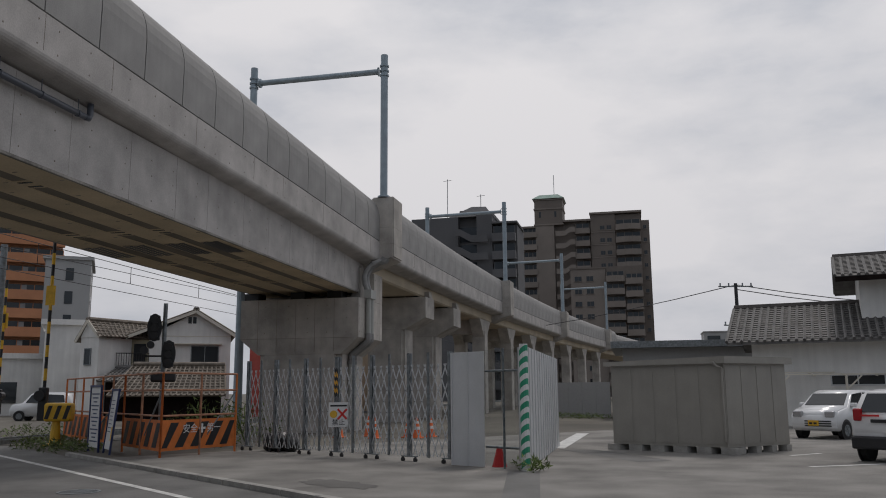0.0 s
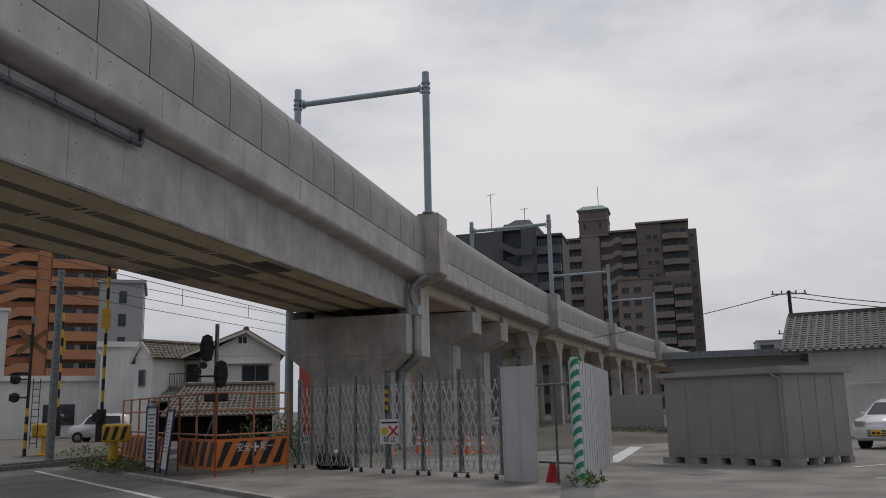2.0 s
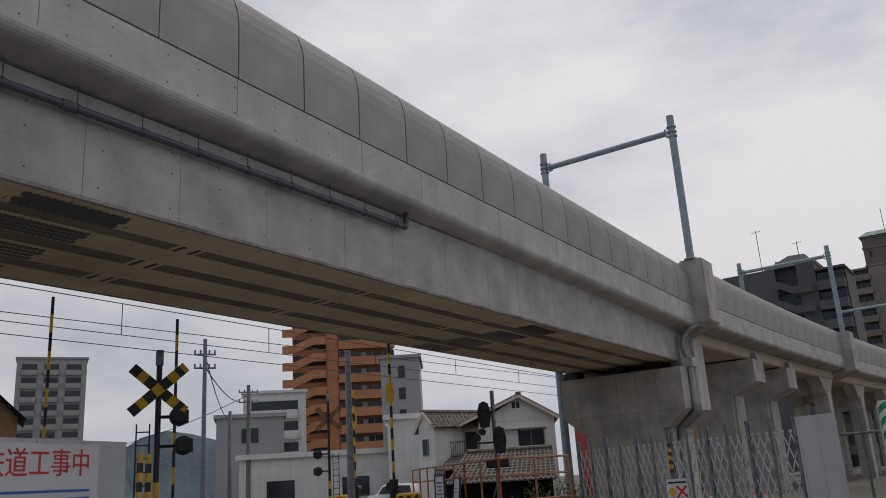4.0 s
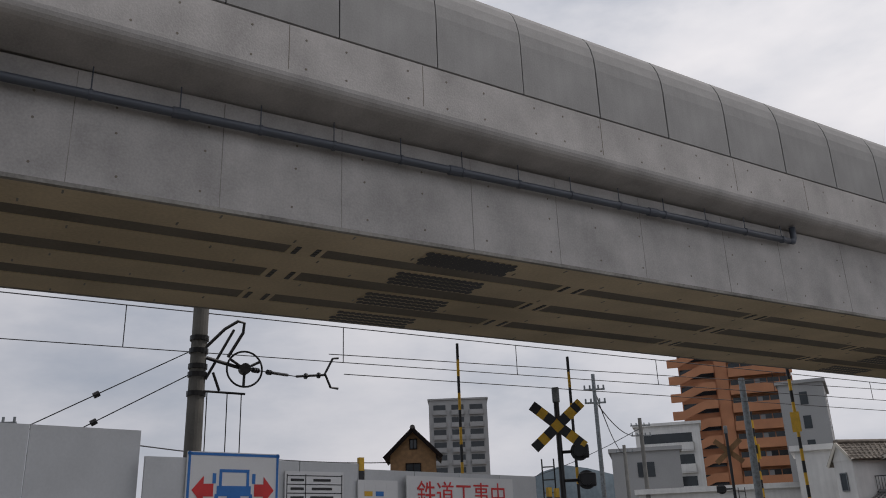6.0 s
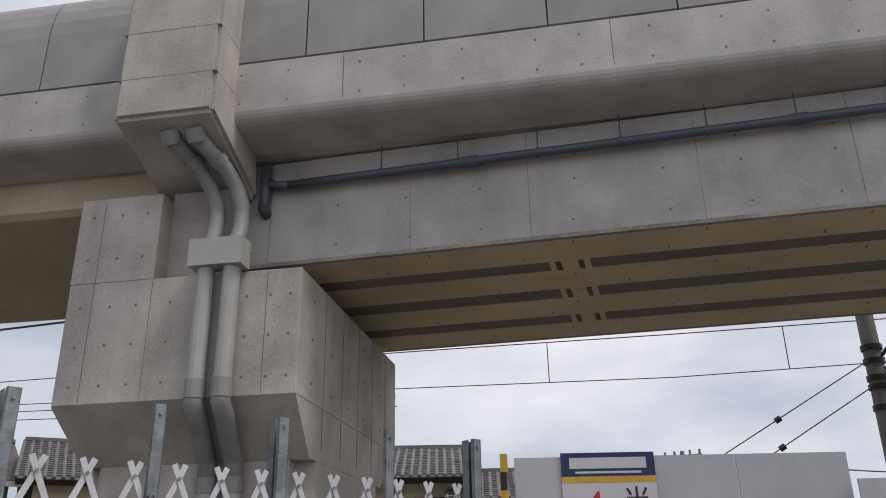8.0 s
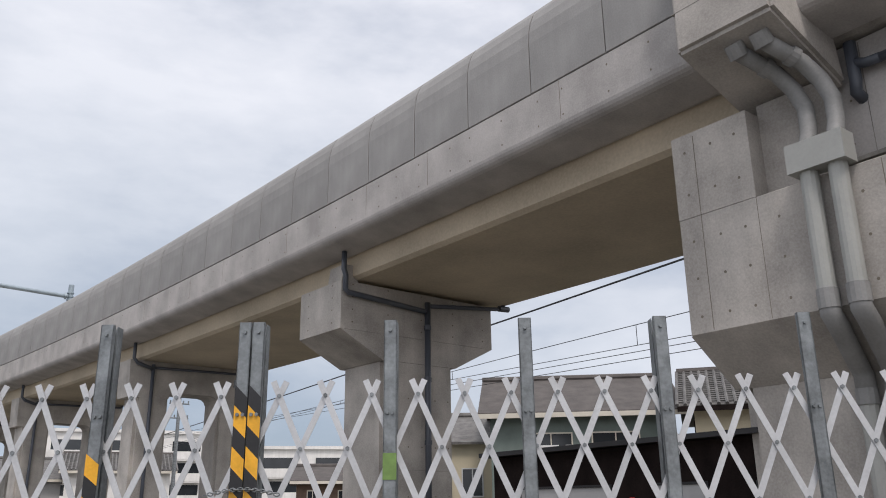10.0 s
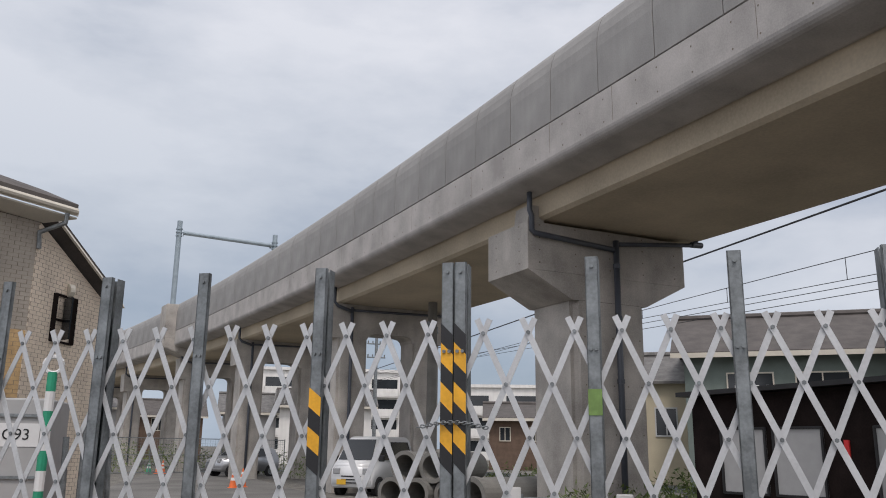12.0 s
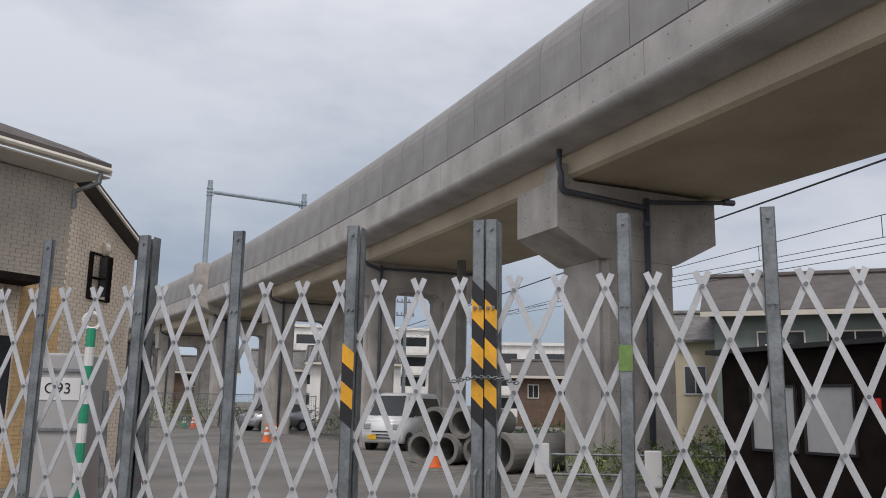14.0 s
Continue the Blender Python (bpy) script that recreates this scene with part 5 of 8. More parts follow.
# contractor's board: plain shapes in its colours
t, o, u, n, L, Hh = sign("contractor_sign", "contractor board with a navy header and yellow stripe", hline(0.14), hline(0.42), 1.5, 3.04)
patch(t, o, u, n, 0, Hh / 2 - 0.14, L, 0.28, NAVY, "header", label="navy header")
patch(t, o, u, n, 0, Hh / 2 - 0.125, L * 0.82, 0.13, SIGNW, "logo_bar", 0.007)
patch(t, o, u, n, 0, Hh / 2 - 0.235, L * 0.7, 0.025, SIGNW, "logo_bar", 0.007)
patch(t, o, u, n, 0, Hh / 2 - 0.32, L, 0.07, YELLOW, "stripe")
text_on(t, o, u, n, -0.2, 0.12, "4", 0.5, RED, "red numeral")
text_on(t, o, u, n, 0.32, 0.18, "\u5f53", 0.34, BLACK)
text_on(t, o, u, n, -0.2, -0.4, "\u9031", 0.4, RED)
# lane-width sign with a vehicle and arrows
lw = ((-11.2, 1.78), (-11.95, 5.1))
t, o, u, n, L, Hh = sign("detour_sign", "white sign with a blue vehicle between two red arrows", hline(0.16, *lw), hline(0.56, *lw), 1.4, 2.74)
for x, y, w, h in ((0, Hh / 2 - .03, L, .035), (0, -Hh / 2 + .03, L, .035), (-L / 2 + .03, 0, .035, Hh), (L / 2 - .03, 0, .035, Hh)):
    patch(t, o, u, n, x, y, w, h, BLUE, "border")
for s in (-1, 1):
    bm = B()
    pts = [o + u * (s * x) + Z * y + n * .005 for x, y in ((0.30, 0.1), (0.44, 0.1), (0.44, 0.0), (0.60, 0.18), (0.44, 0.36), (0.44, 0.26), (0.30, 0.26))]
    a = [bm.verts.new(p) for p in pts]
    b = [bm.verts.new(p + n * .003) for p in pts]
    bm.faces.new(a)
    bm.faces.new(b)
    for i in range(7):
        bm.faces.new((a[i], a[(i + 1) % 7], b[(i + 1) % 7], b[i]))
    part("arrow", bm, RED, t)
for x, y, w, h in ((0, 0.43, .44, .04), (-0.2, 0.32, .04, .2), (0.2, 0.32, .04, .2), (0, 0.17, .5, .13), (0, -0.02, .5, .06), (-.19, -.1, .08, .12), (.19, -.1, .08, .12), (0, 0.08, .2, .06), (-.25, .08, .05, .1), (.25, .08, .05, .1), (-.29, .33, .05, .13), (.29, .33, .05, .13)):
    patch(t, o, u, n, x, y, w, h, BLUE, "vehicle_shape")
patch(t, o, u, n, 0, -0.45, 0.3, 0.05, RED, "text_bar")
# permit table
l2 = ((-11.2, 1.78), (-11.95, 5.1))
t, o, u, n, L, Hh = sign("permit_board", "white construction permit board with a ruled table", hline(0.59, *l2), hline(0.88, *l2), 1.5, 2.52)
for k in range(8):
    patch(t, o, u, n, 0, Hh / 2 - .06 - .12 * k, L * .94, .012, BLACK, "rule")
    patch(t, o, u, n, -L * .3, Hh / 2 - .12 - .12 * k, L * .22, .035, BLACK, "text_bar")
    patch(t, o, u, n, L * .12, Hh / 2 - .12 - .12 * k, L * (.3 + .05 * (k % 3)), .035, BLACK, "text_bar")
for x in (-.47, -.16, .47):
    patch(t, o, u, n, L * x, 0, .012, Hh * .92, BLACK, "rule")
# coloured schedule
l3 = ((-11.97, 5.12), (-13.3, 9.2))
t, o, u, n, L, Hh = sign("schedule_board", "pale schedule board with blue and yellow cells", hline(-0.04, *l3), hline(0.15, *l3), 1.4, 2.42)
for i in range(3):
    for k in range(9):
        if (i + k) % 4 != 3:
            patch(t, o, u, n, (-.25 + .28 * i) * L, Hh / 2 - .1 - .1 * k, L * .2, .07, (YELLOW, BLUE, GREY_L)[i] if k % 3 else SIGNW, "cell")
# railway works sign in red characters
t, o, u, n, L, Hh = sign("works_sign", "white sign announcing railway works in red characters", hline(0.18, *l3), hline(0.80, *l3), 1.3, 2.5, gap=0.12)
text_on(t, o, u, n, 0, Hh / 2 - 0.32, "\u9244\u9053\u5de5\u4e8b\u4e2d", 0.45, RED, "red railway works lettering")
for k in range(3):
    patch(t, o, u, n, 0, Hh / 2 - .72 - .12 * k, L * .85, .04, BLUE, "text_bar")
for (x, y), h in (((-11.95, 5.05), 2.75), ((-10.42, -2.32), 3.05), ((-13.6, 9.7), 2.4), ((-13.9, 10.1), 2.4)):
    c = thing("hazard_post", "yellow and black hazard post at the hoarding end", "post", "hazard posts", (x, y, 0))
    for k in range(14):
        bm = B()
        box(bm, -0.04, 0.04, -0.04, 0.04, h * k / 14, h * (k + 1) / 14)
        part("band", bm, YELLOW if k % 2 else BLACK, c)

# ---- railway and overhead line ----
sheet("track_bed", [(-22.6, -120), (-16.6, -120), (-16.6, 6.0), (-22.6, 10.5)], 0.02, GRAVEL, "grey ballast bed of the old railway", "track bed")
sheet("track_bed_north", [(-22.6, 19.5), (-16.9, 23.5), (-19.5, 140), (-25.5, 140)], 0.02, GRAVEL, "grey ballast bed of the old railway beyond the crossing", "track bed")
for x in (-20.1, -19.03):
    bm = B()
    box(bm, x - .035, x + .035, -120, 140, 0.03, 0.17)
    solid("rail", bm, STEEL, "steel rail of the old railway line", "rail", "structure")


def wire(name, pts, r, label, mat=WIRE):
    bm = B()
    tube(bm, pts, r, 5)
    return solid(name, bm, mat, label, "wire", group="overhead wires")


def sag(a, b, drop, n=10):
    a, b = Vector(a), Vector(b)
    return [a.lerp(b, i / n) - Z * drop * 4 * (i / n) * (1 - i / n) for i in range(n + 1)]


def messenger_z(y):
    y = max(y, -34.0)
    return 6.748 - 0.012 * y if y > 0 else 6.748 - 0.021 * y - 0.0004 * y * y


def contact_z(y):
    return 5.76 - 0.0325 * max(min(y, 0.0), -34.0)


TRACK = [-120, -80, -50] + list(range(-34, 6, 2)) + [10, 30, 60, 100, 140]
wire("messenger_wire", [(-19.0, y, messenger_z(y)) for y in TRACK], 0.014, "taut black messenger wire over the railway")
wire("contact_wire", [(-19.0, y, contact_z(y)) for y in TRACK], 0.012, "taut black contact wire over the railway")
wire("contact_wire", [(-18.9, y, 5.45 - 0.004 * (y - 7)) for y in (7.6, 20, 40, 80, 140)], 0.012, "second contact wire beyond the tensioner")
wire("feeder_wire", [(-18.9, y, 5.92 + 0.01 * (y - 7)) for y in (7.2, 20, 40, 80, 140)], 0.012, "second messenger wire beyond the tensioner")
for k in range(-10, 16):
    y = -2.78 + 5.2 * k
    bm = B()
    rod(bm, (-19.0, y, contact_z(y)), (-19.0, y, messenger_z(y)), 0.012, 5)
    solid("dropper", bm, WIRE, "thin dropper between messenger and contact wire", "wire", group="droppers")
for z, d, x in ((7.7, .1, -16.3), (5.78, 0, -19.0), (5.57, 0, -19.1)):
    wire("power_cable", sag((x, -6.5, z), (x - 2.5, -75, z + .2) if z > 7 else (x, -75, z + 2.2), d), 0.03 if z > 7 else .012, "black cable strung along the railway south of the road")


def tension_pole():
    t = thing("catenary_pole", "concrete catenary pole with steel bands and a tensioning wheel", "catenary pole", "catenary poles", (-17.5, 3.74, 0))
    bm = B()
    rod(bm, (0, 0, 0), (0, 0, 9.2), 0.19, 18, 0.15)
    part("pole", bm, PIPEC, t)
    for z in (4.55, 4.95, 5.12, 5.45, 5.72):
        bm = B()
        rod(bm, (0, 0, z - .05), (0, 0, z + .05), 0.2, 16)
        part("band", bm, BLACK, t)
    bm = B()
    tube(bm, [(0.1, 0.1, 5.5), (0.1, 0.5, 5.95), (0.1, 0.78, 6.15), (0.1, 0.92, 6.12), (0.1, 0.9, 5.9), (0.1, 0.6, 5.35)], 0.035, 8)
    tube(bm, [(0.1, 0.15, 4.85), (0.1, 0.7, 5.95)], 0.03, 8)
    rod(bm, (0.1, 0.15, 5.3), (0.1, 1.0, 5.1), 0.04, 8)
    rod(bm, (0.1, 0.1, 4.6), (0.1, 1.0, 4.58), 0.025, 8)
    rod(bm, (0.1, 0.3, 5.0), (0.1, 0.45, 4.62), 0.03, 8)
    part("bracket", bm, BLACK, t)
    c = Vector((0.16, 0.95, 5.1))
    bm = B()
    ring = [c + 0.38 * Vector((0, math.cos(a), math.sin(a))) for a in (2 * math.pi * k / 28 for k in range(29))]
    for p, q in zip(ring, ring[1:]):
        rod(bm, p, q, 0.022, 6)
    for a in (0.5, 0.5 + 2.09, 0.5 + 4.19):
        rod(bm, c, c + 0.38 * Vector((0, math.cos(a), math.sin(a))), 0.03, 6)
    rod(bm, c - Vector((.08, 0, 0)), c + Vector((.08, 0, 0)), 0.12, 14)
    part("tension_wheel", bm, BLACK, t)
    bm = B()
    for dy in (0.2, 0.62, 0.92):
        rod(bm, (0.1, dy, 4.58), (0.1, dy + .02, 1.0), 0.012, 5)
    part("weight_rope", bm, WIRE, t)
    bm = B()
    rod(bm, (0.1, 1.0, 5.12), (-1.3, 2.6, 5.3), 0.012, 5)
    for k, f in enumerate((.12, .16, .2, .4, .44)):
        p = Vector((0.1, 1.0, 5.12)).lerp(Vector((-1.3, 2.6, 5.3)), f)
        rod(bm, p, p + Vector((-.025, .03, 0)), 0.06, 8)
    rod(bm, (-.6, 1.8, 5.21), (-1.05, 2.3, 5.27), 0.035, 8)
    rod(bm, (-1.3, 2.6, 5.3), (-1.5, 3.4, 5.42), 0.03, 6)
    for f in (.3, .75):
        p = Vector((-1.3, 2.6, 5.3)).lerp(Vector((-1.5, 3.4, 5.42)), f)
        rod(bm, p, p + Vector((-.01, .04, 0)), 0.075, 8)
    part("insulator_string", bm, BLACK, t)
    bm = B()
    for (z, zz) in ((5.45, 3.2), (4.95, 2.6)):
        rod(bm, (0, -0.15, z), (-0.4, -4.2, zz), 0.012, 5)
        p = Vector((0, -.15, z)).lerp(Vector((-.4, -4.2, zz)), .42)
        rod(bm, p, p + Vector((0, -.1, -.06)), .06, 8)
    part("guy_wire", bm, WIRE, t)
    bm = B()
    tube(bm, [(-1.5, 3.75, 5.86), (-1.5, 3.6, 5.84), (-1.5, 3.4, 5.45), (-1.5, 3.55, 5.12), (-1.5, 3.75, 5.1)], 0.03, 6)
    part("yoke", bm, BLACK, t)


tension_pole()


def plain_pole(x, y, h, r, label, mat=PIPEC, arms=(), group="poles"):
    t = thing("utility_pole", label, "utility pole", group, (x, y, 0))
    bm = B()
    rod(bm, (0, 0, 0), (0, 0, h), r, 14, r * .75)
    part("pole", bm, mat, t)
    for z, w, a in arms:
        bm = B()
        d = Vector((math.cos(a), math.sin(a), 0)) * w / 2
        rod(bm, Z * z - d, Z * z + d, 0.05, 6)
        for f in (-.9, -.4, .4, .9):
            rod(bm, Z * z + d * f, Z * (z + .22) + d * f, .05, 6)
        part("cross_arm", bm, STEEL, t)
    return t


plain_pole(-16.3, 32.4, 9.0, 0.2, "grey catenary pole beyond the girder", MAST)
plain_pole(-21.8, 24.9, 6.85, 0.15, "grey steel pole beside the crossing", STEEL)
plain_pole(-34.0, 27.8, 9.4, 0.13, "thin utility pole behind the crossing", STEEL, ((8.6, 1.1, 1.0), (7.9, 1.1, 1.0)))
plain_pole(-52, 47, 10.2, 0.2, "concrete utility pole among the houses", PIPEC, ((9.6, 1.6, 1.0), (8.8, 1.6, 1.0)))
plain_pole(-60, 52, 9.0, 0.2, "concrete utility pole among the houses", PIPEC, ((8.4, 1.6, 1.0),))
plain_pole(6.6, 56, 8.3, 0.14, "dark utility pole beyond the tiled house", BLACK, ((8.1, 2.2, 0.2), (5.6, 1.8, .2)))
plain_pole(-9.6, -27.5, 9.6, 0.19, "pale concrete pole beyond the yard", PIPEC, ((5.5, 1.4, 1.0),))
plain_pole(-16.5, -60.0, 9.5, 0.15, "thin utility pole south of the yard", STEEL, ((9, 1.4, 0), (8, 1.4, 0)))
plain_pole(-35.5, 0.3, 6.4, 0.12, "thin utility pole beyond the hoarding", STEEL, ((6.2, 1.6, 1.2), (5.7, 1.6, 1.2)))
for a, b, dr in (((6.6, 56, 8.2), (-30, 110, 9), 1.0), ((6.6, 56, 8.2), (40, 70, 8), 1.2), ((6.6, 56, 7.9), (40, 70, 7.6), 1.2),
                 ((-35.5, .3, 6.2), (-60, -22, 6.4), .5), ((-35.5, .3, 5.8), (-60, -22, 5.9), .5), ((-35.5, .3, 6.2), (-50, 26, 6.4), .6), ((-34, 27.8, 8.6), (-60, 52, 8.2), .8), ((-34, 27.8, 8), (-52, 47, 9), .8), ((-52, 47, 9.4), (-110, 60, 9), 2)):
    wire("power_line", sag(a, b, dr), 0.03, "sagging power line between poles")


# ---- houses ----
def gable_house(at, turn, w, d, eave, ridge, wall, roof, label, over=0.5, windows=(), ridge_along="x", tiles=False, trim=None, group="houses"):
    """Local x along the width, y into depth; the front wall is at y = 0."""
    h = thing("house", label, "house", group, at, turn)
    bm = B()
    if ridge_along == "x":
        prism_pts = [(0, 0), (0, eave), (d / 2, ridge - 0.05), (d, eave), (d, 0)]
        a = [bm.verts.new((0, y, z)) for y, z in prism_pts]
        b = [bm.verts.new((w, y, z)) for y, z in prism_pts]
    else:
        prism_pts = [(0, 0), (0, eave), (w / 2, ridge - 0.05), (w, eave), (w, 0)]
        a = [bm.verts.new((x, 0, z)) for x, z in prism_pts]
        b = [bm.verts.new((x, d, z)) for x, z in prism_pts]
    bm.faces.new(a)
    bm.faces.new(b[::-1])
    for i in range(5):
        bm.faces.new((a[i], b[i], b[(i + 1) % 5], a[(i + 1) % 5]))
    part("wall", bm, wall, h)
    span_w = (d if ridge_along == "x" else w)
    slope = (ridge - eave) / (span_w / 2)
    for s in (0, 1):
        bm = B()
        e0 = -over if s == 0 else span_w + over
        zl = eave - slope * over + 0.06
        mid = span_w / 2
        l0, l1 = -over, (w if ridge_along == "x" else d) + over
        if ridge_along == "x":
            low = [(l0, e0, zl), (l1, e0, zl), (l1, mid, ridge + 0.06), (l0, mid, ridge + 0.06)]
        else:
            low = [(e0, l0, zl), (e0, l1, zl), (mid, l1, ridge + 0.06), (mid, l0, ridge + 0.06)]
        hexa(bm, low, [(x, y, z + 0.12) for x, y, z in low])
        rf = part("roof", bm, roof, h)
        if tiles:
            n = int((l1 - l0) / 0.3)
            bm = B()
            A0, A1 = Vector(low[0]), Vector(low[1])
            B1, B0 = Vector(low[2]), Vector(low[3])
            up = (B0 - A0).cross(A1 - A0).normalized()
            up = up if up.z > 0 else -up
            for i in range(n + 1):
                f = i / n
                rod(bm, A0.lerp(A1, f) + up * 0.14, B0.lerp(B1, f) + up * 0.14, 0.07, 6)
            m = int((B0 - A0).length / 0.28)
            for k in range(m):
                g = (k + 1) / (m + 1)
                p, q = A0.lerp(B0, g) + up * 0.165, A1.lerp(B1, g) + up * 0.165
                rod(bm, p, q, 0.035, 5)
            tagged(part("tile_course", bm, roof, rf), kind="stuff")
    bm = B()
    if ridge_along == "x":
        rod(bm, (-over, d / 2, ridge + .2), (w + over, d / 2, ridge + .2), 0.16, 8)
    else:
        rod(bm, (w / 2, -over, ridge + .2), (w / 2, d + over, ridge + .2), 0.16, 8)
    if tiles:
        if ridge_along == "x":
            box(bm, -over, w + over, d / 2 - .11, d / 2 + .11, ridge + .1, ridge + .34)
        else:
            box(bm, w / 2 - .11, w / 2 + .11, -over, d + over, ridge + .1, ridge + .34)
    part("ridge", bm, SLATE if tiles and roof is TILE else roof, h)
    if trim:
        bm = B()
        if ridge_along == "x":
            box(bm, -over, w + over, -over - .04, -over + .02, eave - slope * over - .06, eave - slope * over + .14)
        else:
            for s in (-1, 1):
                strip(bm, (w / 2, -over - .01, ridge + .08), (w / 2 + s * (w / 2 + over), -over - .01, eave - slope * over + .06), .24, .05, (0, -1, 0))
        part("fascia_trim", bm, trim, h)
    for side, x, z, ww, hh in windows:
        bm, bf = B(), B()
        if side == "f":
            box(bm, x, x + ww, -0.02, 0.05, z, z + hh)
            for q in ((x - .06, x, z - .06, z + hh + .06), (x + ww, x + ww + .06, z - .06, z + hh + .06), (x, x + ww, z - .06, z), (x, x + ww, z + hh, z + hh + .06), (x + ww / 2 - .025, x + ww / 2 + .025, z, z + hh)):
                box(bf, q[0], q[1], -0.05, 0.02, q[2], q[3])
        else:
            X, s = (0, -1) if side == "l" else (w, 1)
            box(bm, X - .03, X + .03, x, x + ww, z, z + hh)
            for q in ((x - .06, x, z - .06, z + hh + .06), (x + ww, x + ww + .06, z - .06, z + hh + .06), (x, x + ww, z - .06, z), (x, x + ww, z + hh, z + hh + .06)):
                box(bf, X - .05, X + .05, q[0], q[1], q[2], q[3])
        wi = part("window", bm, DARKW, h)
        part("window_frame", bf, trim or WHITE_P, wi)
    return h


# white tiled house beyond the crossing: a gabled main block, a wing turned sideways and a recessed balcony between them
def roof_plane(h, a, b, c, d, mat, pitch=0.3):
    """A tiled slope with eave a-b and ridge d-c, with rolls running up it and a course line at each row."""
    a, b, c, d = Vector(a), Vector(b), Vector(c), Vector(d)
    up = (b - a).cross(d - a).normalized()
    up = up if up.z > 0 else -up
    bm = B()
    hexa(bm, [a, b, c, d], [p + up * .1 for p in (a, b, c, d)])
    rf = part("roof", bm, mat, h)
    bm = B()
    n = max(2, int((b - a).length / pitch))
    for i in range(n + 1):
        rod(bm, a.lerp(b, i / n) + up * .11, d.lerp(c, i / n) + up * .11, .065, 5)
    m = max(2, int((d - a).length / .28))
    for k in range(1, m):
        rod(bm, a.lerp(d, k / m) + up * .14, b.lerp(c, k / m) + up * .14, .03, 4)
    tagged(part("tile_course", bm, mat, rf), kind="stuff")
    bm = B()
    rod(bm, d + up * .16, c + up * .16, .15, 8)
    part("ridge", bm, mat, h)


def framed_window(h, x0, x1, z0, z1, y=0.0, frame=None):
    """A two-pane sliding window in a wall that looks along -y."""
    bm, bf = B(), B()
    box(bm, x0, x1, y - .02, y + .04, z0, z1)
    for q in ((x0 - .06, x0, z0 - .06, z1 + .06), (x1, x1 + .06, z0 - .06, z1 + .06), (x0, x1, z0 - .06, z0), (x0, x1, z1, z1 + .06), ((x0 + x1) / 2 - .025, (x0 + x1) / 2 + .025, z0, z1)):
        box(bf, q[0], q[1], y - .06, y + .02, q[2], q[3])
    w = part("window", bm, DARKW, h)
    part("window_frame", bf, frame or STEEL, w)


def white_house():
    h = thing("house", "white rendered house with brown tiled gables and a recessed balcony", "house", "houses", (-33.2, 51.6, 0), 30)
    # main block, its gable end to the railway
    bm = B()
    pts = [(.3, 0), (.3, 5.55), (3.34, 7.2), (5.8, 5.75), (5.8, 0)]
    a, b = [bm.verts.new((x, 0, z)) for x, z in pts], [bm.verts.new((x, 7.5, z)) for x, z in pts]
    bm.faces.new(a)
    bm.faces.new(b[::-1])
    for i in range(5):
        bm.faces.new((a[i], b[i], b[(i + 1) % 5], a[(i + 1) % 5]))
    part("wall", bm, WHITE, h)
    roof_plane(h, (-1.24, -.45, 5.38), (-1.24, 8, 5.38), (3.34, 8, 7.27), (3.34, -.45, 7.27), TILE_B)
    roof_plane(h, (6.15, 8, 5.55), (6.15, -.45, 5.55), (3.34, -.45, 7.27), (3.34, 8, 7.27), TILE_B)
    for p, q in (((3.34, -.47, 7.25), (-1.24, -.47, 5.36)), ((3.34, -.47, 7.25), (6.15, -.47, 5.53))):
        bm = B()
        strip(bm, p, q, .22, .05, (0, -1, 0))
        part("verge_board", bm, TRIMW, h)
    framed_window(h, 3.15, 4.94, 3.52, 4.79)
    for x in (2.83, 3.15):
        bm = B()
        box(bm, x, x + .24, -.02, .03, 6.42, 6.88)
        part("attic_vent", bm, DARKW, h)
    bm = B()
    box(bm, 1.64, 5.2, -.35, .0, 4.93, 5.0)
    part("window_hood", bm, TRIMW, h)
    bm = B()
    box(bm, .3, 5.8, -.02, .0, 5.48, 5.54)
    part("string_course", bm, TRIMW, h)
    # wing with its gable turned to the crossing
    bm = B()
    base = [(-4.05, -.5), (-2.82, -1.6), (-.9, .6), (-.9, 4), (-4.05, 4)]
    lo, hi = [bm.verts.new((x, y, 0)) for x, y in base], [bm.verts.new((x, y, 5.3)) for x, y in base]
    bm.faces.new(lo[::-1])
    bm.faces.new(hi)
    for i in range(5):
        bm.faces.new((lo[i], lo[(i + 1) % 5], hi[(i + 1) % 5], hi[i]))
    part("wall", bm, WHITE, h)
    bm = B()
    hexa(bm, [(-4.1, -.52, 5.3), (-2.82, -1.62, 5.3), (-2.7, -1.4, 5.3), (-4.0, -.4, 5.3)], [(-3.62, -.95, 6.35), (-3.56, -1.0, 6.35), (-3.5, -.8, 6.35), (-3.55, -.75, 6.35)])
    part("gable", bm, WHITE, h)
    roof_plane(h, (-2.85, -1.95, 5.28), (.3, .75, 5.34), (.1, 2.6, 6.42), (-3.65, -.95, 6.42), TILE_B)
    roof_plane(h, (.3, 4.4, 5.0), (-4.45, -.1, 5.0), (-3.65, -.95, 6.42), (.1, 2.6, 6.42), TILE_B)
    for p, q in (((-3.65, -1.2, 6.4), (-2.8, -2.0, 5.26)), ((-3.65, -1.2, 6.4), (-4.45, -.35, 5.0))):
        bm = B()
        strip(bm, p, q, .2, .05, (-.67, -.74, 0))
        part("verge_board", bm, TRIMW, h)
    bm, bf = B(), B()
    wu, wo = Vector((.745, -.667, 0)), Vector((-3.72, -.82, 0))
    wn_ = Vector((-.667, -.745, 0))
    strip(bm, wo + wu * .27 + Z * 3.5 + wn_ * .02, wo + wu * .27 + Z * 4.5 + wn_ * .02, .52, .04, wn_)
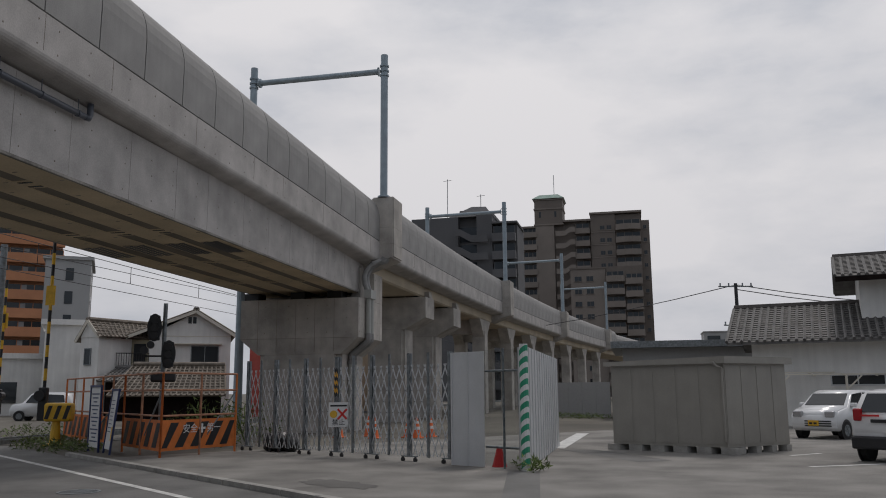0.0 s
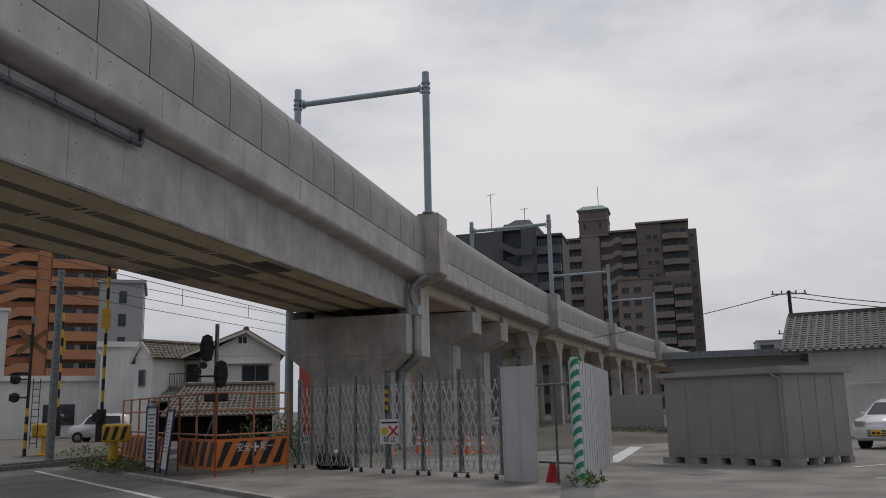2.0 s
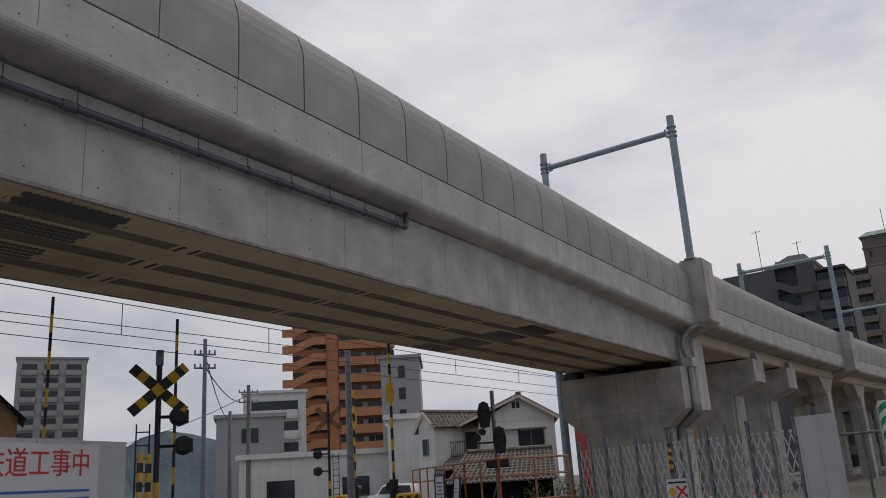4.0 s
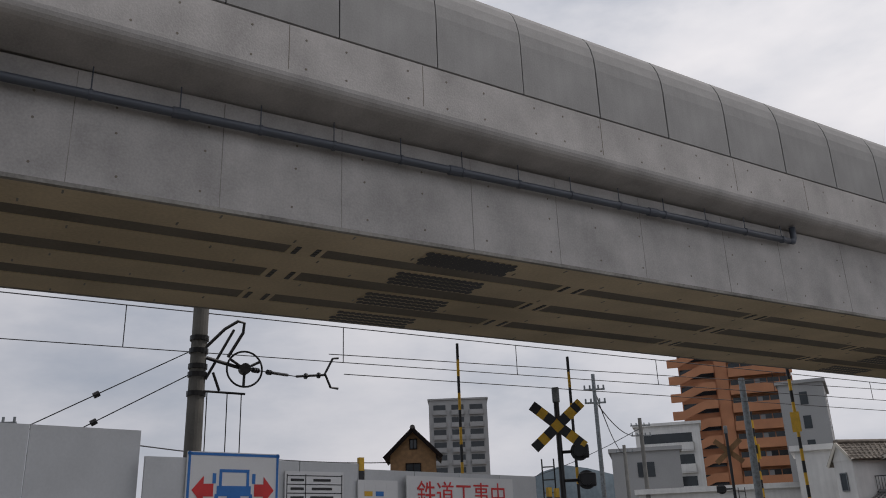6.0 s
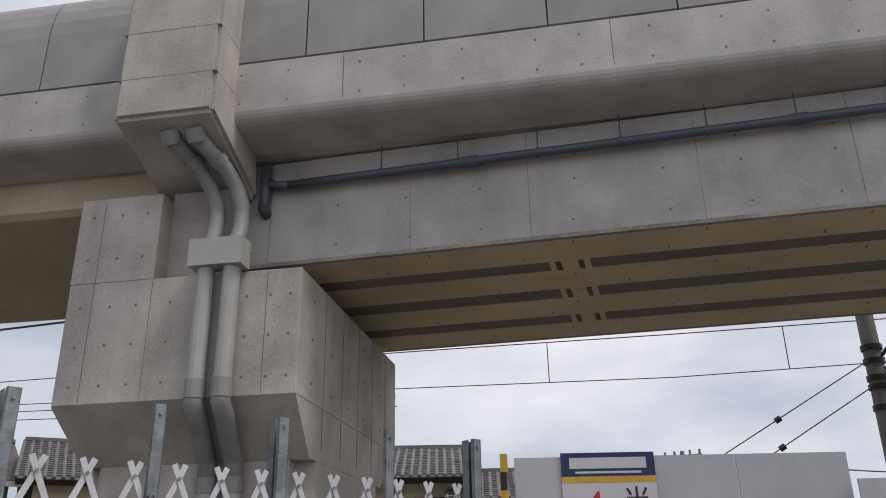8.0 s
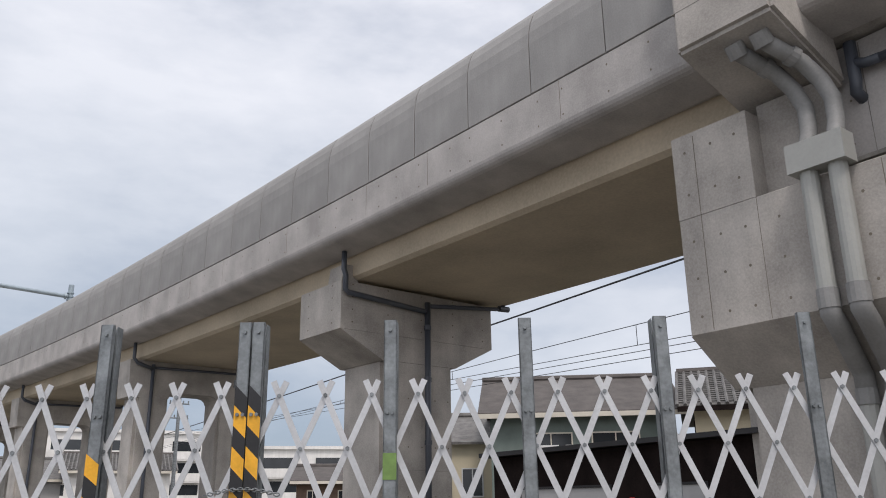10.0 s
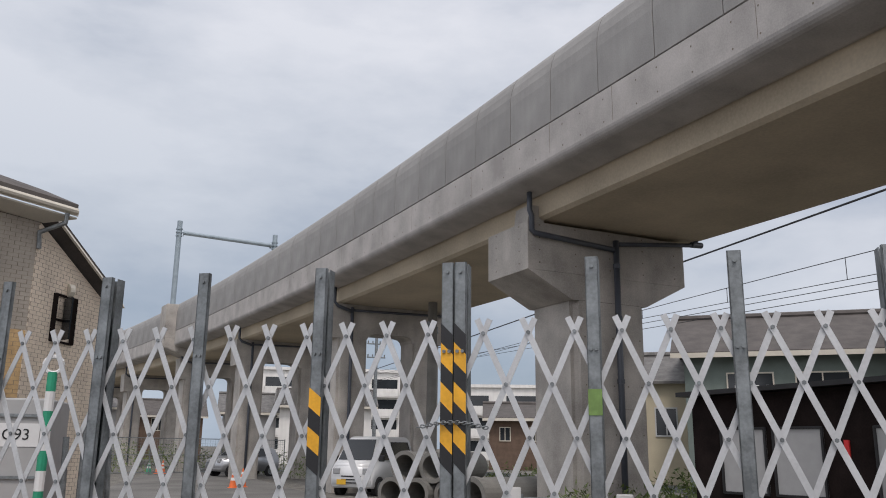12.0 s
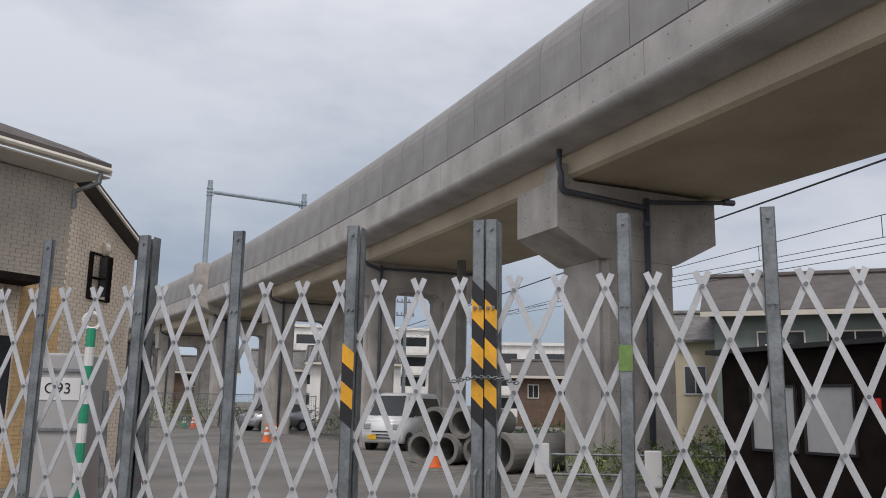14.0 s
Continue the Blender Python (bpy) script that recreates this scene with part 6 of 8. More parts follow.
    for a in (0.0, .54):
        strip(bf, wo + wu * a + Z * 3.44 + wn_ * .03, wo + wu * a + Z * 4.56 + wn_ * .03, .06, .07, wn_)
    for z in (3.46, 4.54):
        strip(bf, wo + Z * z + wn_ * .03, wo + wu * .54 + Z * z + wn_ * .03, .06, .07, wn_)
    w = part("window", bm, DARKW, h)
    part("window_frame", bf, STEEL, w)
    # recessed balcony
    bm = B()
    box(bm, -1.75, .3, .9, 1.0, 0, 5.3)
    part("recess_wall", bm, CREAM, h)
    bm = B()
    box(bm, -.75, .05, .84, .9, 3.3, 5.0)
    part("balcony_door", bm, DARKW, h)
    bm = B()
    box(bm, -1.8, .35, -.6, .9, 3.15, 3.35)
    part("balcony_floor", bm, DARKWOOD, h)
    bm = B()
    for k in range(14):
        rod(bm, (-1.75 + .16 * k, -.55, 3.35), (-1.75 + .16 * k, -.55, 4.25), .016, 5)
    rod(bm, (-1.8, -.55, 4.28), (.35, -.55, 4.28), .03, 6)
    part("balcony_rail", bm, BLACK, h)
    # lean-to below the balcony
    roof_plane(h, (-2.7, -2.6, 2.3), (.6, -2.6, 2.3), (.6, -.6, 3.15), (-1.7, -.6, 3.15), TILE)
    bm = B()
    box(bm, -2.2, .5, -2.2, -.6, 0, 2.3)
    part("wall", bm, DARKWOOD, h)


white_house()
h = thing("outbuilding", "low outbuilding with a wide brown tiled roof behind the site fence", "outbuilding", "houses", (-28.6, 42.7, 0), 30)
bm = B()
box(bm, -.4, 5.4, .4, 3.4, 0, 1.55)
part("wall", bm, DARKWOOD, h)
roof_plane(h, (-.9, -.4, 1.35), (5.6, -.4, 1.35), (5.6, 2.0, 3.15), (.3, 2.0, 3.15), TILE_B)
roof_plane(h, (5.6, 4.3, 1.5), (-.9, 4.3, 1.5), (.3, 2.0, 3.15), (5.6, 2.0, 3.15), TILE_B)
gable_house((-24.7, 50.5, 0), 20, 6.5, 7, 5.2, 6.6, REDWALL, TILE_B, "bright red rendered house beside the viaduct", over=.3, ridge_along="y", windows=(("f", 2.4, 2.3, .7, 1.1),))
gable_house((-24.5, 58, 0), 20, 9, 9, 6.9, 9.2, CREAM, TILE, "cream house with a pale roof beyond the red one", over=.3, ridge_along="y")
# brown house beyond the railway
gable_house((-45.3, 21.3, 0), 62, 2.7, 4.2, 6.3, 7.6, BROWNWALL, SLATE, "brown clad house with a dark gable roof", over=.35, ridge_along="y", windows=(("f", .95, 4.9, .8, .8), ("f", 1.2, 6.6, .35, .5), ("r", 1.2, 4.2, .7, 1.2), ("r", 3.2, 4.2, .7, 1.2)), trim=DARKWOOD)


# traditional tiled house behind the car park
gable_house((4.9, 37.4, 0), -12, 16, 6.4, 3.68, 5.05, WHITE, TILE, "large old white house with a grey tiled roof", over=.9, tiles=True, windows=(("f", 3.0, 1.7, 1.9, .35), ("f", 6.5, 1.5, 2.4, .4), ("f", 9.6, 1.5, 2.4, .4)))
gable_house((9.4, 37.7, 0), -12, 9, 5.4, 6.3, 7.25, WHITE, TILE, "tall upper wing with a grey tiled roof", over=.9, tiles=True, windows=(("f", 2.0, 4.4, 1.5, 1.0),), trim=DARKWOOD)
t = thing("lean_to_roof", "pale slatted lean-to roof along the old house", "carport")
for k in range(9):
    bm = B()
    strip(bm, (4.6 + 1.2 * k, 35.2 + .26 * k, 2.05), (4.6 + 1.2 * k, 37.6 + .26 * k, 2.3), .06, .06, (0, 0, 1))
    part("rafter", bm, TRIMW, t)
for f in (0, .35, .7, 1.0):
    bm = B()
    strip(bm, (4.4, 35.2 + 2.4 * f, 2.1 + .25 * f), (15, 37.5 + 2.4 * f, 2.1 + .25 * f), .12, .05, (0, 0, 1))
    part("batten", bm, TRIMW, t)
for k in range(4):
    bm = B()
    rod(bm, (5.4 + 2.8 * k, 35.4 + .6 * k, 0), (5.4 + 2.8 * k, 35.4 + .6 * k, 2.1), .05, 6)
    strip(bm, (5.4 + 2.8 * k, 35.4 + .6 * k, 1.5), (6.0 + 2.8 * k, 35.5 + .6 * k, 2.05), .05, .05, (0, -1, 0))
    part("post", bm, TRIMW, t)
t = thing("warehouse", "long low pale metal-clad warehouse beyond the shed", "warehouse", "", (-0.6, 46, 0), 0)
bm = B()
box(bm, 0, 9, 0, 10, 0, 3.75)
part("wall", bm, GREY_L, t)
bm = B()
box(bm, -.6, 9.4, -.7, 10, 3.75, 4.1)
part("roof", bm, STEEL, t)
for k in range(24):
    bm = B()
    box(bm, .2 + .37 * k, .26 + .37 * k, -.02, .0, 0, 3.7)
    part("cladding_rib", bm, GREY_L, t)
# pale hoarding under the far spans
hoarding_run((-1.4, 48.5), (-5.5, 50.5), 2.0, "weathered pale hoarding under the viaduct", "hoardings", mat=GREY_L, width=1.0, rib=False)


# ---- towers ----
def tower(at, turn, w, d, floors, fh, wall, balc, label, bays, base=0.0, rows_front=True, side_bays=2, bulge=1.1, top=1.0, roof_mat=None):
    t = thing("apartment_tower", label, "apartment building", "towers", at, turn)
    H = floors * fh + base
    bm = B()
    box(bm, 0, w, 0, d, 0, H + top * .6)
    part("wall", bm, wall, t)
    bm = B()
    box(bm, -.3, w + .3, -.3, d + .3, H + top * .6, H + top)
    part("roof", bm, roof_mat or wall, t)
    for f in range(floors):
        z = base + f * fh
        for x0, x1 in bays:
            bm = B()
            box(bm, x0 + .15, x1 - .15, -.06, .02, z + .9, z + 2.45)
            part("window", bm, DARKW, t)
            if rows_front:
                bm = B()
                box(bm, x0, x1, -bulge, 0, z - .12, z + .08)
                box(bm, x0, x1, -bulge, -bulge + .12, z, z + 1.1)
                for x in (x0, x1 - .12):
                    box(bm, x, x + .12, -bulge, 0, z, z + 1.1)
                part("balcony", bm, balc, t)
        for k in range(side_bays):
            y0 = d * (k + .5) / side_bays - .7
            for X in (-.02, w + .02):
                bm = B()
                box(bm, X - .03, X + .03, y0, y0 + 1.4, z + 1.0, z + 2.2)
                part("window", bm, DARKW, t)
    return t


def flats(name, label, at, turn=0.0):
    return thing(name, label, "apartment building", "towers", at, turn)


def block_wall(t, x0, x1, y0, y1, z1, mat, name="wall"):
    bm = B()
    box(bm, x0, x1, y0, y1, 0, z1)
    return part(name, bm, mat, t)


def slab_of(outline, z0, z1):
    """A flat solid of an (x, y) outline."""
    bm = B()
    a, b = [bm.verts.new((x, y, z0)) for x, y in outline], [bm.verts.new((x, y, z1)) for x, y in outline]
    bm.faces.new(a[::-1])
    bm.faces.new(b)
    for i in range(len(a)):
        bm.faces.new((a[i], a[(i + 1) % len(a)], b[(i + 1) % len(a)], b[i]))
    return bm


def balcony_row(t, x0, x1, z, mat, deep=1.4, bow=0.0, tall=1.15, gap=1.35, panes=3):
    """One storey's balcony: a solid parapet, its slab, and a dark glazed recess with mullions behind it."""
    n = 8 if bow else 1
    pts = [(x0 + (x1 - x0) * i / n, -deep - bow * math.sin(math.pi * i / n)) for i in range(n + 1)]
    inner = [(min(max(x, x0 + .15), x1 - .15), y + .15) for x, y in pts]
    bal = part("balcony", slab_of([(x0, 0)] + pts + [(x1, 0), (x1 - .15, 0)] + inner[::-1] + [(x0 + .15, 0)], z, z + tall), mat, t)
    part("balcony_slab", slab_of([(x0, 0)] + pts + [(x1, 0)], z - .12, z - .004), mat, bal)
    bm = B()
    box(bm, x0 + .12, x1 - .12, -.04, .02, z + .1, z + tall + gap)
    w = part("window", bm, DARKW, t)
    bm = B()
    for k in range(panes + 1):
        x = x0 + .15 + (x1 - x0 - .3) * k / panes
        box(bm, x - .07, x + .07, -.1, -.03, z + .1, z + tall + gap)
    tagged(part("mullion", bm, mat, w), kind="stuff")


def stair_flight(t, pts, z, mat, deep=1.3, tall=1.3):
    """The solid parapet of an outside stair: level, rising, level, along points of (x, rise)."""
    bm = B()
    prism(bm, [(x, z + r) for x, r in pts] + [(x, z + r + tall) for x, r in pts[::-1]], -deep, -deep + .25)
    part("stair_parapet", bm, mat, t)


def small_windows(t, xs, zs, w, hh, y=0.0, sill=None):
    for x in xs:
        for z in zs:
            bm = B()
            box(bm, x, x + w, y - .04, y + .04, z, z + hh)
            p = part("window", bm, DARKW, t)
            if sill:
                bm = B()
                box(bm, x - .15, x + w + .15, y - .12, y, z - .22, z - .04)
                box(bm, x + w * .48, x + w * .52, y - .08, y - .04, z, z + hh)
                part("window_sill", bm, sill, p)


# taupe flats: one long building in several faces, all seen from the road
FH = 3.28
tf = flats("apartment_building", "tall taupe tiled apartment building with curved balconies", (0, 212, 0))
block_wall(tf, -30.4, -23.4, .6, 12, 43.4, BROWN_T)
block_wall(tf, -19.0, -9.7, .6, 14, 44.6, BROWN_T)
block_wall(tf, -9.7, -3.5, -.4, 14, 46.2, BROWN_T)
block_wall(tf, -3.5, 2.9, .1, 14, 46.0, BROWN_T)
block_wall(tf, 2.9, 5.0, .6, 16, 44.3, BROWN_T)
for z0, x0, x1, z1 in ((44.6, -19.2, -9.5, 45.1), (46.2, -9.9, 3.2, 46.7), (43.4, -30.6, -23.2, 43.9)):
    bm = B()
    box(bm, x0, x1, -.9, 14, z0 + .005, z1)
    part("roof", bm, BROWN_L, tf)
for k in range(14):
    z = 44.0 - FH * (k + 1) + .55
    balcony_row(tf, -27.2, -23.5, z - .3, BROWN_L, tall=1.3)
    stair_flight(tf, [(-30.3, .2), (-29.2, .2), (-27.4, -.7)], z - .2, BROWN_L, tall=1.1)
    balcony_row(tf, -13.6, -9.9, z + .1, BROWN_L, tall=1.3, panes=2)
    stair_flight(tf, [(-18.6, -.6), (-16.2, -.6), (-14.8, .3), (-13.6, .3)], z + .1, BROWN_L, deep=2.0)
    balcony_row(tf, -3.4, 2.8, z + .55, BROWN_L, bow=.9, tall=1.35)
    small_windows(tf, (-7.3, -5.6), (z + .9,), 1.1, 1.0, -.4, BROWN_L)
    small_windows(tf, (3.5,), (z + .8,), .75, .9, .6, BROWN_L)
    bm = B()
    box(bm, -9.6, -3.6, -.5, -.4, z + .15, z + .35)
    part("string_course", bm, BROWN_L, tf)
lf = flats("apartment_building", "lower taupe wing with paired balconies in front of the tower", (0, 200, 0))
block_wall(lf, -14.4, -6.1, .2, 10, 30.4, BROWN_L)
block_wall(lf, -6.1, 2.7, .6, 10, 30.9, BROWN_T)
bm = B()
box(bm, -14.6, -6.0, 0, 10, 30.4, 30.8)
part("roof", bm, BROWN_T, lf)
for k in range(9):
    z = 29.0 - 3.06 * k
    small_windows(lf, (-13.4, -10.6), (z - 1.5,), 1.6, 1.15, .2, BROWN_T)
    balcony_row(lf, -6.0, -1.6, z - 1.9, BROWN_L, deep=1.2, bow=.4, tall=1.35, gap=1.1)
    balcony_row(lf, -1.4, 2.6, z - 2.6, BROWN_L, deep=1.2, bow=.4, tall=1.35, gap=1.1)
t = thing("lift_tower", "taupe lift shaft with a green hipped cap above the flats", "tower", "towers", (-24.0, 211, 0))
block_wall(t, .2, 5.0, 0, 6, 44.0, BROWN_L, "shaft")
bm = B()
box(bm, 0, 7.3, 0, 7, 43.99, 51.0)
part("head", bm, BROWN_T, t)
for z in (43.9, 48.1, 50.6):
    bm = B()
    box(bm, -.2, 7.5, -.2, 7.2, z, z + .35)
    part("band_course", bm, BROWN_L, t)
small_windows(t, (1.2, 5.2), (46.0,), .5, 1.5)
bm = B()
hexa(bm, [(-.5, -.5, 51.0), (7.8, -.5, 51.0), (7.8, 7.5, 51.0), (-.5, 7.5, 51.0)], [(1.2, 1.2, 52.3), (6.1, 1.2, 52.3), (6.1, 6, 52.3), (1.2, 6, 52.3)])
part("cap_roof", bm, COPPER, t, "pale green copper cap")
bm = B()
rod(bm, (5.0, 3, 52.2), (5.0, 3, 58), .08, 5)
part("aerial", bm, STEEL, t)
# dark grey flats nearer by, with an outside stair
gt = flats("apartment_building", "dark grey apartment building with an outside stair and stepped roof", (0, 132, 0))
block_wall(gt, -35.8, -27.8, 0, 9, 30.2, GREY_T)
block_wall(gt, -27.8, -24.6, 1.6, 9, 31.6, GREY_T)
block_wall(gt, -24.6, -22.0, -.2, 9, 30.9, GREY_T)
block_wall(gt, -22.0, -18.0, .8, 9, 28.6, GREY_T)
bm = B()
hexa(bm, [(-29.4, 0, 30.2), (-21.9, 0, 30.2), (-21.9, 8, 30.2), (-29.4, 8, 30.2)], [(-25.8, 2, 32.3), (-23.4, 2, 32.2), (-23.4, 6, 32.2), (-25.8, 6, 32.3)])
part("roof", bm, GREY_T, gt)
bm = B()
box(bm, -22.0, -17.8, -.6, 8, 28.7, 29.0)
part("roof", bm, GREY_T, gt)
for k in range(9):
    z = 28.0 - 2.98 * (k + 1) + 1.7
    stair_flight(gt, [(-27.9, 0), (-27.2, 0), (-25.3, -1.1), (-22.6, -1.1)], z, GREY_T, tall=1.15)
    # dark sheet painted in for the shade behind the stair; no window here
    bm = B()
    box(bm, -27.7, -22.7, 1.5, 1.59, z - .6, z + 1.9)
    part("painted_landing_shade", bm, DARKW, gt)
    balcony_row(gt, -21.9, -18.1, z - 1.0, GREY_T, deep=1.2, tall=1.25, panes=2)
    small_windows(gt, (-33.4,), (z - .2,), .9, 1.0)
for x, z0, z1 in ((-30.2, 30.1, 37.6), (-24.4, 31.9, 34.6)):
    bm = B()
    rod(bm, (x, 3, z0), (x, 3, z1), .06, 5)
    rod(bm, (x - .7, 3, z1 - .3), (x + .7, 3, z1 - .2), .04, 5)
    part("aerial", bm, STEEL, gt)
tower((26.0, 330, 0), 0, 14, 14, 7, 3.2, GREY_L, GREY_L, "distant pale office block with a roof tank", [(1, 6), (8, 13)], rows_front=False)
tower((42.0, 330, 0), 0, 20, 14, 6, 3.2, GREY_L, GREY_L, "distant greenish office block", [(1, 9), (11, 19)], rows_front=False)
# orange tower beyond the crossing: balconies step round the corner
ot = flats("apartment_building", "tall orange tiled apartment building with an outside stair and balcony rows", (-101.6, 116.6, 0), 42)
block_wall(ot, -10.6, -4.3, 1.0, 12, 46, BRICK_O)
block_wall(ot, -4.3, -2.2, -.5, 12, 46, BRICK_O)
block_wall(ot, -2.2, 8.2, .6, 12, 46, BRICK_O)
for k in range(14):
    z = 7.2 + 3.1 * k
    stair_flight(ot, [(-12.3, .0), (-10.4, .0), (-6.6, 1.6), (-4.4, 1.6)], z, BRICK_O, deep=1.8, tall=1.5)
    # shade of the stair recess, drawn as a dark sheet
    bm = B()
    box(bm, -10.4, -4.5, .88, .96, z + 1.2, z + 3.0)
    part("painted_landing_shade", bm, DARKW, ot)
    balcony_row(ot, -2.1, 8.4, z + .8, BRICK_O, deep=1.1, bow=.25, tall=1.5, gap=1.0, panes=5)
    bm = B()
    box(bm, 2.2, 3.0, -.14, -.02, z + 1.0, z + 3.2)
    part("balcony_divider", bm, GREY_L, ot)
tower((-70.0, 86.5, 0), 35, 5.2, 12, 6, 2.9, GREY_L, GREY_L, "narrow pale block with small windows", [(2.2, 3.4)], rows_front=False)
tower((-186.5, 99, 0), 60, 14.8, 14, 10, 3.1, GREY_L, GREY_L, "distant pale grey apartment block", [(1.0, 4.4), (5.6, 9.0), (10.2, 13.8)], base=3.0, bulge=.6)
tower((-72, 60.5, 0), 48, 7.2, 12, 3, 3.0, GREY_L, WHITE, "pale grey low-rise block", [(2.5, 4.6)], rows_front=False)
tower((-93, 83, 0), 45, 9, 10, 5, 3.0, WHITE, WHITE, "white mid-rise block beyond the houses", [(1, 8)], rows_front=True, bulge=.5)
tower((-52.5, 46.5, 0), 45, 16, 10, 1, 3.6, WHITE, WHITE, "long white two-storey building behind the crossing", [(2, 4.5), (8, 10.5), (13, 15)], rows_front=False)
tower((-41.3, 51.6, 0), 37, 3.0, 7, 2, 2.95, WHITE, WHITE, "plain white building beside the tiled house", [], rows_front=False, side_bays=1)
# hill behind the town
bm = B()
ring = []
for k in range(40):
    a = radians(30 + 60 * k / 39)
    hgt = 16 + 48 * math.exp(-((k - 14.5) / 3.2) ** 2) + 12 * math.exp(-((k - 22) / 5.0) ** 2) + 2.5 * math.sin(k * 1.7)
    x, y = -820 * math.sin(a), 820 * math.cos(a)
    ring.append((x, y, hgt))
vs = [(bm.verts.new((x, y, 0)), bm.verts.new((x * 1.04, y * 1.04, h))) for x, y, h in ring]
for p, q in zip(vs, vs[1:]):
    bm.faces.new((p[0], q[0], q[1], p[1]))
solid("backdrop", bm, HILL, "hazy wooded hill behind the town", "hill", "structure")


# ---- construction yard south of the road ----
def brick_house():
    """Two-storey house in taupe brick-pattern siding: a flank wall along x and a gable end running back."""
    h = thing("house", "taupe two-storey house with brick-pattern siding and pale gutters", "house", "houses")
    # flank towards the road: from the corner (1.78, -16.92) eastwards
    c = Vector((1.78, -16.92, 0))
    u = Vector((0.87, 0.50, 0))         # along the flank
    v = Vector((-0.46, -0.88, 0))       # along the gable end
    L, D, E = 9.0, 2.3, 5.5
    bm = B()
    base = [c, c + u * L, c + u * L + v * D, c + v * D]
    hexa(bm, base, [base[0] + Z * E, base[1] + Z * (E + .5), base[2] + Z * (E + .2), base[3] + Z * 4.5])
    part("wall", bm, TAN, h)
    bm = B()
    o = [c + u * .02, c + u * L, c + u * L - v * .012, c + u * .02 - v * .012]
    hexa(bm, [q + Z * 3.5 for q in o], [o[0] + Z * 5.5, o[1] + Z * 5.98, o[2] + Z * 5.98, o[3] + Z * 5.5])
    part("flank_siding", bm, TAN_D, h, "darker grey-taupe flank siding")
    bm = B()
    o = [c + u * .02, c + u * .75, c + u * .75 - v * .012, c + u * .02 - v * .012]
    hexa(bm, o, [q + Z * 3.49 for q in o])
    part("corner_siding", bm, TAN_Y, h, "ochre brick-pattern corner strip")
    # courses of the siding
    bm = B()
    for k in range(int(E / 0.075)):
        z = 0.05 + 0.075 * k
        strip(bm, c + Z * z - v * .016, c + u * L + Z * z - v * .016, 0.008, 0.004, -v)
        if z < 5.3:
            f = min(1.0, (5.48 - z) / 1.0)
            strip(bm, c + Z * z - u * .004, c + v * D * f + Z * z - u * .004, 0.008, 0.004, -u)
        n0 = 0.1 if k % 2 else 0.0
        for i in range(18):
            p = c + u * (n0 + .2 * i) + Z * z - v * .016
            strip(bm, p, p + Z * .075, .007, .004, -v)
        for i in range(11):
            s = n0 + .2 * i
            if z < 5.3 - s * .44:
                p = c + v * s + Z * z - u * .004
                strip(bm, p, p + Z * .075, .007, .004, -u)
    tagged(part("siding_course", bm, TAN_J, h), kind="stuff")
    # roof over the flank and sloping down the gable end
    bm = B()
    p = [c - v * .75 - u * 1.1 + Z * 5.76, c - v * 1.5 + u * L + Z * 6.37, c + v * 2.0 + u * L + Z * 7.25, c + v * .6 + u * .4 + Z * 6.1]
    hexa(bm, p, [q + Z * .12 for q in p])
    part("roof", bm, SLATE, h)
    bm = B()
    p = [c - u * .3 + Z * 5.62, c + u * L + Z * 5.7, c + v * (D + .3) + u * L + Z * 4.45, c + v * (D + .3) - u * .3 + Z * 4.45]
    hexa(bm, p, [q + Z * .12 for q in p])
    part("roof", bm, SLATE, h)
    for a, b, w in ((c - v * .78 - u * 1.12 + Z * 5.70, c - v * 1.53 + u * L + Z * 6.3, .2), (c - u * .34 + Z * 5.6, c + v * (D + .3) - u * .34 + Z * 4.42, .22)):
        bm = B()
        strip(bm, a, b, w, .06, -v if w < .22 else -u)
        part("fascia_board", bm, TRIMW, h)
    bm = B()
    p = [c - v * .72 - u * 1.08 + Z * 5.6, c - v * 1.47 + u * L + Z * 6.2, c + u * L + Z * 6.1, c - u * .05 + Z * 5.5]
    hexa(bm, p, [q + Z * .03 for q in p])
    part("eaves_soffit", bm, TRIMW, h)
    bm = B()
    rod(bm, c - v * .84 - u * 1.14 + Z * 5.73, c - v * 1.59 + u * L + Z * 6.33, .06, 8)
    part("gutter", bm, TRIMW, h)
    bm = B()
    tube(bm, [c - v * .82 - u * .95 + Z * 5.66, c - v * .8 - u * .93 + Z * 5.48, c - v * .1 - u * .06 + Z * 5.3, c - v * .06 - u * .06 + Z * 5.0], .045, 8)
    part("downpipe", bm, STEEL, h)
    # window in the gable end
    w0 = c + v * .68 - u * .02
    bm, bf = B(), B()
    strip(bm, w0 + v * .35 + Z * 3.45, w0 + v * .35 + Z * 4.25, .62, .03, -u)
    for s in (0.02, .68):
        strip(bf, w0 + v * s + Z * 3.4, w0 + v * s + Z * 4.3, .07, .09, -u)
    for z in (3.41, 3.82, 4.29):
        strip(bf, w0 + Z * z, w0 + v * .7 + Z * z, .07, .08, -u)
    wi = part("window", bm, DARKW, h)
    part("window_frame", bf, DARKWOOD, wi)
    bm = B()
    rod(bm, w0 + v * .35 + Z * 4.42 - u * .02, w0 + v * .35 + Z * 4.42 - u * .12, .13, 10)
    part("wall_vent", bm, TRIMW, h)
    # awning and dark opening on the flank
    bm = B()
    strip(bm, c - v * .5 + u * .3 + Z * 3.5, c - v * .5 + u * L + Z * 3.75, .9, .12, (0, 0, 1))
    part("awning", bm, DARKWOOD, h)
    bm = B()
    strip(bm, c - v * .03 + u * .78 + Z * 1.7, c - v * .02 + u * L + Z * 1.7, 3.2, .04, -v)
    part("shutter_opening", bm, DARKW, h)


brick_house()

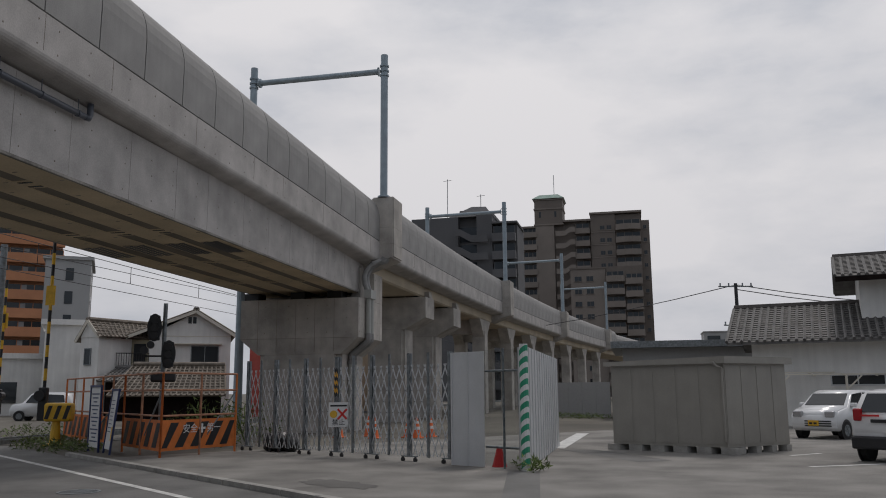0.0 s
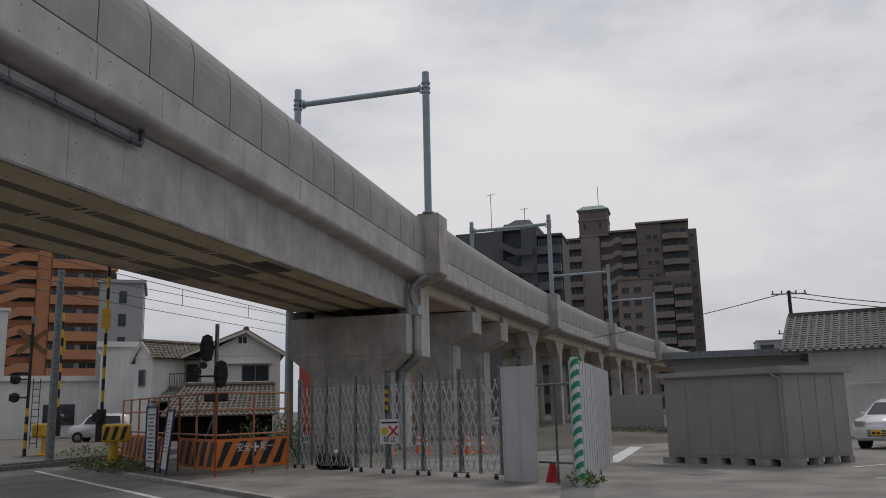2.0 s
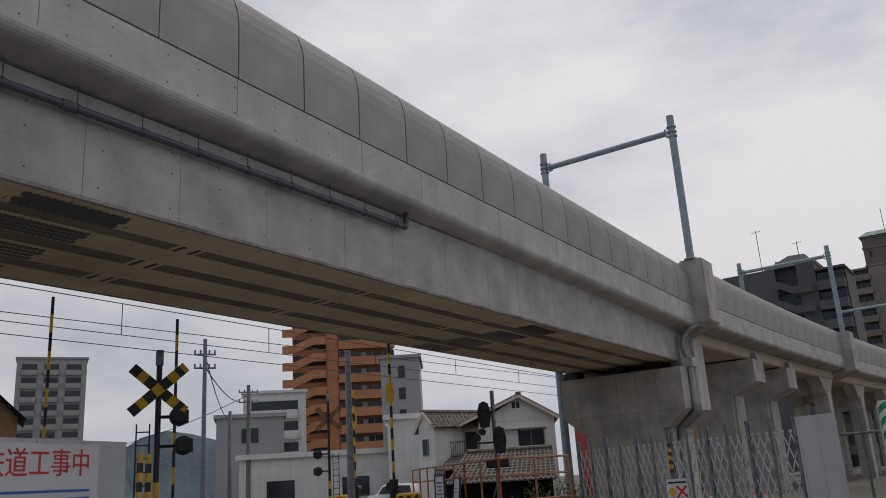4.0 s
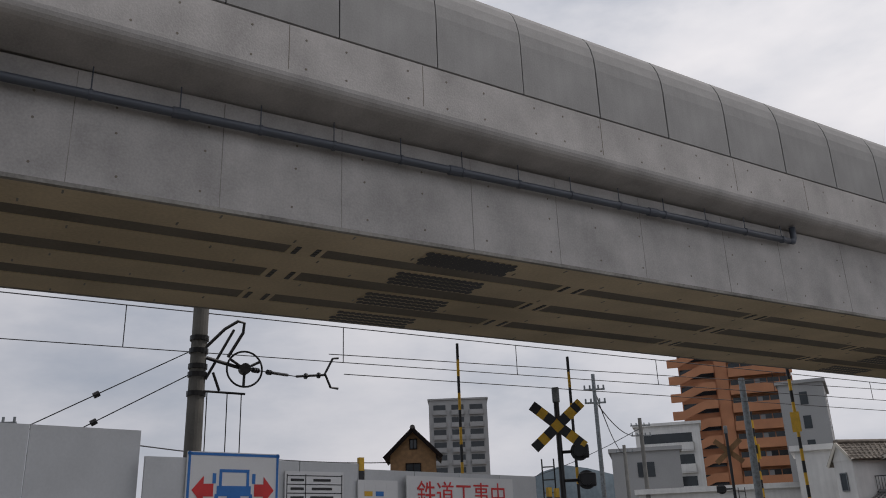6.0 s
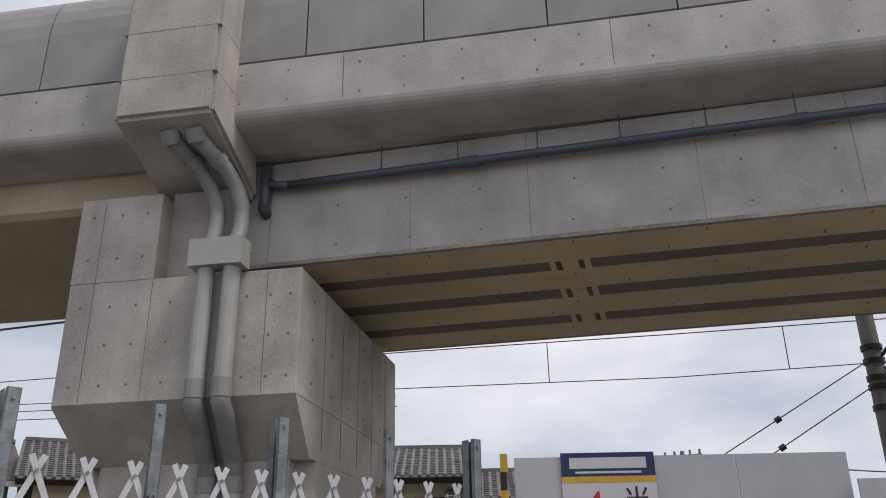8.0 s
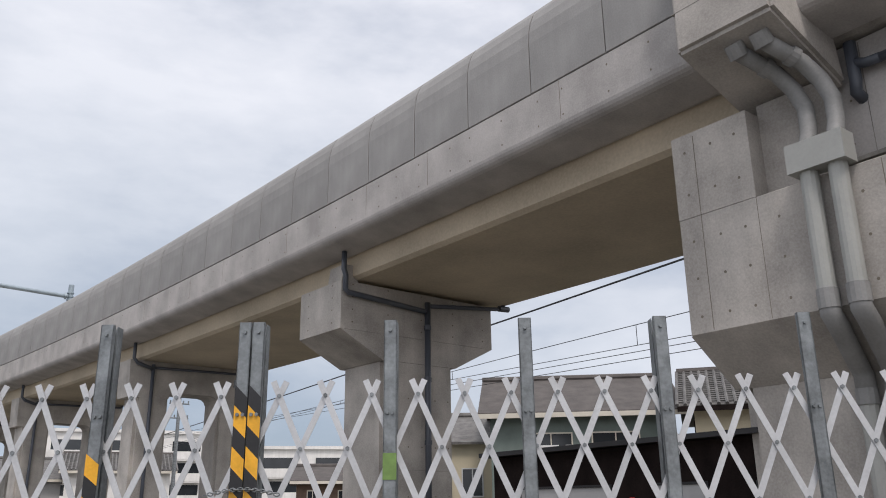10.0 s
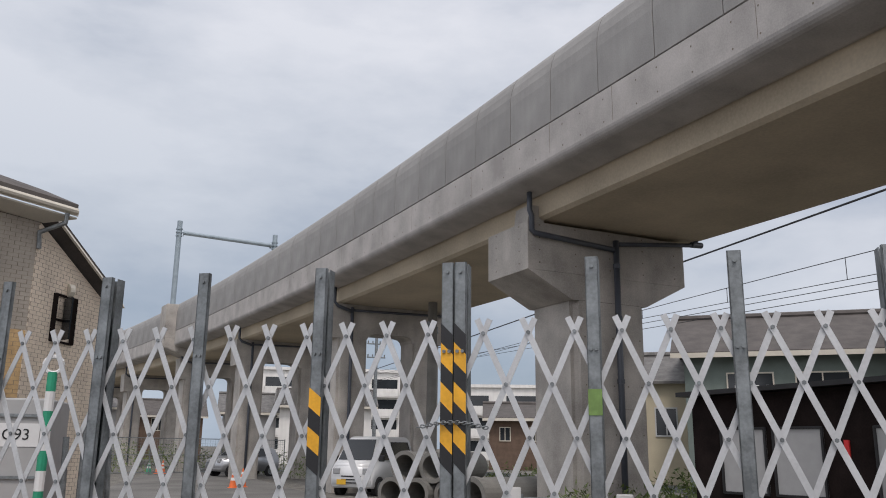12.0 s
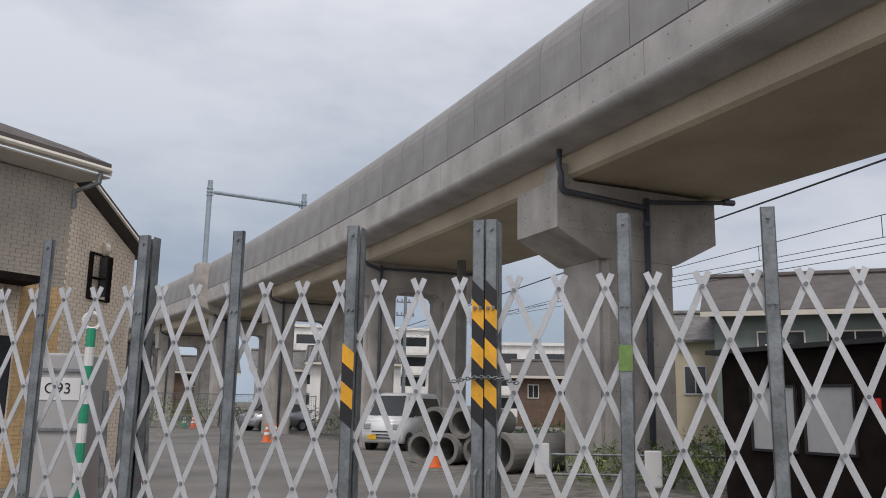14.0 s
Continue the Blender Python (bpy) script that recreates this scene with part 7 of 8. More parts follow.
# sage-green house with washing, cream houses
gable_house((-21.46, -29.6, 0), 141, 7.7, 7.0, 5.55, 7.25, GREENWALL, SLATE, "sage green house with a dark slate roof", over=.5, windows=(("f", 1.7, 3.1, 1.7, 1.5), ("f", 4.3, 2.9, 1.9, 1.7)), trim=TRIMW)
t = thing("balcony_washing", "white balcony rail with washing hung out on it", "washing")
a, b = Vector((-21.9, -28.0, 0)), Vector((-25.0, -25.1, 0))
for z in (3.0, 3.75):
    bm = B()
    rod(bm, a + Z * z, b + Z * z, .04, 6)
    part("rail", bm, TRIMW, t)
for k in range(22):
    bm = B()
    p = a.lerp(b, k / 21)
    rod(bm, p + Z * 3.0, p + Z * 3.75, .018, 5)
    part("baluster", bm, TRIMW, t)
for k, (f, w, m) in enumerate(((.25, .9, SIGNW), (.5, .7, GREY_L), (.68, .35, CREAM), (.78, .18, RED), (.84, .18, NAVY), (.9, .18, SIGNW))):
    bm = B()
    p = a.lerp(b, f) + Vector((.15, .15, 0))
    strip(bm, p + Z * 3.3, p + Z * 4.05, w, .02, (.7, .7, .1))
    part("laundry", bm, m, t)
gable_house((-21.9, -34.2, 0), 146, 3.0, 6, 4.6, 6.0, CREAM, TILE, "cream rendered house at the yard edge", over=.3, windows=(("f", 1.0, 2.2, .9, 1.2),))
gable_house((-26.1, -22.5, 0), 130, 6.5, 7, 5.4, 7.0, CREAM, TILE, "cream house with a grey tiled roof beyond the pier", over=.6, tiles=True, windows=(("f", 3.8, 3.6, 1.3, 1.4), ("l", 1, 3.6, 1.4, 1.2)), trim=DARKWOOD)
gable_house((-28.8, -12.5, 0), 105, 4.7, 7, 5.2, 6.5, CREAM, TILE, "cream house with a grey tiled roof behind the hoarding", over=.7, tiles=True, windows=(("f", 3.4, 3.1, 1.5, 1.3),), trim=DARKWOOD)
gable_house((-29.6, -7.5, 0), 102, 2.4, 6, 4.3, 5.4, CREAM, TILE, "smaller tiled house behind the hoarding", over=.5, tiles=True, windows=(("f", .6, 2.9, 1.2, .9),), trim=DARKWOOD)
gable_house((-24.6, -57.6, 0), 157, 4.6, 7, 3.7, 4.75, BROWN_D, SLATE, "brown two-storey house beyond the yard", over=.5, windows=(("f", .8, 2.1, .7, .9), ("f", 3.0, 2.1, .7, .9)), trim=TRIMW)
gable_house((-11.8, -74, 0), 169, 8, 8, 5.0, 6.4, WHITE, TILE, "white tiled house beyond the yard", over=.5, tiles=True, windows=(("f", 1.4, 3.0, 1.6, 1.2), ("f", 4.8, 3.0, 1.6, 1.2)), trim=TRIMW)
gable_house((-7.2, -76, 0), 174, 4.6, 8, 4.4, 6.0, GREY_L, TILE, "pale grey house beyond the yard", over=.5, windows=(("f", 1.4, 3.0, 1.6, 1.2),), trim=TRIMW)
gable_house((9.5, -92, 0), 184, 9, 8, 5.2, 6.8, GREY_L, TILE, "pale grey house beyond the far fence", over=.5, windows=(("f", 1.4, 3.2, 1.6, 1.2), ("f", 5.4, 3.2, 1.6, 1.2)), trim=TRIMW)
gable_house((-.5, -96, 0), 180, 6.5, 8, 4.6, 6.2, BROWN_D, SLATE, "dark brown house beyond the far fence", over=.5, windows=(("f", 1.2, 3.0, 1.4, 1.2), ("f", 4.0, 3.0, 1.2, 1.2)), trim=TRIMW)
tower((-15.6, -119.5, 0), 170, 25, 9, 4, 2.85, WHITE, WHITE, "long white four-storey apartment block", [(1, 5), (6, 10), (11, 15), (16, 20), (21, 24.4)], bulge=.7)
tower((-38, -104, 0), 158, 22, 9, 3, 2.9, WHITE, WHITE, "white three-storey apartment block in the distance", [(1, 6), (8, 13), (15, 20)], bulge=.7)


def site_office():
    t = thing("site_office", "dark brown prefabricated site office with curtained windows", "site office")
    a, b = Vector((-8.55, -11.8, 0)), Vector((-9.35, -8.6, 0))
    u = (b - a).normalized()
    n = Vector((u.y, -u.x, 0))
    if n.x < 0:
        n = -n
    L = 7.4
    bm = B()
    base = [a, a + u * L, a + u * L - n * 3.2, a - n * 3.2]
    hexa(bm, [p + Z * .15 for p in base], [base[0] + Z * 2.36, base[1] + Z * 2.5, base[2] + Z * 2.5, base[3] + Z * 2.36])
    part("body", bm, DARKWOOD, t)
    bm = B()
    p = [base[0] - u * .15 + n * .2 + Z * 2.37, base[1] + u * .15 + n * .2 + Z * 2.51, base[2] - n * .1 + u * .15 + Z * 2.51, base[3] - n * .1 - u * .15 + Z * 2.37]
    hexa(bm, p, [q + Z * .07 for q in p])
    part("roof", bm, BLACK, t)
    for x in (.55, 1.45, 2.95, 4.4):
        bm = B()
        strip(bm, a + u * (x + .38) + n * .012 + Z * .95, a + u * (x + .38) + n * .012 + Z * 1.85, .78, .02, n)
        w = part("window", bm, GREY_L, t, "window closed with pale curtains")
        bm = B()
        for s in (0, .76):
            strip(bm, a + u * (x + s) + n * .03 + Z * .92, a + u * (x + s) + n * .03 + Z * 1.88, .035, .03, n)
        for z in (.93, 1.87):
            strip(bm, a + u * x + n * .03 + Z * z, a + u * (x + .78) + n * .03 + Z * z, .035, .03, n)
        part("window_frame", bm, BLACK, w)
    bm = B()
    strip(bm, a + u * 2.55 + n * .02 + Z * 1.45, a + u * 2.55 + n * .02 + Z * 1.7, .07, .03, n)
    part("red_tag", bm, RED, t)
    for x in (0, 2.4, 4.8, 7.2):
        bm = B()
        q = a + u * x
        hexa(bm, [q, q + u * .2, q + u * .2 - n * .3, q - n * .3], [p + Z * .15 for p in (q, q + u * .2, q + u * .2 - n * .3, q - n * .3)])
        part("footing", bm, KERB, t)


site_office()


# kei van and silver car in the yard
VAN = [(-1.62, 0.30), (-1.68, 0.7), (-1.66, 1.2), (-1.58, 1.78), (-1.4, 1.87), (0.75, 1.87), (0.95, 1.80), (1.45, 1.08), (1.66, 0.95), (1.70, 0.6), (1.68, 0.34), (1.6, 0.25)]
c, body, (r0, f0, hw, tp) = car((-7.9, -28.3, 0), 48, CARW, "white kei van parked behind the stacked pipes", prof=VAN)
cross_pane(c, (1.43, 1.13), (0.99, 1.76), .6, .52, "windscreen")
car_glass(c, [(1.2, 1.12), (.85, 1.7), (.15, 1.7), (.15, 1.12)], hw)
car_glass(c, [(.05, 1.12), (.05, 1.7), (-1.35, 1.7), (-1.45, 1.12)], hw)
for s in (1, -1):
    small_box(c, 1.58, 1.71, s * .53 - .13, s * .53 + .13, .68, .88, LAMP, "headlight", .03)
    small_box(c, 1.15, 1.3, s * .84 - .08, s * .84 + .08, 1.08, 1.28, BLACK, "door_mirror", .03)
for z in (.4, .5, .6):
    small_box(c, 1.66, 1.715, -.35, .35, z, z + .04, BLACK, "grille_bar", .005)
small_box(c, 1.70, 1.72, -.5, -.17, .36, .52, YELLOW, "number_plate", .004)
c, body, (r0, f0, hw, tp) = car((-5.5, -45.0, 0), 25, CARS, "silver hatchback parked under the far spans", prof=None, W=1.6)
cross_pane(c, (0.93, 1.02), (0.48, 1.37), 0.62, 0.55, "windscreen")
car_glass(c, [(0.80, 1.0), (0.42, 1.36), (-0.22, 1.41), (-0.22, 1.0)], hw)
car_glass(c, [(-0.30, 1.0), (-0.30, 1.41), (-1.10, 1.36), (-1.25, 1.05)], hw)
for s in (1, -1):
    small_box(c, 1.56, 1.70, s * .52 - .14, s * .52 + .14, .68, .86, LAMP, "headlight", .03)


def concrete_pipe(x, y, z, r, length, turn):
    """A hollow pipe lying on its side; z is its axis."""
    t = thing("concrete_pipe", "grey concrete drain pipe lying in a stack", "concrete pipe", "stacked pipes", (x, y, z), turn)
    bm = B()
    seg = 24
    rings = []
    for xx, rr in ((0, r), (length, r), (length, r * .8), (0, r * .8)):
        rings.append([bm.verts.new((xx, rr * math.cos(2 * math.pi * k / seg), rr * math.sin(2 * math.pi * k / seg))) for k in range(seg)])
    for i in range(4):
        a, b = rings[i], rings[(i + 1) % 4]
        for k in range(seg):
            bm.faces.new((a[k], a[(k + 1) % seg], b[(k + 1) % seg], b[k]))
    part("barrel", bm, PIPEC, t)
    bm = B()
    rings = [[bm.verts.new((xx, rr * math.cos(2 * math.pi * k / seg), rr * math.sin(2 * math.pi * k / seg))) for k in range(seg)] for xx, rr in ((0, r * 1.07), (.18, r * 1.07), (.18, r * 1.002), (0, r * 1.002))]
    for i in range(4):
        a, b = rings[i], rings[(i + 1) % 4]
        for k in range(seg):
            bm.faces.new((a[k], a[(k + 1) % seg], b[(k + 1) % seg], b[k]))
    part("collar", bm, PIPEC, t)


PX = Vector((-0.77, -0.64, 0))
PY = Vector((0.64, -0.77, 0))
P0 = Vector((-6.9, -20.9, 0))
for k, (dx, dy, z, r) in enumerate(((0, 0, .40, .37), (.1, .80, .40, .37), (.25, -.80, .40, .37), (.1, .40, 1.06, .37), (.2, -.38, 1.06, .37))):
    q = P0 + PX * dx + PY * dy
    concrete_pipe(q.x, q.y, z, r, 2.3, math.degrees(math.atan2(PX.y, PX.x)))
concrete_pipe(-7.35, -18.3, .46, .43, 2.9, 205)


def traffic_cone(x, y, main, label, h=.7):
    t = thing("traffic_cone", label, "traffic cone", "traffic cones", (x, y, 0))
    bm = B()
    box(bm, -.19, .19, -.19, .19, 0, .035, .01)
    part("base", bm, main, t)
    bands = ((.035, .28, main), (.28, .38, SIGNW), (.38, .48, main), (.48, .57, SIGNW), (.57, .7, main))
    for z0, z1, m in bands:
        bm = B()
        r = lambda z: .14 * (1 - z / .7) + .022
        rod(bm, (0, 0, z0 * h / .7), (0, 0, z1 * h / .7), r(z0), 16, r(z1))
        part("cone_band", bm, m, t)


CONE_O = material("orange_cone_plastic", (0.75, 0.16, 0.04), 0.5, vary=0.1, scale=5, bump=0.0)
for x, y, m in ((-1.05, -49.0, GREEN), (-1.5, -48.6, CONE_O), (-1.75, -48.8, CONE_O), (-3.75, -32.7, CONE_O), (-4.15, -33.3, CONE_O), (-6.45, -20.3, CONE_O), (0.1, -13.2, CONE_O), (-11.6, -14.6, CONE_O),
                (-8.6, 27.2, CONE_O), (-7.6, 27.8, CONE_O), (-7.2, 27.5, CONE_O), (-9.2, 28.4, CONE_O), (-6.9, 28.2, CONE_O), (-10.0, 27.6, CONE_O)):
    traffic_cone(x, y, m, "green and white traffic cone in the yard" if m is GREEN else "orange and white traffic cone on the site ground")


def steel_box():
    t = thing("equipment_cabinet", "grey steel site cabinet with a numbered plate behind the gate", "cabinet", "", (1.9, -9.75, 0), 172)
    bm = B()
    box(bm, .76, 1.32, 0, .9, .1, 1.96, .02)
    part("body", bm, GREY_L, t)
    bm = B()
    box(bm, .84, 1.26, -.006, .002, 1.50, 1.72)
    part("number_plate", bm, SIGNW, t)
    m = Matrix.Translation((1.05, -.008, 1.61)) @ Matrix.Rotation(radians(90), 4, "X")
    letters("C93", .15, BLACK, t, m)
    for z in (.55, 1.2, 1.78):
        bm = B()
        box(bm, .75, 1.33, -.02, 0.0, z, z + .03)
        part("rib", bm, STEEL, t)


steel_box()


def striped_pole(x, y, h):
    t = thing("marker_pole", "white and green striped marker pole with a ring top", "marker pole", "", (x, y, 0))
    for k in range(12):
        bm = B()
        rod(bm, (0, 0, h * k / 12), (0, 0, h * (k + 1) / 12), .045, 10)
        part("band", bm, GREEN if k % 2 else SIGNW, t)
    bm = B()
    ring = [Vector((.08 * math.cos(a), 0, h + .07 + .08 * math.sin(a))) for a in (2 * math.pi * k / 16 for k in range(17))]
    for p, q in zip(ring, ring[1:]):
        rod(bm, p, q, .022, 6)
    tagged(part("ring", bm, SIGNW, t), kind="stuff")


striped_pole(.58, -9.35, 2.2)
for k, (x, y, h) in enumerate(((.25, -9.8, 1.75), (.15, -9.9, 1.7), (.05, -9.9, 1.78), (.36, -9.7, 1.6), (-.05, -10.1, 1.5))):
    bm = B()
    rod(bm, (x, y, 0), (x + .02 * k, y, h), .03, 8)
    solid("scaffold_tube", bm, STEEL, "galvanised scaffold tube stood on end by the cabinet", "scaffold tube", group="scaffold tubes")
t = thing("site_pallet", "rusty steel platform with loose fittings behind the gate", "platform", "", (.9, -9.6, 0), 170)
bm = B()
box(bm, -1.2, 2.2, -.8, 1.2, 0, .12, .01)
part("deck", bm, RUSTPIPE, t)
for k in range(5):
    bm = B()
    rod(bm, (-.9 + .3 * k, -.4 + .1 * k, .16), (.2 + .3 * k, -.2 + .1 * k, .2), .035, 8)
    part("tube", bm, BLACK, t)
# small round-topped site signs
for x, y in ((-7.8, -17.0), (-8.75, -14.2)):
    t = thing("site_notice", "small white A-frame site notice with pink print", "notice", "site notices", (x, y, 0), 165)
    bm = B()
    box(bm, -.16, .16, -.02, .02, .08, .75, .03)
    part("board", bm, SIGNW, t)
    bm = B()
    rod(bm, (0, .024, .45), (0, .03, .45), .11, 16)
    part("print", bm, RED, t)
    for s in (-.14, .14):
        bm = B()
        rod(bm, (s, 0, 0), (s, .0, .7), .015, 6)
        part("leg", bm, STEEL, t)
# wire-mesh fence closing the yard under the far spans
f = thing("mesh_fence", "grey wire-mesh fence along the far end of the yard", "fence", "site fences")
fa, fb = Vector((-8.5, -50.5, 0)), Vector((6.5, -43.0, 0))
for k in range(9):
    bm = B()
    p = fa.lerp(fb, k / 8)
    rod(bm, p, p + Z * 1.9, .03, 6)
    part("post", bm, STEEL, f)
for z in (.12, 1.0, 1.85):
    bm = B()
    rod(bm, fa + Z * z, fb + Z * z, .022, 6)
    part("rail", bm, STEEL, f)
bm = B()
for k in range(110):
    p = fa.lerp(fb, k / 109)
    rod(bm, p + Z * .1, p + Z * 1.85, .006, 3)
for k in range(12):
    rod(bm, fa + Z * (.15 + .145 * k), fb + Z * (.15 + .145 * k), .006, 3)
tagged(part("wire_mesh", bm, STEEL, f), kind="stuff")
# rail barrier across the yard
t = thing("pipe_barrier", "low galvanised pipe barrier by the pier", "barrier")
for z in (.62, .25):
    bm = B()
    rod(bm, (-7.2, -15.3, z), (-13.2, -13.4, z), .025, 8)
    part("rail", bm, STEEL, t)
for k in range(5):
    bm = B()
    x, y = -7.2 - 1.5 * k, -15.3 + .475 * k
    rod(bm, (x, y, 0), (x, y, .7), .025, 8)
    part("post", bm, STEEL, t)


# ---- weeds and shrubs ----
def shrub(x, y, r, h, n, label, seed, z0=0.0):
    rnd = random.Random(seed)
    bm = B()
    for i in range(n):
        a, rr = rnd.uniform(0, 2 * math.pi), r * math.sqrt(rnd.random())
        z = z0 + h * rnd.random() ** 0.8 * (1 - .5 * (rr / r) ** 2)
        p = Vector((x + rr * math.cos(a), y + rr * math.sin(a), z))
        s = rnd.uniform(.05, .11) * (1 + .3 * h)
        d = Vector((rnd.uniform(-1, 1), rnd.uniform(-1, 1), rnd.uniform(-.2, 1))).normalized()
        e = d.cross(Vector((rnd.uniform(-1, 1), rnd.uniform(-1, 1), rnd.uniform(-1, 1)))).normalized()
        bm.faces.new([bm.verts.new(q) for q in (p - e * s * .4, p + d * s * .7, p + e * s * .4, p + d * s * 1.6)])
    for i in range(6):
        a = rnd.uniform(0, 2 * math.pi)
        rod(bm, (x, y, 0), (x + .5 * r * math.cos(a), y + .5 * r * math.sin(a), z0 + h * .8), .012, 5)
    return solid("shrub", bm, LEAF, label, "shrub", "stuff")


for k, (x, y, r, h) in enumerate(((-12.0, 22.3, 1.2, 1.5), (-11.4, 23.4, 1.0, 1.3), (-13.2, 23.0, 1.0, 1.0), (-16.3, 21.3, 1.2, .28), (-15.0, 20.3, 1.0, .22), (-17.8, 22.8, 1.0, .3), (-21, 26.5, 1.5, .5), (-2.0, 16.4, .35, .3),
                                  (-8.5, -15.9, .9, .75), (-9.4, -14.6, .8, .8), (-10.1, -13.7, .9, .9), (-9.6, -16.4, 1.2, .9), (-11.0, -15.2, 1.2, 1.0), (-10.4, -21.5, 1.4, 1.1), (-12.5, -17.5, 1.6, 1.0), (-14.0, -19.0, 1.6, 1.2), (-10.8, -25.5, 1.6, 1.1), (-6.9, -47.0, 2.0, 1.4), (-8.5, -40.0, 1.6, 1.2), (-13, -24, 2, 1.2), (-6.0, -53.0, 2.4, 1.9), (-2.5, -52.0, 2.2, 1.7), (0.8, -51.0, 2.2, 2.0), (4.0, -49.0, 2.2, 1.8), (-10.2, -30.5, 1.5, 1.0), (-11.6, -33.0, 1.8, 1.1), (-4.5, 47.6, 1.6, .35), (-2.5, 46.6, 1.2, .3))):
    shrub(x, y, r, h, int(260 * r), "low green weeds and shrubs on the verge", 40 + k)

# no-entry notice hung on the northern gate
t = thing("no_entry_notice", "white no-entry notice hung on the lattice gate", "notice", "", (-6.95, 19.2, 0), 29)
bm = B()
box(bm, -.24, .24, -.008, .008, .72, 1.3)
part("board", bm, SIGNW, t)
for s in (1, -1):
    bm = B()
    strip(bm, (-.02, -.012, 1.02 - s * .12), (.2, -.012, 1.02 + s * .12), .05, .004, (0, -1, 0))
    part("red_stroke", bm, RED, t)
bm = B()
rod(bm, (-.12, -.008, 1.02), (-.12, -.014, 1.02), .09, 16)
part("hand_disc", bm, YELLOW, t)
letters("\u7981\u6b62", .16, BLACK, t, Matrix.Translation((0, -.012, .82)) @ Matrix.Rotation(radians(90), 4, "X"))
bm = B()
box(bm, -.2, .2, -.011, -.009, 1.2, 1.24)
part("text_bar", bm, BLACK, t)
# coloured tape on two posts of the southern gate
for idx, z0, z1, mats in ((6, 1.42, 1.80, (BLACK, TAPE_Y)), (8, 1.69, 1.81, (GREENTAPE,))):
    q = Vector((*SOUTH[idx], 0)) + Vector((*GS_V, 0)) * .0435
    n = 4 if len(mats) > 1 else 1
    run3 = Vector((*GS_U, 0))
    tape = thing("post_tape", "black and yellow warning tape stuck on a gate post" if n > 1 else "strip of faded green tape stuck on a gate post", "tape", "post tapes")
    for k in range(n):
        bm = B()
        za, zb = z0 + (z1 - z0) * k / n, z0 + (z1 - z0) * (k + 1) / n
        sl = .025 if n > 1 else 0
        vs = [q - run3 * .032 + Z * (za + sl), q + run3 * .032 + Z * (za - sl), q + run3 * .032 + Z * (zb - sl), q - run3 * .032 + Z * (zb + sl)]
        hexa(bm, vs, [v + Vector((*GS_V, 0)) * .002 for v in vs])
        part("tape_band", bm, mats[k % len(mats)], tape)
# chain on the southern gate's centre posts
bm = B()
cp = Vector((*SOUTH[7], 0))
for k in range(20):
    a = (k - 9.5) * .017
    p = cp + Vector((*GS_U, 0)) * a + Vector((*GS_V, 0)) * .058 + Z * (1.655 - .9 * a * a)
    m = Matrix.Translation(p) @ Matrix.Rotation(math.atan2(GS_U.y, GS_U.x), 4, "Z") @ Matrix.Rotation(radians(90 * (k % 2)), 4, "X")
    ring = [m @ Vector((.014 * math.cos(b), .008 * math.sin(b), 0)) for b in (2 * math.pi * j / 8 for j in range(9))]
    for c0, c1 in zip(ring, ring[1:]):
        rod(bm, c0, c1, .003, 4)
solid("gate_chain", bm, STEEL, "steel chain looped round the gate posts", "chain", "stuff")


# ---- grey pier drain on the first southern pier ----
d = thing("pier_drain", "dark grey drain pipes running down the hammerhead pier", "pipe")


def pp(u, v, z):
    x, y = edge(-17.1 + u, v)
    return (x, y, z)


bm = B()
tube(bm, [pp(.95, -.50, 7.02), pp(.95, -.50, 6.62), pp(.95, -.55, 6.5), pp(.95, -.55, 6.18), pp(.95, -.62, 6.12), pp(.95, -2.75, 5.98)], .062, 10)
part("pipe", bm, PVC, d, smooth=True)
bm = B()
tube(bm, [pp(.95, -2.82, 6.2), pp(.95, -2.82, .1)], .07, 10)
part("pipe", bm, PVC, d, smooth=True)
bm = B()
tube(bm, [pp(.95, -2.82, 6.12), pp(.95, -5.05, 6.36), pp(.95, -5.15, 6.4)], .05, 10)
part("pipe", bm, PVC, d, smooth=True)
for z in (5.6, 4.4, 3.0, 1.6):
    bm = B()
    rod(bm, pp(.95, -2.82, z - .05), pp(.95, -2.82, z + .05), .085, 10)
    part("pipe_clip", bm, PVC, d)
bm = B()
rod(bm, pp(.95, -5.1, 6.38), pp(.95, -5.42, 6.40), .075, 10)
rod(bm, pp(.95, -5.25, 6.40), pp(.95, -5.25, 6.62), .06, 10)
part("pipe_elbow", bm, PVC, d)

# ---- tie-bolt marks and formwork joints in the concrete ----
bm = B()
for y in span(-45, 60, .75):
    for z in (7.36, 7.80):
        x, yy = edge(y + .12 * math.sin(y * 3), .0)
        bmesh.ops.create_cone(bm, cap_ends=True, segments=6, radius1=.018, radius2=.018, depth=.008, matrix=Matrix.Translation((x, yy, z + dip(yy))) @ Matrix.Rotation(radians(90), 4, "Y"))
tagged(part("tie_bolt_mark", bm, CONC_D, viaduct), kind="stuff")
bm = B()
for k in range(36):
    for z in (5.72, 6.28, 6.62):
        y = GA + .7 + 1.06 * k + .1 * math.sin(k * 1.7 + z)
        if y < GB - .4:
            bmesh.ops.create_cone(bm, cap_ends=True, segments=6, radius1=.017, radius2=.017, depth=.008, matrix=Matrix.Translation((gx(y), y, z)) @ Matrix.Rotation(radians(90), 4, "Y"))
tagged(part("tie_bolt_mark", bm, CONC_D, viaduct), kind="stuff")
bm = B()
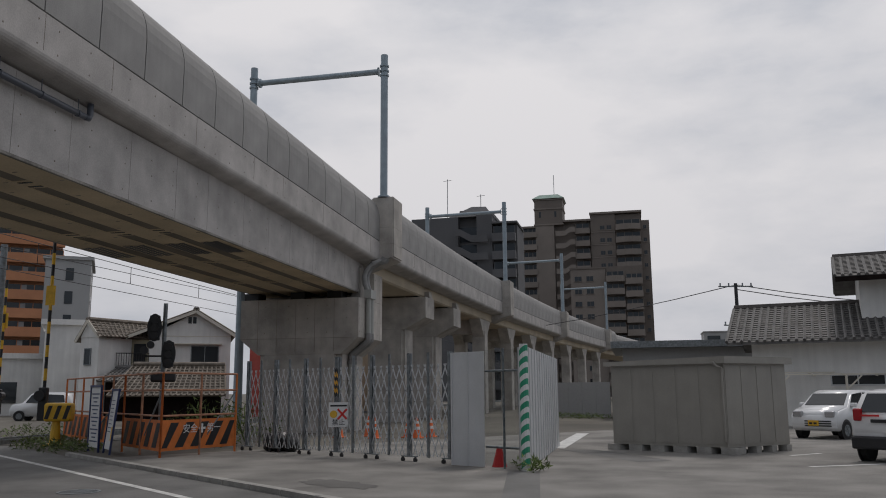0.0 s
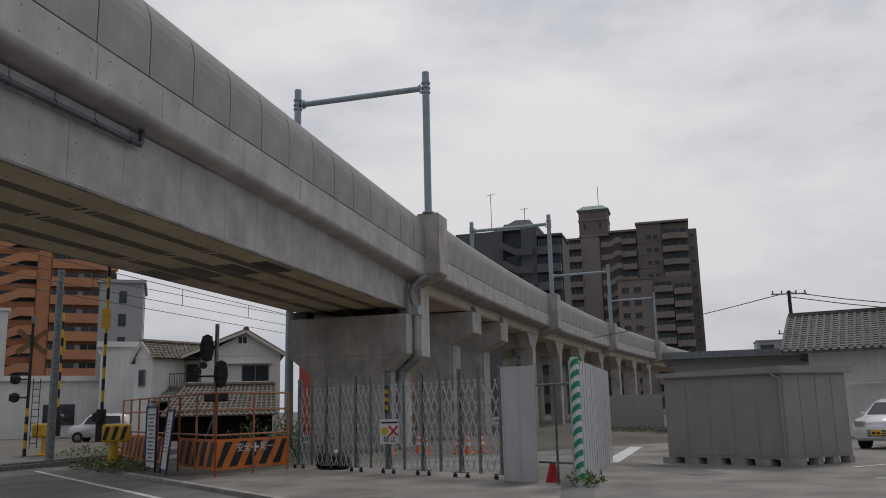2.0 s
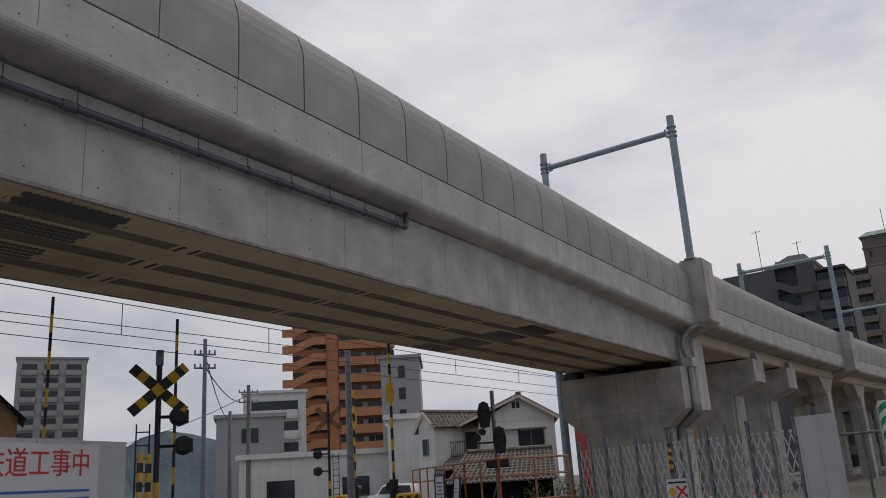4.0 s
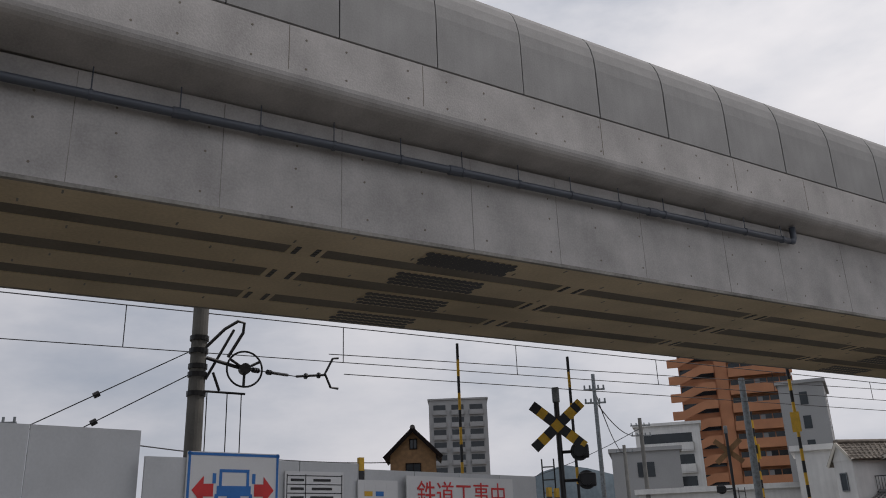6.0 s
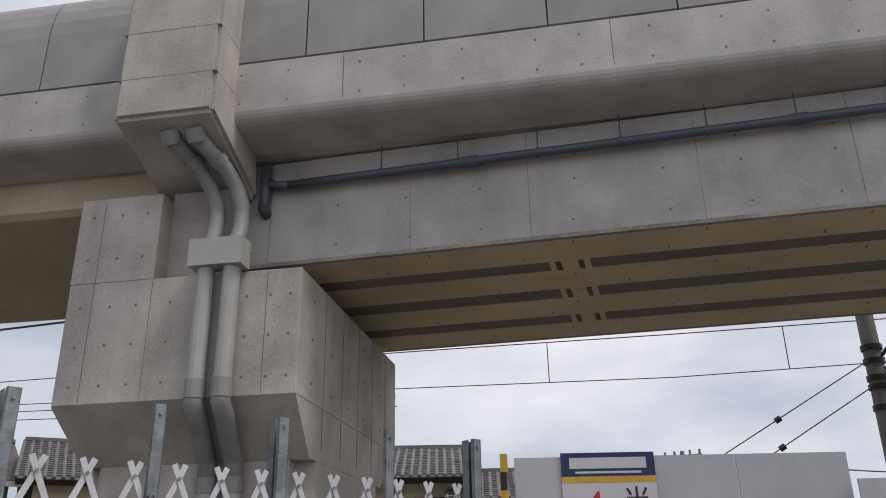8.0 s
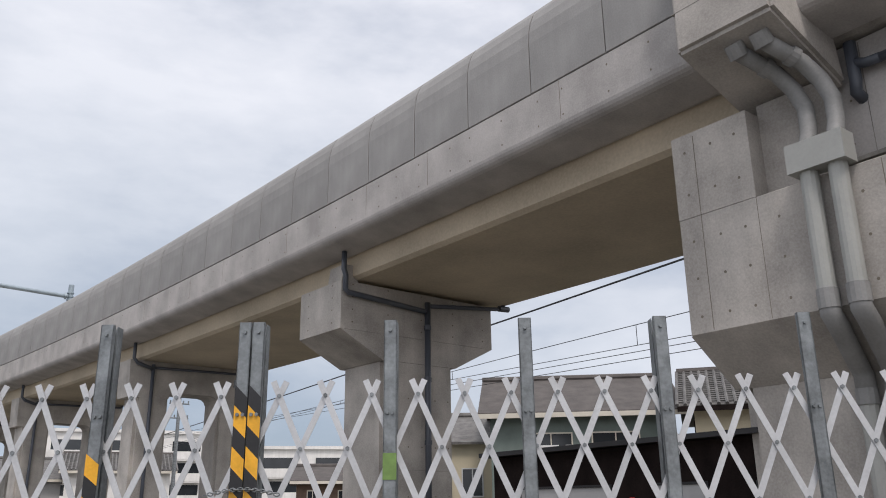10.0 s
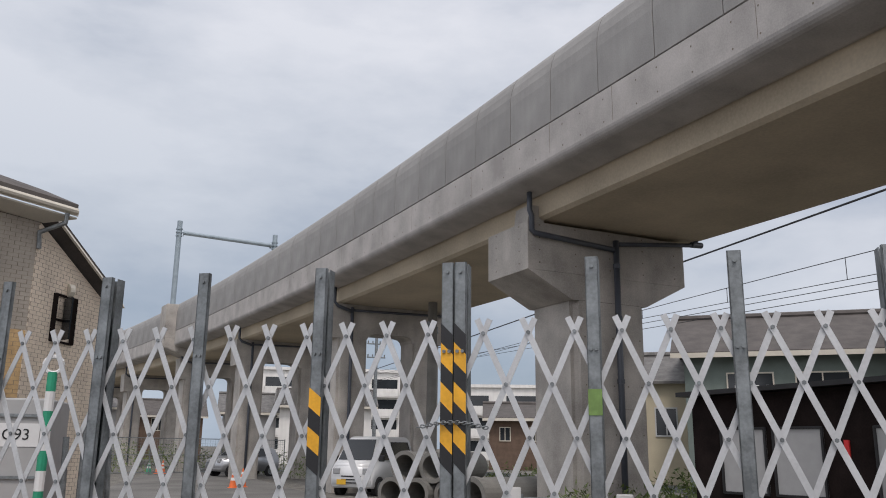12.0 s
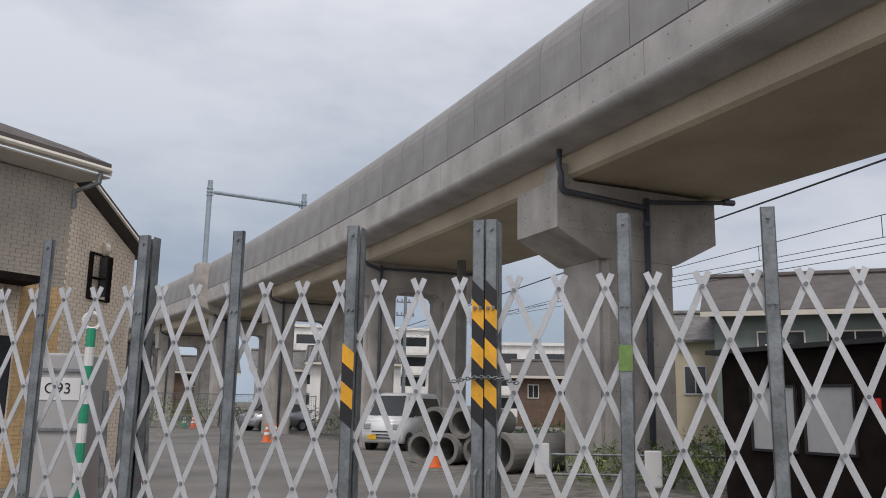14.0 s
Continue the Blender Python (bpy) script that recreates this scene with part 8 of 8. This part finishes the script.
for k in range(4):
    for j in range(5):
        z, v = (5.5 + .28 * k, -.8 - .95 * j)
        x, yy = edge(-17.1 + .86, v)
        bmesh.ops.create_cone(bm, cap_ends=True, segments=6, radius1=.018, radius2=.018, depth=.01, matrix=Matrix.Translation((x, yy, z)) @ Matrix.Rotation(radians(90), 4, "X"))
        if j < 2:
            x, yy = edge(-17.1 - .5 + 1.0 * j, -.5)
            bmesh.ops.create_cone(bm, cap_ends=True, segments=6, radius1=.018, radius2=.018, depth=.01, matrix=Matrix.Translation((x, yy, z)) @ Matrix.Rotation(radians(90), 4, "Y"))
        x, yy = edge(-17.1 + .856, -1.95 - .38 * j)
        bmesh.ops.create_cone(bm, cap_ends=True, segments=6, radius1=.018, radius2=.018, depth=.01, matrix=Matrix.Translation((x, yy, .8 + 1.05 * k)) @ Matrix.Rotation(radians(90), 4, "X"))
tagged(part("tie_bolt_mark", bm, CONC_D, viaduct), kind="stuff")
for y in [-44 + 2.9 * k + .5 * math.sin(k * 2.1) for k in range(36)]:
    bm = B()
    x, yy = edge(y, .0)
    box(bm, x - .02, x + .003, yy - .005, yy + .005, 7.3 + dip(yy), 7.96 + dip(yy))
    part("formwork_joint", bm, CONC_D, viaduct)
for yc, dirn in ((-5.96, 1), (32.0, -1)):
    bm = B()
    for u in (-1.3, -.9, -.55, -.1, .9, 1.2, 1.45):
        for z in (3.85, 4.35, 4.85, 5.5, 6.1):
            if z > 5.2 and u > -.4:
                continue
            x, yy = edge(yc + u * dirn, -.3)
            bmesh.ops.create_cone(bm, cap_ends=True, segments=6, radius1=.02, radius2=.02, depth=.008, matrix=Matrix.Translation((x, yy, z)) @ Matrix.Rotation(radians(90), 4, "Y"))
    for v in (-.8, -1.6, -2.4, -3.2, -4.2):
        for z in (3.85, 4.4, 4.9):
            x, yy = edge(yc + 1.582 * dirn, v)
            bmesh.ops.create_cone(bm, cap_ends=True, segments=6, radius1=.02, radius2=.02, depth=.008, matrix=Matrix.Translation((x, yy, z)) @ Matrix.Rotation(radians(90), 4, "X"))
    ob = tagged(new("tie_bolt_mark", mesh_of("tie_bolt_mark", bm, CONC_D)), kind="stuff")
    ob.parent = viaduct
    for u, z0, z1 in ((-.36, 3.66, 5.18), (1.15, 3.66, 5.16), (-1.15, 3.66, 6.3)):
        bm = B()
        x, yy = edge(yc + u * dirn, -.3)
        box(bm, x - .02, x + .003, yy - .005, yy + .005, z0, z1)
        part("formwork_joint", bm, CONC_D, viaduct)
    for v in (-1.3, -2.1, -2.9, -3.7, -4.5):
        bm = B()
        x, yy = edge(yc + 1.58 * dirn, v)
        box(bm, x - .006, x + .006, yy - .003, yy + .003, 3.1, 5.16)
        part("formwork_joint", bm, CONC_D, viaduct)
